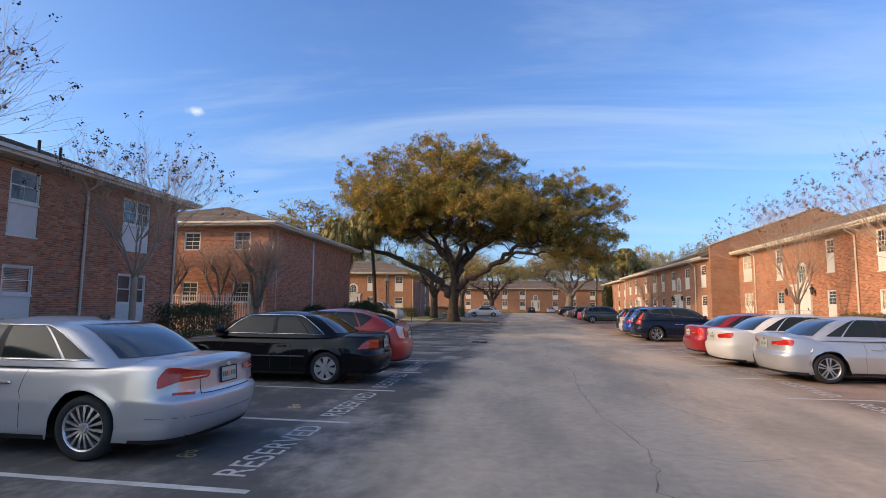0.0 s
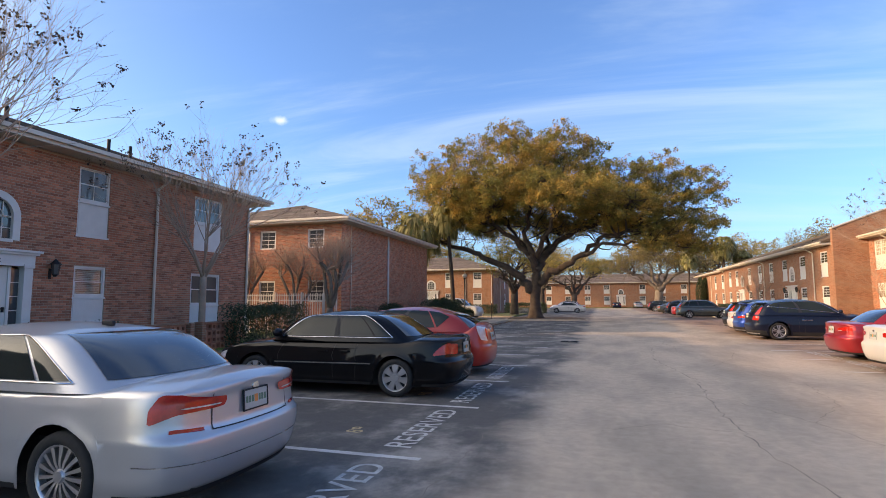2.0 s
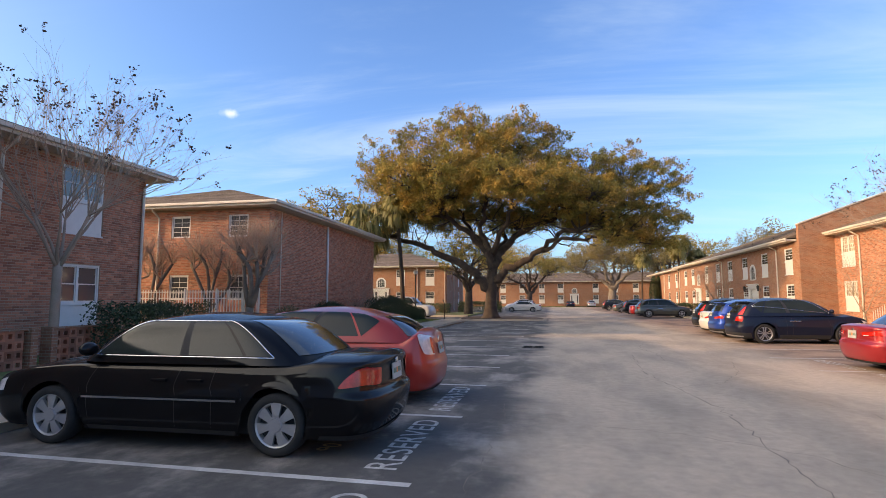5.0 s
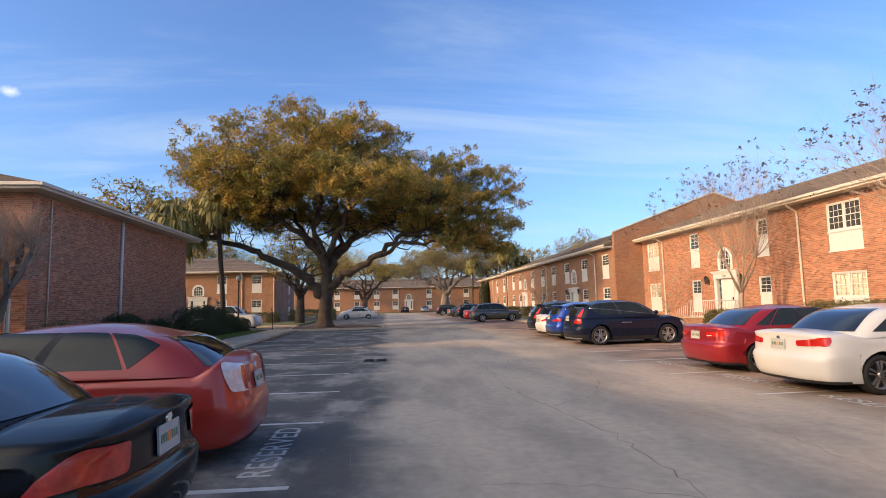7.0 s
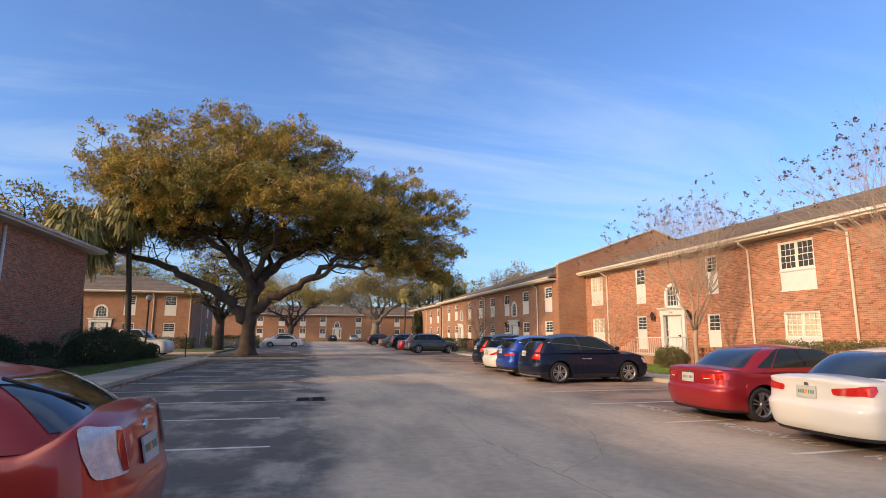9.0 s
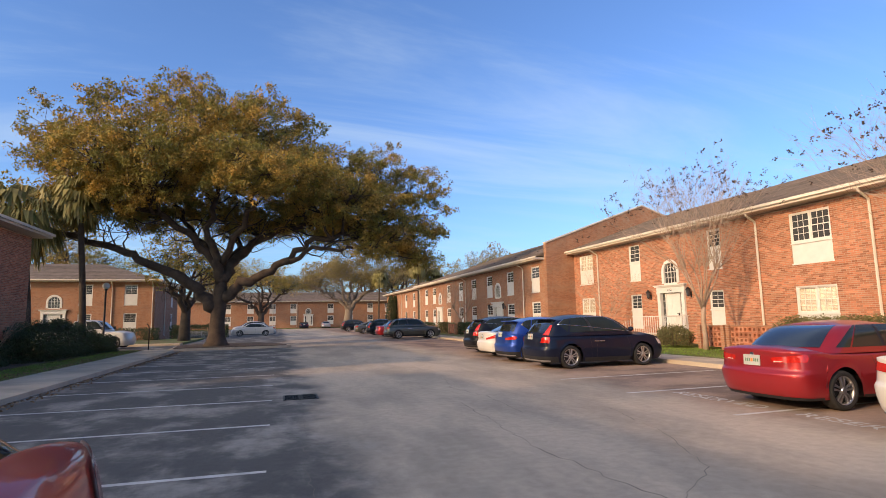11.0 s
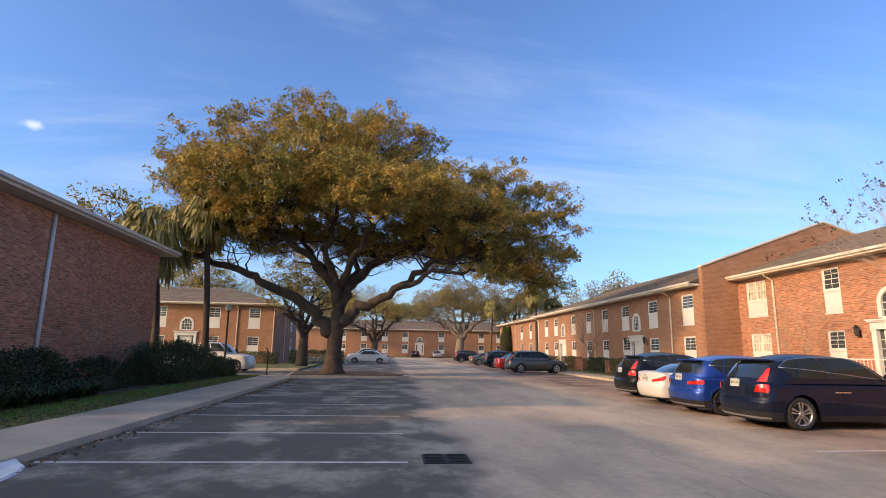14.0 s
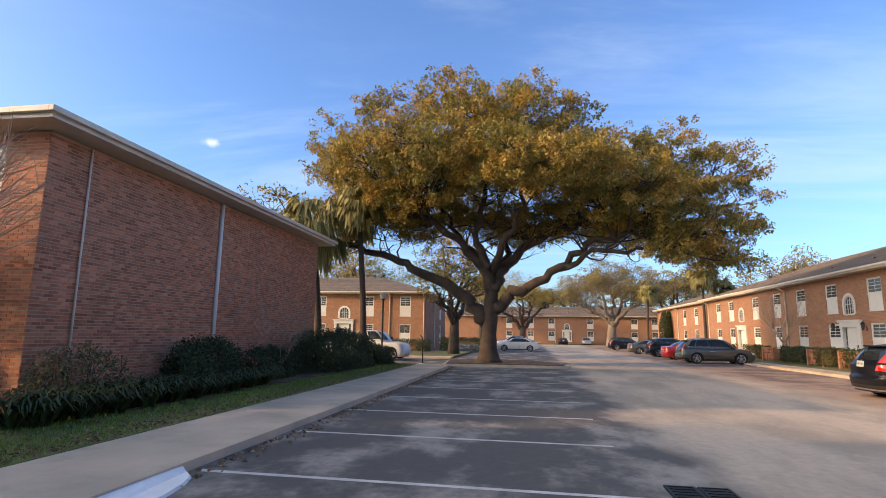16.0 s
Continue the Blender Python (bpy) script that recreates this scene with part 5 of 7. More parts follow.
def shrub(m, rx, ry, h, label, seed, mat=None, leaf=0.07, n=None, square=False, name="shrub", bare=0.0):
    """A shrub of many small leaves on real twigs; square: clipped like a hedge."""
    rng = np.random.default_rng(seed)
    mat = mat or LEAF_DARK
    t = thing(name, m, label, "shrub" if name == "shrub" else "hedge", "shrubs")
    v, f = [], []
    k = max(6, int(14 * rx * ry))
    for _ in range(k):
        a, b = rng.uniform(-0.75, 0.75, 2)
        tube_data(bent((a * rx * 0.7, b * ry * 0.7, -0.03), (a * rx, b * ry, h * rng.uniform(0.6, 0.95)), rng, 0.12, 4), [0.016, 0.012, 0.009, 0.004], 4, v, f)
    part("twiggery", mesh_of("twiggery", v, f, BARK), BARK, t)["kind"] = "stuff"
    n = n or int(2600 * (rx * ry + rx * h + ry * h))
    q = rng.uniform(-1, 1, (n * 3, 3))
    q[:, 2] = q[:, 2] * 0.5 + 0.5
    if square:
        keep = np.maximum(np.abs(q[:, 0]), np.maximum(np.abs(q[:, 1]), q[:, 2])) > 0.72
        lump = 1 + 0.06 * np.sin(q[:, 0] * rx * 5 + 1) * np.cos(q[:, 1] * 4)
        q[:, 2] *= lump
    else:
        d = np.sqrt(q[:, 0] ** 2 + q[:, 1] ** 2 + (np.maximum(q[:, 2] - 0.45, 0) / 0.55) ** 2 + (np.maximum(0.3 - q[:, 2], 0) * 0.8) ** 2)
        ang = np.arctan2(q[:, 1], q[:, 0])
        edge = 0.9 + 0.10 * np.sin(ang * 5 + seed) + 0.08 * np.sin(q[:, 2] * 9 + ang * 3)
        keep = (d < edge) & (d > edge * 0.62)
    q = q[keep][:n]
    q = q * np.array([rx, ry, h]) + rng.normal(size=q.shape) * 0.035
    q[:, 2] = np.maximum(q[:, 2], 0.02)
    part("foliage", leaf_cloud("foliage", q, leaf, rng, mat, 0.6), mat, t)["kind"] = "stuff"
    return t


def strap_plant(m, label, seed, n=80, length=1.0, group="border plants"):
    """A tuft of arching strap leaves."""
    rng = np.random.default_rng(seed)
    v, f = [], []
    for _ in range(n):
        a = rng.uniform(0, 2 * math.pi)
        ln = length * rng.uniform(0.6, 1.1)
        d = Vector((math.cos(a), math.sin(a), 0))
        w = Vector((-d.y, d.x, 0)) * 0.018
        b = Vector((rng.uniform(-0.12, 0.12), rng.uniform(-0.12, 0.12), 0))
        s = len(v)
        for t, wd in ((0, 1), (0.4, 1.1), (0.75, 0.8), (1.0, 0.1)):
            p = b + d * ln * t * 0.75 + Vector((0, 0, ln * (1.5 * t - 1.15 * t * t)))
            v += [tuple(p - w * wd), tuple(p + w * wd)]
        f += [(s + 2 * i, s + 2 * i + 1, s + 2 * i + 3, s + 2 * i + 2) for i in range(3)]
    ob = new("border_plant", mesh_of("border_plant", v, f, LEAF_DARK))
    ob.matrix_world = m
    return tagged(ob, label, "plant", group)
# ---- vehicles ----
TYRE = material("tyre_rubber", (0.018, 0.018, 0.018), 0.85, vary=0.2, scale=20, bump=0.2)
ALLOY = material("alloy", (0.55, 0.55, 0.56), 0.3, metal=0.9, vary=0.08)
HUBCAP = material("hubcap_plastic", (0.42, 0.42, 0.43), 0.35, metal=0.6, vary=0.08)
DARK = material("black_plastic", (0.014, 0.014, 0.015), 0.6, vary=0.2)
CHROME = material("chrome", (0.75, 0.75, 0.76), 0.12, metal=1.0, vary=0.04, bump=0)
CAR_GLASS = material("tinted_glass", (0.016, 0.021, 0.026), 0.03, vary=0.15, scale=1.5, bump=0.02, spec=1.0, coat=0.6)
CAR_GLASS_SIDE = material("side_glass", (0.022, 0.028, 0.025), 0.05, vary=0.2, scale=1.5, bump=0.02, spec=0.35)
RED_LENS = material("red_lens", (0.48, 0.016, 0.012), 0.15, vary=0.3, scale=14, bump=0.08, coat=0.8, spec=0.4)
CLEAR_LENS = material("clear_lens", (0.62, 0.56, 0.54), 0.15, vary=0.3, scale=14, bump=0.1, coat=1.0)
PLATE = material("plate", (0.42, 0.43, 0.41), 0.4, vary=0.06)
PLATE_INK = material("plate_ink", (0.10, 0.19, 0.12), 0.5, vary=0.05)
PLATE_FRUIT = material("plate_fruit", (0.75, 0.25, 0.06), 0.5, vary=0.05)


def paint(name, color, metal=0.0, rough=0.32):
    return material(name, color, rough, metal=metal, vary=0.05, scale=1.2, fine=300, bump=0.0, coat=0.8, spec=0.3)


def grid_mesh(name, fn, us, vs, mat, flip=False):
    v = [tuple(fn(a, b)) for a in us for b in vs]
    k = len(vs)
    f = []
    for i in range(len(us) - 1):
        for j in range(k - 1):
            q = (i * k + j, i * k + j + 1, (i + 1) * k + j + 1, (i + 1) * k + j)
            f.append(q[::-1] if flip else q)
    return mesh_of(name, v, f, mat, True)


def lerp_list(a, b, n):
    return [a + (b - a) * i / (n - 1) for i in range(n)]


def make_wheel(name, car_ob, x, y, side, R, width, spokes, rim_mat, style):
    """A wheel with tyre and rim, its face towards side (-1 or 1 in y)."""
    prof = [(0.69, -0.5), (0.74, -0.52), (0.86, -0.55), (0.96, -0.47), (1.0, -0.3), (1.0, 0.3), (0.96, 0.47), (0.86, 0.55), (0.74, 0.52), (0.69, 0.42)]
    v, f = [], []
    n = 28
    for i in range(n):
        t = 2 * math.pi * i / n
        for pr, py in prof:
            v.append((math.cos(t) * pr * R, py * width, math.sin(t) * pr * R))
    k = len(prof)
    for i in range(n):
        for j in range(k - 1):
            f.append((i * k + j, i * k + j + 1, ((i + 1) % n) * k + j + 1, ((i + 1) % n) * k + j))
    w = part("wheel", mesh_of("tyre", v, f, TYRE, True), TYRE, car_ob)
    w.matrix_local = pose(x, y, R, 0, 0, 0 if side > 0 else 180)
    # rim: barrel, dark back plate, spokes, hub
    rp = [(0.69, -0.4), (0.65, -0.1), (0.65, 0.36), (0.695, 0.47), (0.715, 0.46)]
    v, f = [], []
    for i in range(n):
        t = 2 * math.pi * i / n
        for pr, py in rp:
            v.append((math.cos(t) * pr * R, py * width, math.sin(t) * pr * R))
    k = len(rp)
    for i in range(n):
        for j in range(k - 1):
            f.append((i * k + j, i * k + j + 1, ((i + 1) % n) * k + j + 1, ((i + 1) % n) * k + j))
    part("rim", mesh_of("rim", v, f, rim_mat, True), rim_mat, w)
    bm = bmesh.new()
    bmesh.ops.create_cone(bm, cap_ends=True, segments=24, radius1=0.65 * R, radius2=0.65 * R, depth=0.02, matrix=Matrix.Translation((0, 0.08 * width, 0)) @ Matrix.Rotation(math.pi / 2, 4, "X"))
    part("brake_disc", bm, DARK, w)
    wid = {"multi": 0.056, "five": 0.10, "cap": 0.19, "split": 0.06}[style] * R * 2
    v, f = [], []
    for d in ((-1, 1) if style == "split" else (0,)):
        st = len(v)
        for r0, ww, yy in ((0.10, 0.55, 0.40), (0.34, 0.62, 0.44), (0.665, 1.0, 0.40)):
            for sx in (-1, 1):
                x0 = sx * wid * ww * 0.5 + d * wid * (0.35 + r0)
                v += [(x0, yy * width, r0 * R), (x0, (yy - 0.16) * width, r0 * R)]
        for q in (0, 4):
            f += [(st + q, st + q + 4, st + q + 6, st + q + 2), (st + q + 1, st + q + 5, st + q + 4, st + q), (st + q + 2, st + q + 6, st + q + 7, st + q + 3)]
    spoke = mesh_of("spoke", v, f, rim_mat)
    for i in range(spokes):
        o = new("spoke", spoke)
        o.parent = w
        o.matrix_local = Matrix.Rotation(2 * math.pi * i / spokes, 4, "Y")
    bm = bmesh.new()
    bmesh.ops.create_cone(bm, cap_ends=True, segments=20, radius1=(0.24 if style == "cap" else 0.17) * R, radius2=(0.2 if style == "cap" else 0.13) * R, depth=0.12 * width, matrix=Matrix.Translation((0, 0.43 * width, 0)) @ Matrix.Rotation(-math.pi / 2, 4, "X"))
    part("hub", bm, rim_mat, w)
    return w


class Shape:
    """Smooth surfaces of a car: lower body and greenhouse, from a few lengths."""

    def __init__(self, p):
        self.p = p
        L, W = p["L"], p["W"]
        self.hub = (p["ro"], p["ro"] + p["wb"])
        self.R = p["R"]

    def F(self, s, n=21, m=2.55):
        return max(0.0, 1 - abs(2 * s - 1) ** n) ** (1 / m)

    def ends(self, z):
        p = self.p
        zr = [0.15, 0.3, 0.5, 0.6, 0.66, p["zd"] - 0.14, p["zd"] - 0.05, p["zd"] + 0.02, p["zd"] + 0.1]
        rear = float(np.interp(z, zr, p.get("rear", [0.16, 0.05, 0.0, 0.005, 0.06, 0.075, 0.04, 0.09, 0.2])))
        front = float(np.interp(z, [0.15, 0.3, 0.5, 0.7, p["zh"], p["zh"] + 0.2], [0.2, 0.05, 0.0, 0.04, 0.22, 0.5]))
        return rear, p["L"] - front

    def top(self, x):
        p = self.p
        L = p["L"]
        xs = [0, 0.12, p["xa"], p["xa"] + 0.3, p["xd"] - 0.1, p["xd"] + 0.1, L - 0.55, L - 0.2, L]
        zs = [p["zd"] - 0.05, p["zd"], p["zd"] + p.get("dk", 0.0), p["zb"], p["zb"] - 0.02, p["zb"] - 0.03, p["zh"], p["zh"] - 0.08, p["zh"] - 0.16]
        return float(np.interp(x, xs, zs))

    def low(self, x):
        z = 0.19
        for h in self.hub:
            d = x - h
            Ra = self.R + 0.055
            if abs(d) < Ra:
                z = max(z, self.R + math.sqrt(Ra * Ra - d * d))
        return z

    def body(self, s, r, side=1):
        """r: 0 at the sill, 1 at the shoulder, to 1.5 on the centre line of the top."""
        p = self.p
        x = p["L"] * s
        zt, zb = self.top(x), self.low(x)
        zs = zt - 0.075
        if r <= 1:
            z = zb + (zs - zb) * r
            q = (z - 0.19) / max(0.2, zs - 0.19)
            wf = float(np.interp(q, [0, 0.12, 0.35, 0.55, 0.72, 0.9, 1.0], [0.93, 0.965, 0.99, 1.0, 0.985, 0.965, 0.94]))
        else:
            t = (r - 1) / 0.5
            z = zs + 0.075 * math.sin(t * math.pi / 2) ** 0.8
            wf = 0.94 * (1 - t) ** 0.75 if t < 1 else 0.0
        a, b = self.ends(z)
        x2 = a + (b - a) * s
        y = p["W"] / 2 * wf * self.F(s)
        for h in self.hub:  # flared arches
            d = abs(x - h)
            if d < self.R + 0.12 and r <= 1:
                dz = math.hypot(x - h, z - self.R) - (self.R + 0.055)
                y += 0.009 * math.exp(-(dz / 0.05) ** 2)
        return Vector((x2, y * side, z))

    def house(self, s, v, side=1):
        """v: 0 at the belt, 1 at the roof edge, to 1.5 on the roof's centre line."""
        p = self.p
        zbelt = p["zb"] - 0.06
        ze = p["H"] - 0.085
        vv = max(0.0, min(v, 1.0))
        e = vv ** 0.92
        x0, x1 = p["xa"] + (p["xb"] - p["xa"]) * e, p["xd"] + (p["xc"] - p["xd"]) * e
        wb, wr = p["W"] / 2 * 0.955 - 0.004, p["W"] / 2 - p.get("tuck", 0.27)
        y = (wb + (wr - wb) * vv ** 1.15) * self.F(s, 9, 2.6)
        z = zbelt + (ze - zbelt) * math.sin(vv * math.pi / 2) ** 0.95
        if v > 1:
            t = (v - 1) / 0.5
            arch = 1 - (abs(2 * s - 1)) ** 2.2
            z = ze + 0.085 * math.sin(t * math.pi / 2) * (0.35 + 0.65 * arch)
            y *= (1 - t) ** 0.8 if t < 1 else 0.0
            k = 0.5 * t
            x0, x1 = x0 + 0.10 * k, x1 - 0.12 * k
        z -= p.get("slope", 0.0) * max(0.0, 0.5 - s) ** 2 * vv * 4
        return Vector((x0 + (x1 - x0) * s, y * side, z))


def patch(name, fn, quad, side, off, mat, parent, nu=10, nv=6, label="", soft=False):
    """A panel that follows a surface: quad of four (s, r) corners, lifted by off."""
    (a, b, c, d) = quad

    def at(u, v):
        if min(a[0], d[0]) < 1e-3:
            u = u ** 2.4
        elif max(b[0], c[0]) > 0.999:
            u = 1 - (1 - u) ** 2.4
        elif min(a[0], d[0]) < 0.02:
            u = u ** 1.7
        if soft:
            v = 0.5 + (v - 0.5) * max(0.12, (1 - abs(2 * u ** 0.6 - 1) ** 12) ** 0.5)
        s = (a[0] * (1 - u) + b[0] * u) * (1 - v) + (d[0] * (1 - u) + c[0] * u) * v
        r = (a[1] * (1 - u) + b[1] * u) * (1 - v) + (d[1] * (1 - u) + c[1] * u) * v
        e = 1e-3
        s1, s0 = min(1.0, s + e), max(0.0, s - e)
        p = fn(s, r, 1)
        n = (fn(s1, r, 1) - fn(s0, r, 1)).cross(fn(s, r + e, 1) - fn(s, r - e, 1))
        if n.length > 1e-9:
            n.normalize()
        else:
            n = Vector((0, 1, 0))
        if n.y < 0:
            n = -n
        q = p + n * off
        if q.y < 0:
            q.y = 0
        return Vector((q.x, q.y * side, q.z))
    return part(name, grid_mesh(name, at, lerp_list(0, 1, nu), lerp_list(0, 1, nv), mat, side > 0), mat, parent, label)


def car(m, p, paint_mat, label, category="car", group="parked cars", lod=0):
    """A parked car; local x from the rear bumper forward, y to its left, z up."""
    S = Shape(p)
    L, W, H = p["L"], p["W"], p["H"]
    c = thing("parked_car", m, label, category, group)
    ns = 88 if lod == 0 else 56
    ss = sorted({*[0.5 - 0.5 * math.cos(math.pi * i / ns) for i in range(ns + 1)], *[min(1, max(0, (h + d * (S.R + 0.055)) / L)) for h in S.hub for d in (-1.0, -0.995, -0.97, -0.92, 0.92, 0.97, 0.995, 1.0)]})
    rs = [0, 0.06, 0.13, 0.22, 0.33, 0.45, 0.52, 0.55, 0.58, 0.61, 0.65, 0.72, 0.79, 0.86, 0.91, 0.95, 1.0, 1.05, 1.15, 1.27, 1.4, 1.5]
    v, f = [], []
    for sd in (1, -1):
        st = len(v)
        for s in ss:
            for r in rs:
                v.append(tuple(S.body(s, r, sd)))
        k = len(rs)
        for i in range(len(ss) - 1):
            for j in range(k - 1):
                q = (st + i * k + j, st + i * k + j + 1, st + (i + 1) * k + j + 1, st + (i + 1) * k + j)
                f.append(q if sd < 0 else q[::-1])
    bm = bmesh.new()
    me = mesh_of("body", v, f)
    bm.from_mesh(me)
    bmesh.ops.remove_doubles(bm, verts=bm.verts, dist=0.0008)
    bmesh.ops.recalc_face_normals(bm, faces=bm.faces)
    for fc in bm.faces:
        fc.smooth = True
    body = part("body", bm, paint_mat, c)
    vs = [0, 0.1, 0.25, 0.42, 0.6, 0.78, 0.9, 1.0, 1.04, 1.1, 1.2, 1.35, 1.5]
    hs = [0.5 - 0.5 * math.cos(math.pi * i / 44) for i in range(45)]
    v, f = [], []
    for sd in (1, -1):
        st = len(v)
        for s in hs:
            for r in vs:
                v.append(tuple(S.house(s, r, sd)))
        k = len(vs)
        for i in range(len(hs) - 1):
            for j in range(k - 1):
                f.append((st + i * k + j, st + i * k + j + 1, st + (i + 1) * k + j + 1, st + (i + 1) * k + j))
    bm = bmesh.new()
    bm.from_mesh(mesh_of("cabin", v, f))
    bmesh.ops.remove_doubles(bm, verts=bm.verts, dist=0.0008)
    bmesh.ops.recalc_face_normals(bm, faces=bm.faces)
    for fc in bm.faces:
        fc.smooth = True
    part("roof_shell", bm, paint_mat, c)
    part("underbody", boxes_bm([(0.35, L - 0.35, -W / 2 + 0.22, W / 2 - 0.22, 0.17, 0.55), (0.15, L - 0.2, -W / 2 + 0.3, W / 2 - 0.3, 0.22, 0.5)]), DARK, c)
    # glass
    for sd in (1, -1):
        sp = 0.0
        patch("rear_window", S.house, [(sp, 0.12), (0.05, 0.12), (p.get("rwt", 0.05), 0.94), (sp, 0.97)], sd, 0.006, CAR_GLASS, c)
        patch("windshield", S.house, [(0.945, 0.10), (1 - sp, 0.10), (1 - sp, 0.98), (0.945, 0.95)], sd, 0.006, CAR_GLASS, c)
        a, b, bp = p.get("sg", (0.13, 0.90, 0.52))
        q = p.get("quarter", a + 0.13)
        zl, zh = 0.12, 0.925
        front = patch("side_window", S.house, [(bp + 0.018, zl), (b, zl), (b - 0.03, zh), (bp + 0.018, zh)], sd, 0.006, CAR_GLASS_SIDE, c)
        patch("side_window", S.house, [(q + 0.008, zl), (bp - 0.018, zl), (bp - 0.018, zh), (q + 0.03, zh)], sd, 0.006, CAR_GLASS_SIDE, c)
        patch("quarter_window", S.house, [(a, zl + p.get("qk", 0.0)), (q - 0.006, zl), (q + 0.016, zh), (a + p.get("qt", 0.05), zh - 0.04)], sd, 0.006, CAR_GLASS_SIDE, c)
        patch("pillar_trim", S.house, [(bp - 0.018, zl), (bp + 0.018, zl), (bp + 0.018, zh), (bp - 0.018, zh)], sd, 0.0045, DARK, c)
        if p.get("chrome", True):
            pts = []
            ring = [(a, zl - 0.02 + p.get("qk", 0.0)), (b, zl - 0.02), (b - 0.035, zh + 0.02), (a + p.get("qt", 0.05), zh - 0.01), (a, zl - 0.02 + p.get("qk", 0.0))]
            for (s0, r0), (s1, r1) in zip(ring, ring[1:]):
                for i in range(12):
                    t = i / 12
                    pt = S.house(s0 + (s1 - s0) * t, r0 + (r1 - r0) * t, sd)
                    pts.append((pt.x, pt.y + sd * 0.006, pt.z))
            pts.append(pts[0])
            part("window_trim", tube_mesh("window_trim", pts, 0.009, CHROME, 4), CHROME, c, "bright window trim")
        # door seams and handles
        xdoor = [p["ro"] + 0.42 + 0.30, (p["xa"] + p["xd"]) / 2 + 0.06, p["ro"] + p["wb"] - 0.48]
        for xd in xdoor:
            s = xd / L
            patch("door_seam", S.body, [(s, 0.10), (s + 0.0016, 0.10), (s + 0.0016, 0.99), (s, 0.99)], sd, 0.0015, DARK, c, 2, 10)
        for xd in xdoor[:2]:
            pt = S.body((xd + 0.10) / L, 0.80, sd)
            h = part("door_handle", box_bm(-0.09, 0.09, -0.018, 0.018, -0.016, 0.016, 0.012), CHROME if p.get("chrome", True) and p.get("chrome_handles", True) else paint_mat, c)
            h.matrix_local = Matrix.Translation((pt.x + 0.1, pt.y + sd * 0.018, pt.z))
        patch("sill_trim", S.body, [((p["ro"] + S.R + 0.1) / L, 0.0), ((p["ro"] + p["wb"] - S.R - 0.1) / L, 0.0), ((p["ro"] + p["wb"] - S.R - 0.1) / L, p.get("sillh", 0.07)), ((p["ro"] + S.R + 0.1) / L, p.get("sillh", 0.07))], sd, 0.003, p.get("cladding", DARK), c, 12, 3)
        if p.get("rub"):
            patch("rub_strip", S.body, [((p["ro"] + S.R + 0.12) / L, 0.50), ((p["ro"] + p["wb"] - S.R - 0.1) / L, 0.50), ((p["ro"] + p["wb"] - S.R - 0.1) / L, 0.53), ((p["ro"] + S.R + 0.12) / L, 0.53)], sd, 0.008, CHROME, c, 12, 2)
        # mirror
        pt = S.house(0.93, 0.12, sd)
        bm = bmesh.new()
        bmesh.ops.create_uvsphere(bm, u_segments=12, v_segments=8, radius=1.0, matrix=Matrix.Translation((pt.x - 0.02, pt.y + sd * 0.12, pt.z + 0.05)) @ Matrix.Diagonal((0.07, 0.12, 0.075, 1)))
        for fc in bm.faces:
            fc.smooth = True
        part("door_mirror", bm, paint_mat if p.get("mirror", True) else DARK, c)
        # lamps
        t = p["tail"]
        tl = patch("tail_lamp", S.body, t["quad"], sd, 0.014, t.get("mat", RED_LENS), c, 26, 10, "red tail lamp lens", True)
        if t.get("upper"):
            patch("upper_lamp", S.house, t["upper"], sd, 0.02, RED_LENS, c, 6, 8)
        if t.get("inner"):
            patch("lamp_insert", S.body, t["inner"], sd, 0.018, t.get("inner_mat", CLEAR_LENS), c, 8, 4, "", True)
        if lod == 0 and p.get("reflector"):
            patch("reflector", S.body, [(0.0085, 0.635), (0.030, 0.625), (0.030, 0.66), (0.0085, 0.675)], sd, 0.006, RED_LENS, c, 8, 3)
        if lod == 0 and p.get("seam"):
            s1, lidz, bl = t.get("lid", 0.0055), p.get("lidz", 0.6), p.get("bl", 0.3)
            patch("lid_seam", S.body, [(s1, lidz), (s1 + 0.0004, lidz), (s1 + 0.0006, 1.0), (s1 + 0.0003, 1.0)], sd, 0.0018, DARK, c, 2, 8)
            patch("lid_seam", S.body, [(0.0, lidz), (s1, lidz), (s1, lidz + 0.012), (0.0, lidz + 0.012)], sd, 0.0025, DARK, c, 8, 2)
            patch("bumper_line", S.body, [(0.0, bl), (0.085, bl), (0.085, bl + 0.011), (0.0, bl + 0.011)], sd, 0.003, CHROME if p.get("chrome", True) else DARK, c, 14, 2)
        patch("bumper_valance", S.body, [(0.0, 0.0), (0.11, 0.0), (0.11, p.get("val", 0.09)), (0.0, p.get("val", 0.09) + 0.02)], sd, 0.008, DARK, c, 14, 3)
        if p.get("skid"):
            patch("skid_plate", S.body, [(0.0, 0.06), (0.05, 0.06), (0.05, 0.11), (0.0, 0.12)], sd, 0.012, ALLOY, c, 12, 3)
        patch("headlamp", S.body, [(0.93, 0.66), (0.985, 0.66), (0.985, 0.84), (0.93, 0.90)], sd, 0.006, CLEAR_LENS, c, 8, 5)
        for h in S.hub:
            make_wheel("wheel", c, h, sd * (W / 2 - 0.125), sd, S.R, 0.215, p["spokes"], p.get("rim", ALLOY), p["style"])
    # number plate and badge
    zpl = p.get("plate_z", 0.78)
    xr = S.body(0.0, 0, 1).x
    a, _ = S.ends(zpl)
    tilt = math.degrees(math.atan2(S.ends(zpl + 0.07)[0] - S.ends(zpl - 0.07)[0], 0.14))
    a = max(a, min(S.ends(zpl + 0.06)[0], S.ends(zpl - 0.06)[0]))
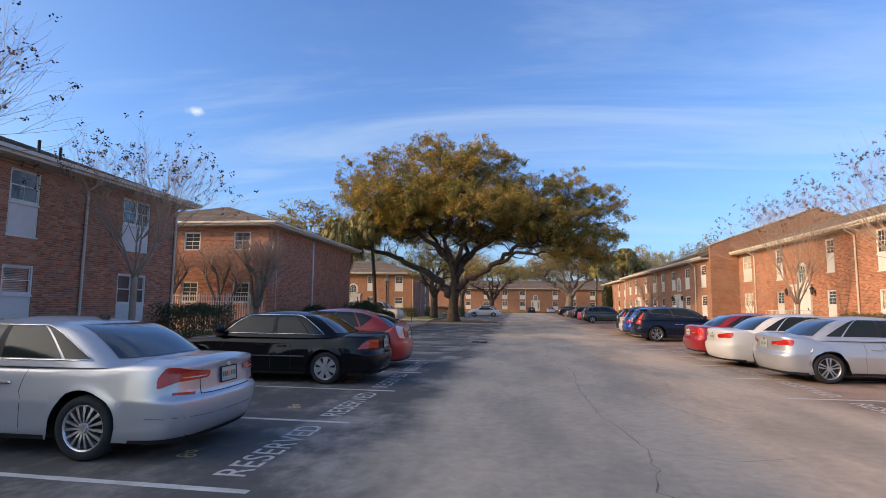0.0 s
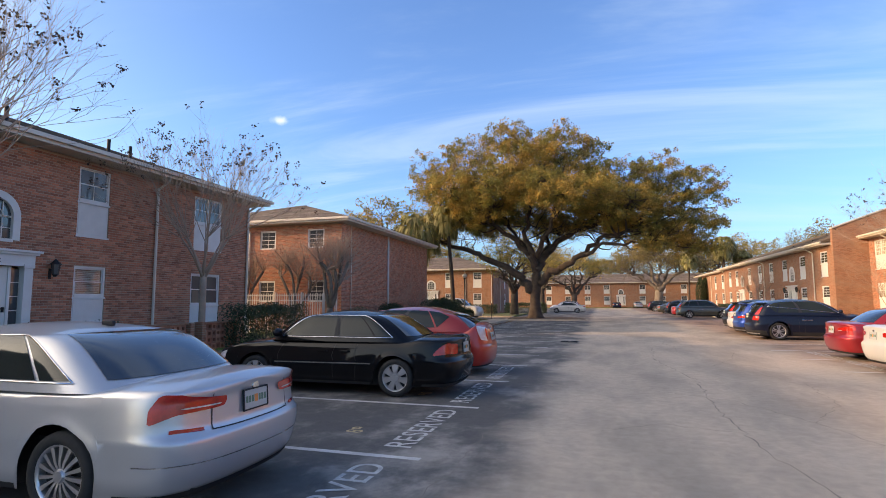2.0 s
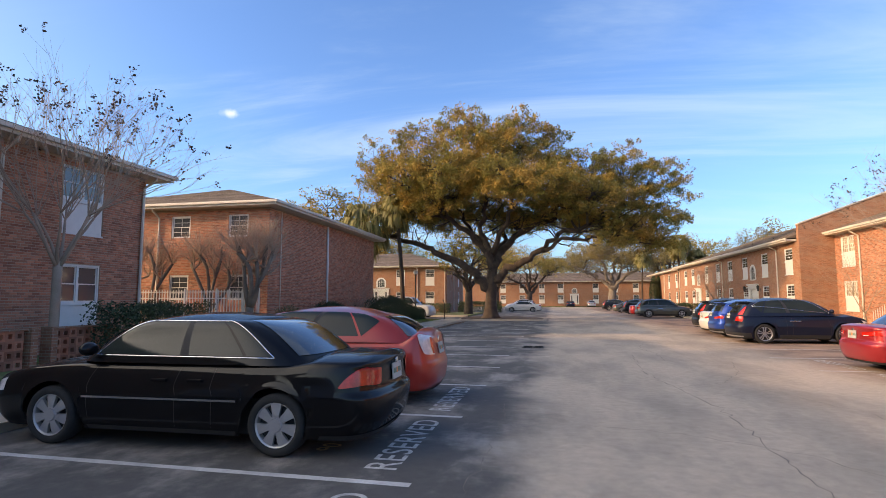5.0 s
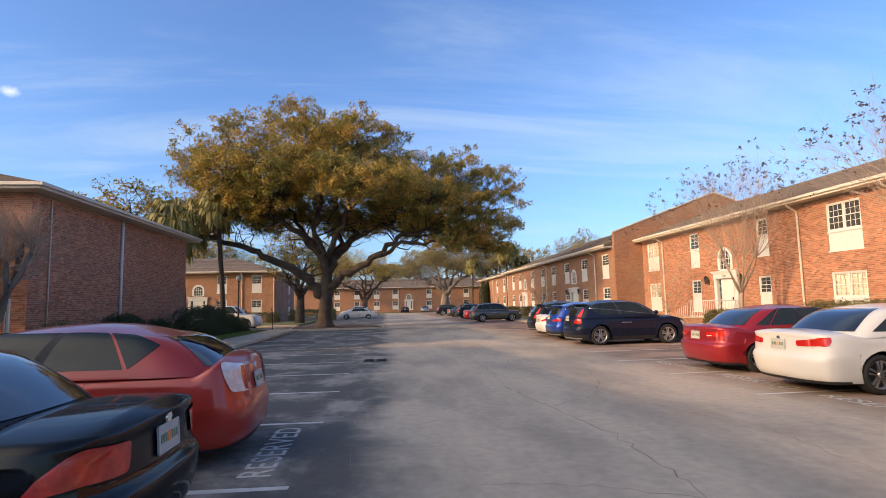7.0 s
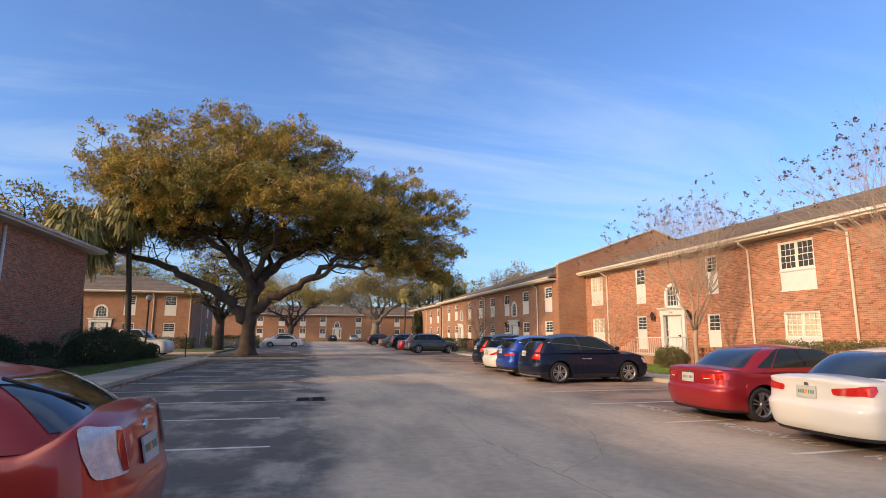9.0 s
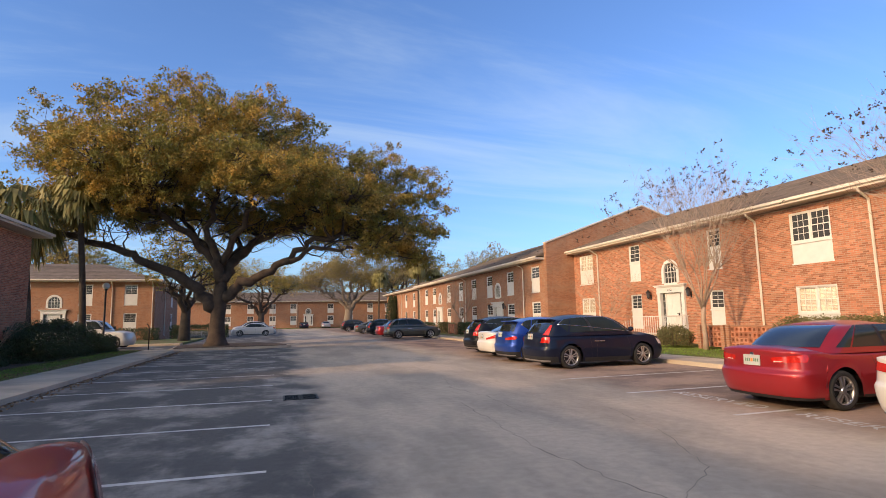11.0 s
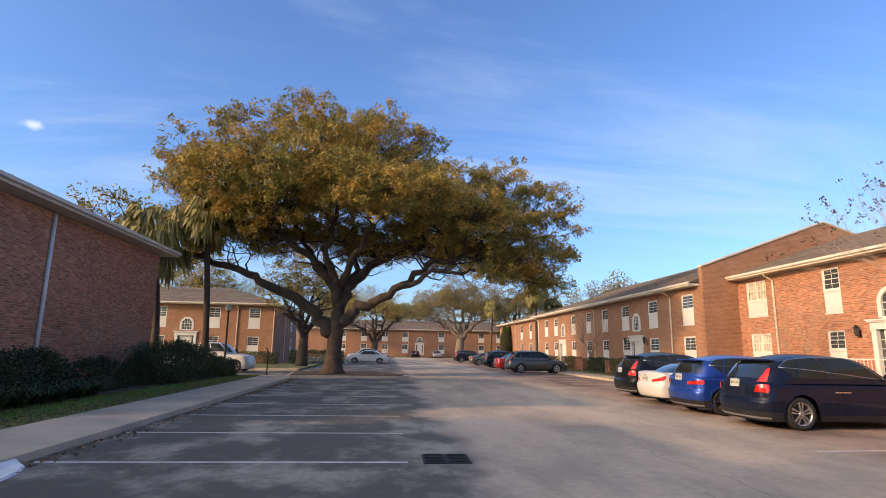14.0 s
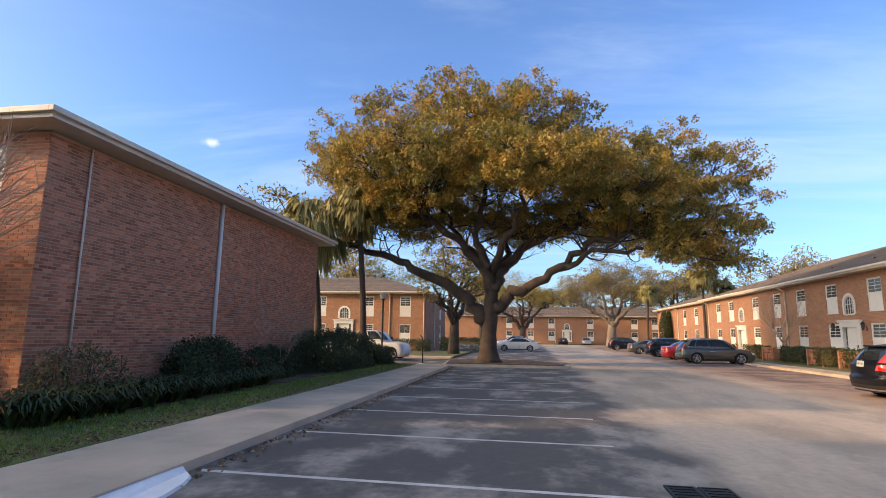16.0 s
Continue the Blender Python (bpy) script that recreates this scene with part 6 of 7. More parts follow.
    pl = part("number_plate", box_bm(-0.008, 0.004, -0.155, 0.155, -0.078, 0.078, 0.004), PLATE, c, "pale licence plate")
    pl.matrix_local = Matrix.Translation((a - 0.012, 0, zpl)) @ pose(0, 0, 0, 0, tilt, 0)
    part("plate_frame", boxes_bm([(-0.012, 0.002, -0.165, 0.165, 0.075, 0.088), (-0.012, 0.002, -0.165, 0.165, -0.088, -0.075), (-0.012, 0.002, -0.168, -0.155, -0.075, 0.075), (-0.012, 0.002, 0.155, 0.168, -0.075, 0.075)]), p.get("pframe", PLATE), pl)
    for y0 in (-0.135, -0.098, -0.061, 0.035, 0.072, 0.109):
        part("plate_character", box_bm(-0.0105, -0.007, y0, y0 + 0.024, -0.026, 0.028), PLATE_INK, pl)
    part("plate_emblem", box_bm(-0.0105, -0.007, -0.022, 0.022, -0.03, 0.032, 0.001), PLATE_FRUIT, pl)
    bm = bmesh.new()
    zbd = p.get("badge_z", 0.95) - 0.03
    bmesh.ops.create_cone(bm, cap_ends=True, segments=20, radius1=0.042, radius2=0.038, depth=0.012, matrix=Matrix.Translation((S.ends(zbd)[0] - 0.004, 0, zbd)) @ Matrix.Rotation(-math.pi / 2, 4, "Y"))
    part("badge", bm, CHROME, c)
    if p.get("fin"):
        bm = box_bm(0, 0.13, -0.02, 0.02, 0, 0.05, 0.015)
        o = part("antenna_fin", bm, DARK, c)
        o.matrix_local = Matrix.Translation((p["xb"] + 0.12, 0, S.house(0.12, 1.5).z - 0.008))
    if p.get("spoiler"):
        z = S.house(0.02, 1.2).z
        o = part("rear_spoiler", box_bm(-0.16, 0.16, -W / 2 + 0.34, W / 2 - 0.34, -0.02, 0.02, 0.015), p.get("spoiler_mat", paint_mat), c)
        o.matrix_local = Matrix.Translation((p["xb"] + p.get("spx", -0.02), 0, p.get("spz", z))) @ pose(0, 0, 0, 0, p.get("spt", 8), 0)
    if p.get("rails"):
        for sd in (1, -1):
            pts = [S.house(s, 1.06, sd) + Vector((0, 0, 0.035 if 0.08 < s < 0.82 else 0.0)) for s in lerp_list(0.05, 0.85, 14)]
            part("roof_rail", tube_mesh("roof_rail", pts, 0.016, p.get("rail_mat", ALLOY), 6), ALLOY, c)
    if p.get("wiper"):
        q0, q1 = S.house(0.002, 0.3, 1), S.house(0.03, 0.75, 1)
        part("rear_wiper", tube_mesh("rear_wiper", [q0 + Vector((-0.03, 0, 0.01)), q1 + Vector((-0.03, 0, 0.02))], 0.012, DARK, 5), DARK, c)
    return c


SEDAN = dict(L=4.87, W=1.83, H=1.425, wb=2.80, ro=1.10, R=0.325, zd=1.02, zh=0.92, zb=0.98, xa=0.62, xb=1.50, xc=2.95, xd=3.75, spokes=15, style="multi", sg=(0.12, 0.90, 0.50), quarter=0.23,
             tail=dict(quad=[(0.0026, 0.86), (0.060, 0.69), (0.050, 1.0), (0.0022, 0.975)], inner=[(0.0036, 0.885), (0.022, 0.845), (0.022, 0.86), (0.0034, 0.90)]), reflector=True, seam=True, pframe=DARK, fin=True, plate_z=0.80, badge_z=0.935, val=0.05, bl=0.33, lidz=0.63, qt=0.10)
ACCORD = dict(L=4.81, W=1.81, H=1.45, wb=2.74, ro=1.08, R=0.32, zd=1.02, zh=0.90, zb=0.97, xa=0.66, xb=1.55, xc=2.85, xd=3.70, spokes=7, style="cap", rim=HUBCAP, sg=(0.13, 0.90, 0.50), quarter=0.24,
              tail=dict(quad=[(0.0055, 0.73), (0.082, 0.67), (0.036, 0.94), (0.005, 0.975)]), rub=True, plate_z=0.80, badge_z=0.95, val=0.06, chrome_handles=False)
PRIUS = dict(L=4.45, W=1.725, H=1.49, wb=2.70, ro=0.86, R=0.305, zd=1.14, zh=0.86, zb=1.0, xa=0.16, xb=0.95, xc=2.55, xd=3.75, spokes=7, style="cap", rim=HUBCAP, sg=(0.115, 0.90, 0.53), quarter=0.27, qk=0.40, chrome=False,
             rear=[0.14, 0.03, 0.0, 0.0, 0.03, 0.10, 0.14, 0.2, 0.3], tail=dict(quad=[(0.0042, 0.66), (0.028, 0.66), (0.042, 1.0), (0.0052, 1.0)], mat=CLEAR_LENS, inner=[(0.0046, 0.68), (0.008, 0.68), (0.010, 0.97), (0.0056, 0.97)], inner_mat=RED_LENS),
             spoiler=False, spx=-1.30, spz=1.105, spt=4, spoiler_mat=None, slope=0.08, plate_z=0.82, badge_z=1.0, wiper=True, val=0.03, rwt=0.035)
CRV = dict(L=4.53, W=1.82, H=1.66, wb=2.62, ro=0.98, R=0.355, zd=1.06, zh=1.06, zb=1.06, xa=0.08, xb=0.66, xc=2.40, xd=3.60, slope=0.12, spokes=5, style="split", sg=(0.10, 0.90, 0.50), quarter=0.24, qk=0.36,
           tail=dict(quad=[(0.010, 0.80), (0.050, 0.74), (0.058, 0.995), (0.016, 0.995)], upper=[(0.026, 0.02), (0.062, 0.02), (0.056, 0.42), (0.040, 0.42)]), cladding=DARK, sillh=0.17, skid=True, val=0.24, plate_z=0.98, badge_z=1.10, spoiler=True, spx=-0.02, tuck=0.24, wiper=True, rear=[0.14, 0.05, 0.0, 0.01, 0.05, 0.06, 0.07, 0.09, 0.12])
HRV = {**CRV, "L": 4.29, "W": 1.77, "H": 1.61, "wb": 2.61, "ro": 0.85, "xb": 0.50, "xc": 2.45, "xd": 3.35, "tail": dict(quad=[(0.004, 0.80), (0.060, 0.76), (0.07, 0.94), (0.004, 0.90)])}
COROLLA = {**SEDAN, "L": 4.64, "W": 1.775, "H": 1.455, "wb": 2.70, "ro": 1.0, "zd": 1.04, "xa": 0.52, "xb": 1.40, "xc": 2.70, "xd": 3.60, "spokes": 5, "style": "split", "chrome": False, "fin": False, "reflector": False, "seam": False, "pframe": PLATE,
           "tail": dict(quad=[(0.0030, 0.80), (0.055, 0.77), (0.062, 0.95), (0.0026, 0.92)], inner=[(0.004, 0.815), (0.010, 0.812), (0.010, 0.83), (0.004, 0.835)])}
ACCORD9 = {**SEDAN, "L": 4.86, "W": 1.85, "H": 1.465, "wb": 2.775, "ro": 1.12, "zd": 1.05, "spokes": 5, "style": "split", "chrome": False, "fin": False, "reflector": False, "seam": False, "pframe": PLATE,
           "tail": dict(quad=[(0.0034, 0.80), (0.045, 0.76), (0.062, 0.97), (0.003, 0.93)])}
CIVIC = {**COROLLA, "L": 4.63, "W": 1.80, "H": 1.415, "zd": 1.05, "xa": 0.35, "xb": 1.55, "tail": dict(quad=[(0.004, 0.70), (0.055, 0.74), (0.065, 0.94), (0.004, 0.80)])}
WAGON = {**CRV, "L": 4.82, "W": 1.84, "H": 1.68, "wb": 2.745, "ro": 1.05, "zb": 1.05, "zh": 1.0, "xb": 0.62, "xc": 2.75, "xd": 3.75, "rails": True, "rail_mat": DARK, "qk": 0.05}

SILVER = paint("silver_paint", (0.50, 0.51, 0.53), 0.55)
BLACK = material("black_paint", (0.004, 0.004, 0.005), 0.5, vary=0.05, scale=1.2, bump=0.0, coat=0.55, spec=0.05)
RED_ORANGE = paint("red_paint", (0.42, 0.035, 0.025), 0.25)
NAVY = material("navy_paint", (0.006, 0.009, 0.024), 0.45, vary=0.05, scale=1.2, bump=0.0, coat=0.5, spec=0.1)
RED_DEEP = paint("deep_red_paint", (0.33, 0.02, 0.026), 0.35)
WHITE_CAR = paint("white_car_paint", (0.62, 0.60, 0.56), 0.0)
BLUE = paint("blue_paint", (0.012, 0.055, 0.30), 0.45)
GREY_GREEN = paint("grey_green_paint", (0.10, 0.10, 0.085), 0.5)
BLACK_SUV = material("black_suv_paint", (0.006, 0.006, 0.008), 0.45, vary=0.05, scale=1.2, bump=0.0, coat=0.5, spec=0.1)
PRIUS["spoiler_mat"] = RED_ORANGE
CRV["spoiler_mat"] = NAVY
HRV["spoiler_mat"] = BLUE


def west_stall(rear_x, y, turn=0):
    return pose(rear_x, y, 0.0, 0, 0, 180 + turn)


def east_stall(rear_x, y, turn=0):
    return pose(rear_x, y, 0.0, 0, 0, turn)


car(west_stall(-3.25, 5.92), SEDAN, SILVER, "silver sedan with chrome window trim parked in a marked stall")
car(west_stall(-2.76, 11.42), ACCORD, BLACK, "glossy black sedan with six-spoke hubcaps parked nose to the lawn")
car(west_stall(-2.82, 14.2), PRIUS, RED_ORANGE, "faded red hatchback with clear tail lamps parked beside the black sedan")
car(east_stall(5.65, 13.75), {**COROLLA, "zd": 1.05}, SILVER, "silver compact sedan with tinted rear glass in the east stalls")
car(east_stall(5.45, 16.6), ACCORD9, WHITE_CAR, "white sedan with red tail lamps in the east stalls")
car(east_stall(5.65, 19.5), COROLLA, RED_DEEP, "deep red compact sedan in the east stalls")
car(east_stall(5.50, 27.85), CRV, NAVY, "dark navy crossover with tall red tail lamps parked on its own")
car(east_stall(5.6, 30.55), HRV, BLUE, "bright blue small crossover between two cars")
car(east_stall(5.9, 33.25), CIVIC, WHITE_CAR, "white fastback sedan with red tail lamps")
car(east_stall(6.2, 35.9), {**CRV, "spoiler_mat": BLACK_SUV}, BLACK_SUV, "black crossover at the end of the row")
car(east_stall(6.3, 57.0), WAGON, GREY_GREEN, "grey-green wagon with black roof rails", lod=1)
car(east_stall(6.5, 62.3), COROLLA, RED_DEEP, "low red car behind the grey-green wagon", lod=1)
car(east_stall(6.5, 68.2), {**CRV, "spoiler_mat": BLACK_SUV}, BLACK_SUV, "far dark crossover in the east row", lod=1)
car(east_stall(6.4, 76.5), {**CIVIC}, GREY_GREEN, "far dark sedan in the east row", lod=1)
car(east_stall(6.3, 90.0), {**CRV, "spoiler_mat": BLACK_SUV}, BLACK_SUV, "far black crossover near the end of the row", lod=1)
car(pose(-2.4, 78.0, 0, 0, 0, 180), ACCORD9, WHITE_CAR, "white sedan standing broadside beyond the oak", lod=1)
car(pose(-3.4, 88.0, 0, 0, 0, 180), {**CRV, "spoiler_mat": SILVER}, SILVER, "silver crossover standing behind the white sedan", lod=1)
car(pose(3.0, 128.0, 0, 0, 0, 90), {**CIVIC}, NAVY, "far dark sedan before the end building", lod=1)
car(pose(7.5, 128.0, 0, 0, 0, 90), COROLLA, SILVER, "far silver sedan before the end building", lod=1)


def pickup(m):
    c = thing("pickup_truck", m, "white crew-cab pickup truck beyond the hedge", "truck", "parked cars")
    P = dict(L=5.6, W=1.98, H=1.86, wb=3.6, ro=1.1, R=0.39, zd=1.18, zh=1.15, zb=1.18, xa=2.0, xb=2.2, xc=3.6, xd=4.3, spokes=5, style="five", tail=None)
    S = Shape(P)
    ss = [0.5 - 0.5 * math.cos(math.pi * i / 60) for i in range(61)]
    rs = [0, 0.1, 0.25, 0.4, 0.55, 0.7, 0.85, 1.0, 1.1, 1.25, 1.5]
    for name, fn, mt, rr in (("body", S.body, WHITE_CAR, rs), ("cab", S.house, WHITE_CAR, [0, 0.2, 0.4, 0.6, 0.8, 1.0, 1.1, 1.25, 1.5])):
        v, f = [], []
        for sd in (1, -1):
            st = len(v)
            for s in ss:
                for r in rr:
                    v.append(tuple(fn(s, r, sd)))
            k = len(rr)
            for i in range(len(ss) - 1):
                for j in range(k - 1):
                    f.append((st + i * k + j, st + i * k + j + 1, st + (i + 1) * k + j + 1, st + (i + 1) * k + j))
        bm = bmesh.new()
        bm.from_mesh(mesh_of(name, v, f))
        bmesh.ops.remove_doubles(bm, verts=bm.verts, dist=0.001)
        bmesh.ops.recalc_face_normals(bm, faces=bm.faces)
        for fc in bm.faces:
            fc.smooth = True
        part(name, bm, mt, c)
    part("bed_floor", box_bm(0.15, 1.9, -0.75, 0.75, 1.19, 1.23), DARK, c)
    for sd in (1, -1):
        patch("side_window", S.house, [(0.52, 0.13), (0.9, 0.13), (0.87, 0.88), (0.52, 0.88)], sd, 0.006, CAR_GLASS_SIDE, c)
        patch("side_window", S.house, [(0.12, 0.13), (0.48, 0.13), (0.48, 0.88), (0.14, 0.88)], sd, 0.006, CAR_GLASS_SIDE, c)
        patch("windshield", S.house, [(0.945, 0.1), (1.0, 0.1), (1.0, 0.97), (0.945, 0.95)], sd, 0.006, CAR_GLASS, c)
        for h in S.hub:
            make_wheel("wheel", c, h, sd * (P["W"] / 2 - 0.13), sd, P["R"], 0.25, 5, ALLOY, "five")
        o = part("door_mirror", box_bm(-0.06, 0.06, 0, 0.2, 0, 0.22, 0.03), DARK, c)
        o.matrix_local = Matrix.Translation((4.05, sd * 0.95 - (0.2 if sd < 0 else 0), 1.2))
    part("underbody", box_bm(0.4, 5.2, -0.7, 0.7, 0.25, 0.7), DARK, c)
    return c


pickup(pose(-16.8, 52.6, 0.05, 0, 0, -4))
# ---- shrubs and beds ----
slab("planting_bed", [(-12.95, 26.7), (-11.15, 27.0), (-11.0, 32), (-10.7, 40), (-10.6, 45.0), (-12.0, 46.5), (-12.95, 46.5)], 0.05, 0.17, SOIL, "dark mulched bed along the brick flank", "planting bed")
shrub(pose(-12.1, 31.2, 0.16), 0.8, 1.5, 1.4, "dense dark green camellia shrub with a few pink blooms", 51)
shrub(pose(-12.3, 27.2, 0.16), 0.6, 1.3, 1.25, "open olive shrub at the corner of the flank", 52, LEAF_OLIVE, n=2200)
shrub(pose(-12.1, 34.6, 0.16), 0.7, 1.7, 1.1, "low dark shrub against the brick wall", 54)
shrub(pose(-11.7, 40.0, 0.16), 1.2, 4.2, 1.75, "long dark rounded hedge at the end of the bed", 55, name="hedge", n=26000)
shrub(pose(-11.2, 44.4, 0.16), 0.9, 1.3, 1.0, "dark rounded shrub ending the hedge", 56)
for k in range(30):
    strap_plant(pose(-11.35 + 0.28 * math.sin(k * 2.1), 25.0 + k * 0.27, 0.16, 0, 0, k * 40), "dark strap-leaved border plant in the mulch", 60 + k)
shrub(pose(-11.4, 18.0, 0.15), 0.8, 1.5, 1.35, "clipped dark hedge before the shaded building", 57, name="hedge", square=True, n=9000)
shrub(pose(-12.7, 11.9, 0.2), 0.55, 1.3, 0.85, "low clipped hedge beside the entrance", 58, name="hedge", square=True, n=5000)
shrub(pose(14.9, 23.6, 0.33), 0.55, 2.9, 1.1, "brownish clipped hedge before the sunlit wall", 59, LEAF_OLIVE, name="hedge", square=True, n=11000)
shrub(pose(14.3, 26.0, 0.3), 0.7, 0.7, 1.2, "thin grey-brown hedge end beside the brick screen", 49, LEAF_OLIVE, n=1800)
shrub(pose(14.2, 31.6, 0.3), 0.7, 0.9, 0.85, "yellow-green shrub beside the stoop", 48, LEAF_OLIVE)
shrub(pose(-17, 66.5, 0.1), 4.5, 0.8, 1.1, "far clipped hedge along the sunlit building", 47, name="hedge", square=True, n=6000, leaf=0.12)
shrub(pose(-9.5, 70.0, 0.1), 2.6, 0.8, 1.3, "far dark hedge behind the oak", 46, name="hedge", square=True, n=5000, leaf=0.12)
for k, (yy, ln) in enumerate(((48.5, 1.3), (51.8, 0.9), (55.6, 1.6), (62.0, 1.5), (70.0, 3.0))):
    shrub(pose(13.3, yy, 0.25), 0.5, ln, 0.95, "clipped brownish hedge by the far east building", 70 + k, LEAF_OLIVE if k % 2 else LEAF_DARK, name="hedge", square=True, n=3500, leaf=0.1)
for k, xx in enumerate((15.4, 16.3)):
    t = thing("cypress", pose(xx, 99 + k, 0), "narrow dark columnar cypress", "tree", "trees")
    rg = np.random.default_rng(80 + k)
    q = rg.normal(size=(2600, 3))
    q /= np.linalg.norm(q, axis=1)[:, None]
    zz = rg.uniform(0, 1, 2600)
    prof = 0.75 * np.sin(np.clip(zz * 2.6 + 0.35, 0, math.pi)) + 0.05
    part("crown", leaf_cloud("crown", np.stack([q[:, 0] * prof, q[:, 1] * prof, 0.2 + zz * 5.2], axis=1), 0.22, rg, LEAF_DARK), LEAF_DARK, t)["kind"] = "stuff"
    part("trunk", tube_mesh("trunk", [(0, 0, 0), (0, 0, 4.5)], [0.1, 0.03], BARK, 6), BARK, t)

# grass blades near the walk
rg = np.random.default_rng(7)


def grass_patch(n, x0, x1, y0, y1, bed, height_at, label):
    """Short blades strewn over a strip of lawn; bed: (x, y) past which the mulch begins, or None."""
    gx, gy = rg.uniform(x0, x1, n), rg.uniform(y0, y1, n)
    ok = rg.uniform(0, 1, n) < 0.55 + 0.45 * np.sin(gx * 2.3 + np.sin(gy * 1.7)) ** 2
    if bed:
        ok &= ~((gx < bed[0]) & (gy > bed[1]))
    gx, gy = gx[ok], gy[ok]
    k = len(gx)
    hh, an = rg.uniform(0.03, 0.075, k), rg.uniform(0, 6.28, k)
    z0 = height_at(gx)
    lx, ly = rg.normal(0, 0.025, k), rg.normal(0, 0.025, k)
    v = np.stack([np.stack([gx + np.cos(an) * 0.008, gy + np.sin(an) * 0.008, z0 - 0.005], 1), np.stack([gx - np.cos(an) * 0.008, gy - np.sin(an) * 0.008, z0 - 0.005], 1), np.stack([gx + lx, gy + ly, z0 + hh], 1)], 1).reshape(-1, 3)
    gi = np.arange(k)[:, None] * 3
    tagged(new("grass", mesh_of("grass", v.tolist(), np.concatenate([gi, gi + 1, gi + 2], 1).tolist(), BLADE)), label, "grass", kind="stuff")


grass_patch(80000, -13.0, -9.45, 16.0, 46.0, (-11.0, 26.9), lambda x: 0.125 + (-9.42 - x) * 0.0075, "short patchy green grass blades")
grass_patch(60000, 11.8, 15.5, 14.0, 40.0, None, lambda x: 0.135 + (x - 11.77) * 0.0173, "short sunlit grass before the brick building")
DRY = material("dry_leaf", (0.17, 0.09, 0.045), 0.9, vary=0.2, scale=4, bump=0, island=0.4, tint=(0.28, 0.19, 0.11))
n_lf = 5200
e = rg.uniform(0, 1, n_lf)
lxp = np.where(e < 0.5, -9.45 - np.abs(rg.normal(0, 0.35, n_lf)), np.where(e < 0.75, -7.52 + np.abs(rg.normal(0, 0.16, n_lf)), rg.uniform(-13, -9.5, n_lf)))
lyp = rg.uniform(14, 46, n_lf)
lzp = np.where(lxp > -7.6, 0.012, 0.15 + (-9.42 - lxp) * 0.0075)
tagged(new("fallen_leaves", leaf_cloud("fallen_leaves", np.stack([lxp, lyp, lzp], 1), 0.07, rg, DRY, 0.6, flat=0.85)), "dry brown leaves scattered along the path and kerb", "leaves", kind="stuff")

# ---- oak island and side lane ----
slab("island_kerb", [(-8.2, 46.7), (-2.4, 46.7), (-1.6, 47.1), (-1.4, 47.9), (-1.9, 49.4), (-3.4, 51.8), (-7.4, 51.8), (-8.4, 50.0)], -0.05, 0.13, CONCRETE, "concrete kerb round the oak island", "kerb")
slab("island_soil", [(-8.0, 46.95), (-2.5, 46.95), (-1.85, 47.25), (-1.65, 47.9), (-2.1, 49.3), (-3.5, 51.6), (-7.3, 51.6), (-8.2, 50.0)], 0.05, 0.19, SOIL, "leaf-strewn mulch under the oak", "soil", top=[0.16, 0.16, 0.16, 0.16, 0.18, 0.2, 0.2, 0.2])
slab("pavement", [(-40, 55.5), (-9.0, 55.5), (-9.0, 56.9), (-40, 56.9)], -0.05, 0.13, CONCRETE, "concrete path across the side lane", "footpath")
slab("lawn", [(-40, 57.0), (-9.0, 57.0), (-9.0, 68.9), (-40, 68.9)], -0.05, 0.14, GRASS, "lawn before the sunlit building", "lawn")
slab("lawn", [(-22, 130.5), (28, 130.5), (28, 133.9), (-22, 133.9)], -0.05, 0.14, GRASS, "lawn before the far building", "lawn")
slab("lawn", [(14, 83), (30, 83), (30, 128), (14, 128)], -0.05, 0.14, GRASS, "lawn around the far east building", "lawn")

# painted kerb nose
bm = bmesh.new()
pts = [(-7.62, 22.2), (-7.4, 22.22), (-7.24, 22.32), (-7.15, 22.55), (-7.18, 22.9), (-7.26, 23.3), (-7.38, 23.6), (-7.52, 23.74), (-7.62, 23.78)]
vb, vt = [bm.verts.new((x, y, 0.0)) for x, y in pts], [bm.verts.new((-7.62 + (x + 7.62) * 0.96, 23.0 + (y - 23.0) * 0.97, 0.035 if x > -7.6 else 0.10)) for x, y in pts]
bm.faces.new(vt)
for i in range(len(pts)):
    bm.faces.new((vb[i], vb[(i + 1) % len(pts)], vt[(i + 1) % len(pts)], vt[i]))
bmesh.ops.recalc_face_normals(bm, faces=bm.faces)
PINK = material("pink_bloom", (0.55, 0.10, 0.13), 0.6, vary=0.2, scale=5, bump=0, island=0.3)
bl = thing("camellia_bloom", pose(-11.6, 32.3, 0.9), "scatter of pink camellia blooms on the shrub", "flower", "", "stuff")
part("petal_mass", leaf_cloud("petal_mass", rg.normal(size=(60, 3)) * np.array([0.12, 0.35, 0.25]), 0.06, rg, PINK, 0.9), PINK, bl)
ob = part("kerb_nose", bm, material("kerb_paint", (0.80, 0.80, 0.78), 0.7, vary=0.10, scale=3, fine=50, bump=0.2, dist=0.004), None)
tagged(ob, "white-painted rounded kerb at the footpath's edge", "kerb", kind="structure")

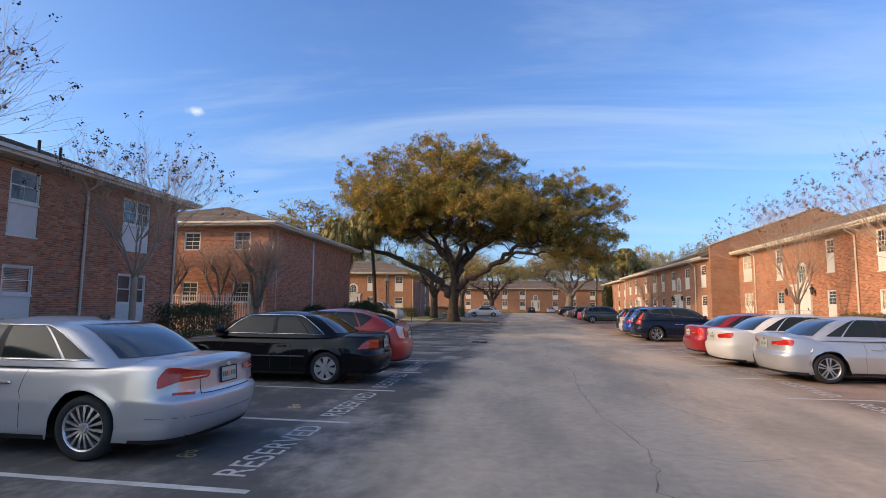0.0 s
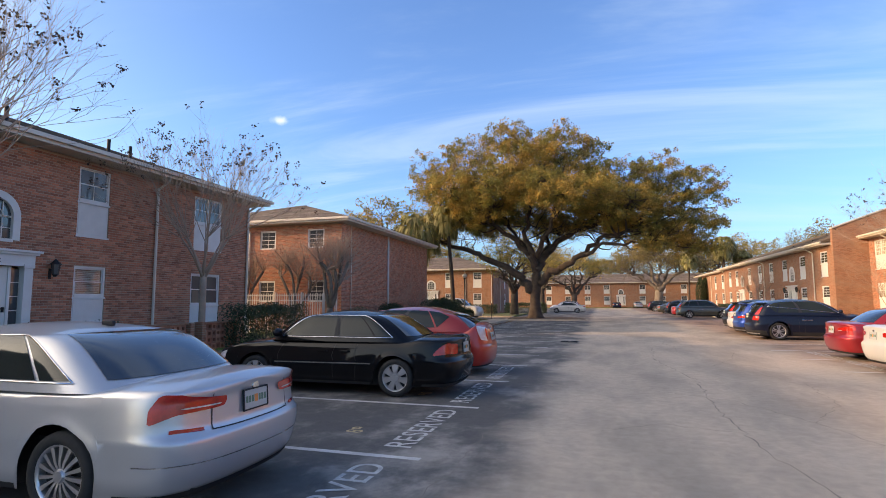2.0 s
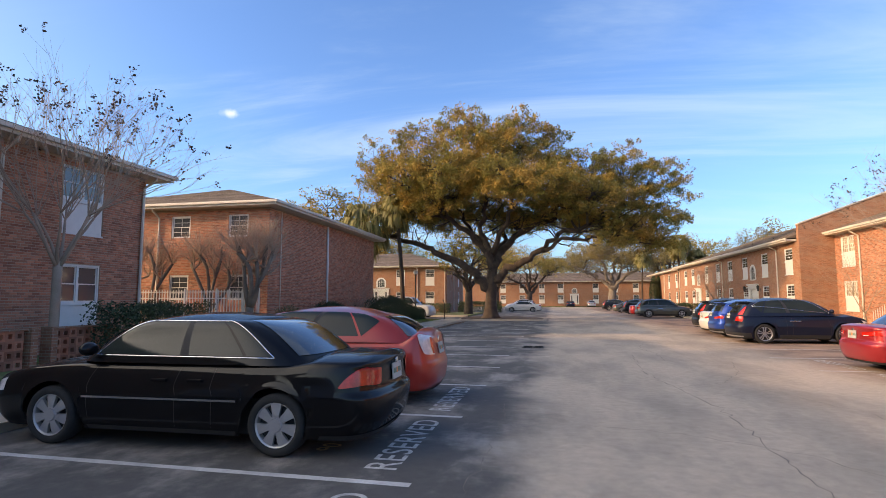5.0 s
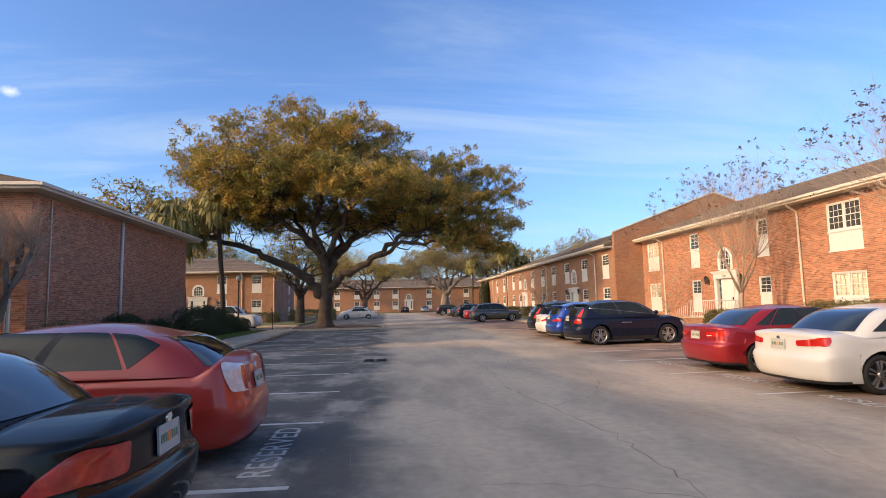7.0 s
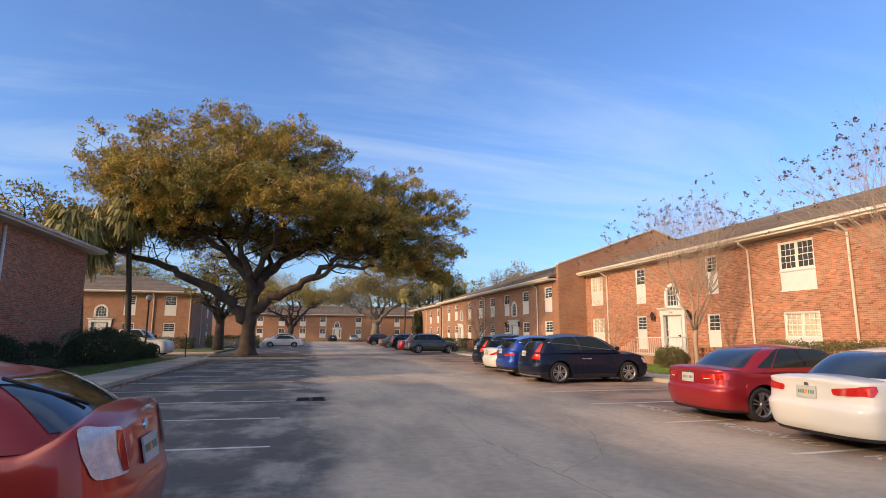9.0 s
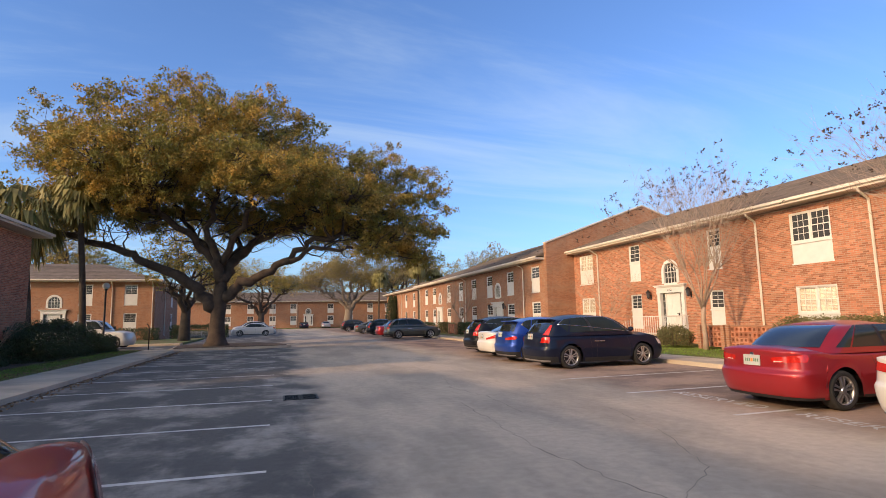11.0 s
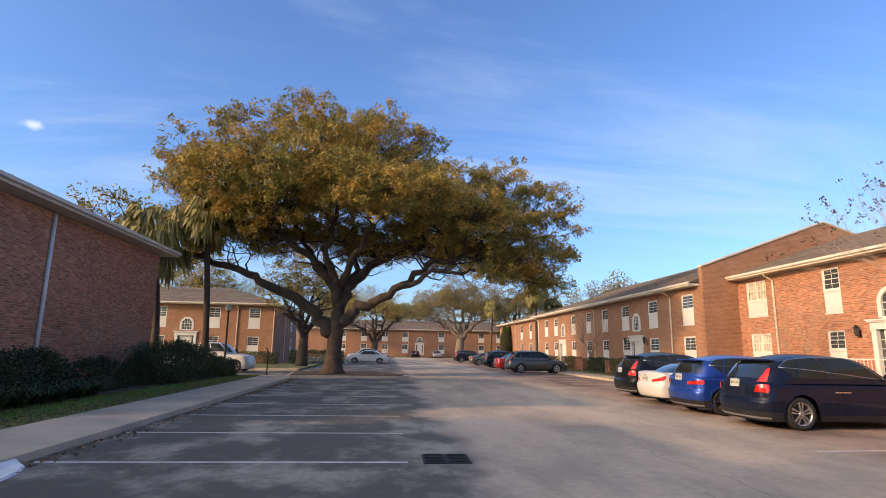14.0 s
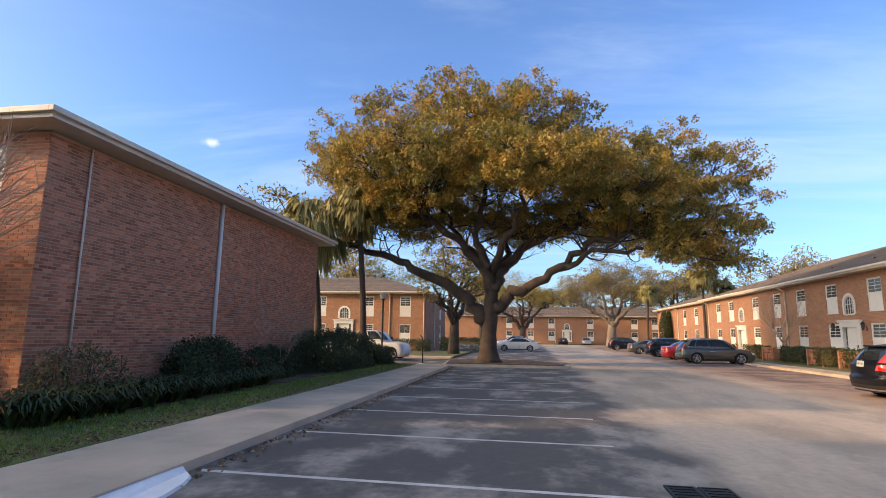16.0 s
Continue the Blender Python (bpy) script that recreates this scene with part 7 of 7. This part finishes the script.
# ---- stall lines and lettering ----
def stripe(x0, y0, x1, y1, w, z=0.004):
    d = Vector((x1 - x0, y1 - y0, 0))
    nrm = Vector((-d.y, d.x, 0)).normalized() * w / 2
    n = max(2, int(d.length / 0.25))
    v, f = [], []
    for i in range(n + 1):
        p = Vector((x0, y0, z)) + d * (i / n)
        j = random.uniform(0.86, 1.06)
        v += [tuple(p + nrm * j), tuple(p - nrm * j)]
    for i in range(n):
        f.append((2 * i, 2 * i + 1, 2 * i + 3, 2 * i + 2))
    ob = new("stall_line", mesh_of("stall_line", v, f, LINE))
    return tagged(ob, "worn white painted stall line", "road marking", "stall lines", kind="structure")


for k in range(15):
    y = 4.5 + 2.76 * k
    stripe(-7.5, y + 0.12, -2.28, y, 0.10)
for k in range(10):
    y = 1.3 + 2.78 * k
    stripe(4.78, y + 1.05, 9.75, y + 1.15, 0.10)


WORD = material("worn_word_paint", (0.50, 0.48, 0.44), 0.85, vary=0.4, scale=7, fine=50, bump=0.1, dist=0.003)


def stencil(m, word, size, mat, name, label, stretch=1.0):
    cu = bpy.data.curves.new(name, "FONT")
    cu.body, cu.size, cu.align_x = word, size, "CENTER"
    cu.space_character = 1.05
    cu.offset = 0.003
    tmp = bpy.data.objects.new(name, cu)
    me = bpy.data.meshes.new_from_object(tmp)
    bpy.data.objects.remove(tmp)
    me.materials.clear()
    me.materials.append(mat)
    ob = new(name, me)
    ob.matrix_world = m @ Matrix.Diagonal((stretch, 1, 1, 1))
    return tagged(ob, label, "road marking", "stencilled words", kind="structure")


for k in range(4):
    y = 4.5 + 2.76 * k + 1.42
    stencil(pose(-2.52, y, 0.005, 0, 0, 90), "RESERVED", 0.46, WORD, "stencil_word", "worn white stencilled word on the stall", 1.0)
for k, num in enumerate(("89", "89", "90", "91")):
    stencil(pose(-3.35, 4.5 + 2.76 * k + 1.0, 0.005, 0, 0, 90), num, 0.3, FADED, "stall_number", "faded stencilled stall number")
for k in range(1, 7):
    y = 2.4 + 2.78 * k + 1.35
    stencil(pose(5.62, y, 0.005, 0, 0, -90), "RESERVED", 0.46, WORD, "stencil_word", "worn white stencilled word on the stall")

# ---- drain ----
dr = thing("storm_drain", pose(-1.70, 24.05, 0.0), "dark iron storm drain with two grates set in the asphalt", "drain")
part("pit", box_bm(-0.36, 0.36, -0.34, 0.34, -0.03, 0.003), DARK, dr)
for gx0 in (-0.35, 0.015):
    rows = [(gx0, gx0 + 0.335, -0.33 + i * 0.11, -0.30 + i * 0.11, 0.002, 0.012) for i in range(7)] + [(gx0, gx0 + 0.03, -0.33, 0.36, 0.003, 0.013), (gx0 + 0.305, gx0 + 0.335, -0.33, 0.36, 0.003, 0.013)]
    part("grate", boxes_bm(rows), IRON, dr)

# ---- cracks ----
def crack(pts, w, seed):
    rg = np.random.default_rng(seed)
    v, f = [], []
    line = [Vector((*pts[0], 0))]
    for a, b in zip(pts, pts[1:]):
        a, b = Vector((*a, 0)), Vector((*b, 0))
        n = max(2, int((b - a).length / 0.16))
        for i in range(1, n + 1):
            q = a.lerp(b, i / n)
            if i < n:
                q += Vector((rg.normal() * 0.028, rg.normal() * 0.028, 0))
            line.append(q)
    for i, p in enumerate(line):
        d = line[min(i + 1, len(line) - 1)] - line[max(i - 1, 0)]
        nn = Vector((-d.y, d.x, 0)).normalized() * w * rg.uniform(0.15, 0.6) * 0.5
        v += [tuple(p + nn + Vector((0, 0, 0.0035))), tuple(p - nn + Vector((0, 0, 0.0035)))]
    for i in range(len(line) - 1):
        f.append((2 * i, 2 * i + 1, 2 * i + 3, 2 * i + 2))
    return tagged(new("asphalt_crack", mesh_of("asphalt_crack", v, f, CRACK)), "jagged dark crack in the worn asphalt", "crack", "asphalt cracks", kind="structure")


crack([(1.3, 3.0), (1.25, 5.3), (1.45, 6.6), (1.2, 8.4), (1.15, 11.0), (1.35, 14.0), (0.9, 18.0), (1.2, 22.0)], 0.035, 1)
crack([(1.45, 6.6), (2.2, 6.2), (3.0, 6.5)], 0.022, 2)
crack([(2.8, 8.2), (2.2, 10.2), (1.6, 11.6), (0.4, 12.4), (-0.6, 12.6)], 0.025, 3)
crack([(2.2, 10.2), (3.0, 11.6), (3.3, 14.0), (2.6, 16.0)], 0.022, 4)
crack([(-0.5, 9.0), (0.2, 9.6), (1.15, 9.4)], 0.018, 5)
crack([(1.2, 16.0), (2.2, 16.8), (2.9, 18.4), (3.4, 20.4)], 0.022, 6)
crack([(1.8, 20.5), (2.0, 22.6), (1.7, 24.2), (2.1, 26.0)], 0.03, 7)
crack([(-1.9, 6.0), (-1.75, 12.0), (-1.85, 18.0), (-1.7, 23.6)], 0.016, 8)
crack([(0.2, 24.4), (1.7, 24.2), (3.2, 24.9)], 0.018, 9)

# ---- brick stoop with rail ----
st = thing("brick_stoop", pose(0, 0, 0), "brick stoop with steps and thin white railing at the entrance", "stoop")
part("landing", box_bm(15.1, 16.57, 33.3, 36.6, 0.05, 0.60, 0.01), BRICK_FAR, st)
for i in range(3):
    part("step", box_bm(15.1, 16.5, 36.6 + i * 0.3, 36.9 + i * 0.3, 0.05, 0.46 - i * 0.14, 0.01), BRICK_FAR, st)
part("landing_slab", box_bm(15.05, 16.57, 33.25, 36.62, 0.60, 0.64, 0.008), CONCRETE, st)
for i in range(15):
    y = 33.35 + i * 0.16
    part("baluster", box_bm(15.14, 15.158, y, y + 0.018, 0.64, 1.5), WHITE, st)
part("handrail", boxes_bm([(15.12, 15.178, 33.3, 35.7, 1.5, 1.54), (15.13, 15.168, 33.3, 35.7, 0.70, 0.73)], 0.005), WHITE, st)
for i in range(9):
    x = 15.2 + i * 0.16
    part("baluster", box_bm(x, x + 0.018, 33.33, 33.348, 0.64, 1.5), WHITE, st)
part("handrail", box_bm(15.12, 16.55, 33.31, 33.37, 1.5, 1.54, 0.005), WHITE, st)
for i in range(7):
    part("baluster", box_bm(15.14, 15.158, 35.9 + i * 0.2, 35.918 + i * 0.2, 0.5 - i * 0.07, 1.40 - i * 0.07), WHITE, st)

# ---- pierced brick screens ----
def screen(m, length, h, label):
    """A low wall of terracotta blocks with square holes."""
    t = thing("brick_screen", m, label, "screen wall", "pierced screens")
    pitch = 0.2
    cols, rows = int(length / pitch), int(h / pitch)
    part("post", box_bm(-0.14, 0.02, -0.1, 0.2, -0.1, h + 0.06, 0.008), BRICK_FAR, t)
    part("post", box_bm(length - 0.02, length + 0.14, -0.1, 0.2, -0.1, h + 0.06, 0.008), BRICK_FAR, t)
    bm = bmesh.new()
    s = 0.05
    for b in ((0.0, pitch, 0.0, 0.1, 0.0, s), (0.0, pitch, 0.0, 0.1, pitch - s, pitch - 0.004), (0.0, s, 0.0, 0.1, s, pitch - s), (pitch - s, pitch - 0.004, 0.0, 0.1, s, pitch - s)):
        add_box(bm, *b)
    me = bpy.data.meshes.new("block")
    bm.to_mesh(me)
    bm.free()
    me.materials.append(BRICK_ONE)
    for i in range(cols):
        for j in range(rows):
            o = new("block", me)
            o.parent = t
            o.matrix_local = Matrix.Translation((i * pitch, random.uniform(-0.004, 0.004), j * pitch))
    part("coping", box_bm(-0.05, length + 0.05, -0.03, 0.13, rows * pitch, rows * pitch + 0.05, 0.006), BRICK_FAR, t)
    return t


screen(frame_west(14.35, 30.15) @ Matrix.Translation((0, 0, 0.3)), 1.1, 0.8, "low pierced terracotta screen beside the bare tree")
screen(frame_west(14.35, 28.68) @ Matrix.Translation((0, 0, 0.3)), 2.6, 0.8, "low pierced terracotta screen on the east lawn")
screen(frame_east(-12.0, 15.6) @ Matrix.Translation((0, 0, 0.15)), 1.5, 0.8, "low pierced terracotta screen in the shade")
screen(frame_east(-12.0, 13.5) @ Matrix.Translation((0, 0, 0.15)), 1.5, 0.8, "low pierced terracotta screen near the entrance")
for yy in (50.2, 53.6, 60.0):
    screen(frame_west(13.0, yy) @ Matrix.Translation((0, 0, 0.25)), 1.6, 0.8, "far pierced terracotta screen before the east building")

# ---- white iron fence between the buildings ----
fe = thing("metal_fence", pose(0, 24.3, 0.1), "white metal picket fence with gate between two buildings", "fence")
for i in range(42):
    x = -17.3 + i * 0.125
    part("picket", box_bm(x, x + 0.028, 0, 0.022, 0.08, 1.9), WHITE, fe)
for x in (-17.4, -15.3, -13.9, -12.75, -12.1):
    part("post", box_bm(x, x + 0.06, -0.02, 0.04, 0, 1.95, 0.004), WHITE, fe)
for z in (0.2, 1.55, 1.8):
    part("rail", box_bm(-17.4, -12.1, -0.004, 0.022, z, z + 0.035), WHITE, fe)

# ---- lamp post, sign post ----
lp = thing("lamp_post", pose(-11.9, 48.0, 0.1), "slim dark post with a globe lamp by the hedge", "street lamp")
part("pole", tube_mesh("pole", [(0, 0, 0), (0, 0, 0.5), (0, 0, 3.5)], [0.09, 0.06, 0.05], IRON, 10), IRON, lp)
bm = bmesh.new()
bmesh.ops.create_uvsphere(bm, u_segments=16, v_segments=10, radius=0.2, matrix=Matrix.Translation((0, 0, 3.75)))
for fc in bm.faces:
    fc.smooth = True
part("globe", bm, BLIND, lp, "frosted globe")
bm = bmesh.new()
bmesh.ops.create_cone(bm, cap_ends=True, segments=12, radius1=0.12, radius2=0.06, depth=0.12, matrix=Matrix.Translation((0, 0, 3.55)))
part("collar", bm, IRON, lp)
sp = thing("sign_post", pose(-9.75, 49.2, 0.0), "bent dark metal post at the end of the path", "post")
part("pole", tube_mesh("pole", [(0, 0, 0), (0, 0, 1.3), (-0.05, 0, 1.5), (-0.15, 0, 1.6)], 0.035, IRON, 8), IRON, sp)
# ---- bricks, last ----
rng_b = np.random.default_rng(5)
for w, boxes, singles in PENDING_BRICKS:
    near = []
    if singles:
        a, b, c, d = singles
        near = [q for q in boxes if a <= q[0] and q[1] <= b and c <= q[2] <= d and q[1] - q[0] > 0.18][:300]
        keep = set(near)
        boxes = [q for q in boxes if q not in keep]
    tagged(part("brickwork", bricks_mesh("brickwork", boxes, rng_b), BRICK, w), kind="stuff")
    if near:
        u0, u1, z0, z1 = 0.0, 0.195, 0.0, 0.0595
        proto = bricks_mesh("brick", [(u0, u1, z0, z1)], rng_b)
        proto.materials.clear()
        proto.materials.append(BRICK_ONE)
        for q in near:
            o = new("brick", proto)
            o.parent = w
            o.matrix_local = Matrix.Translation((q[0], random.uniform(-0.002, 0.002), q[2]))
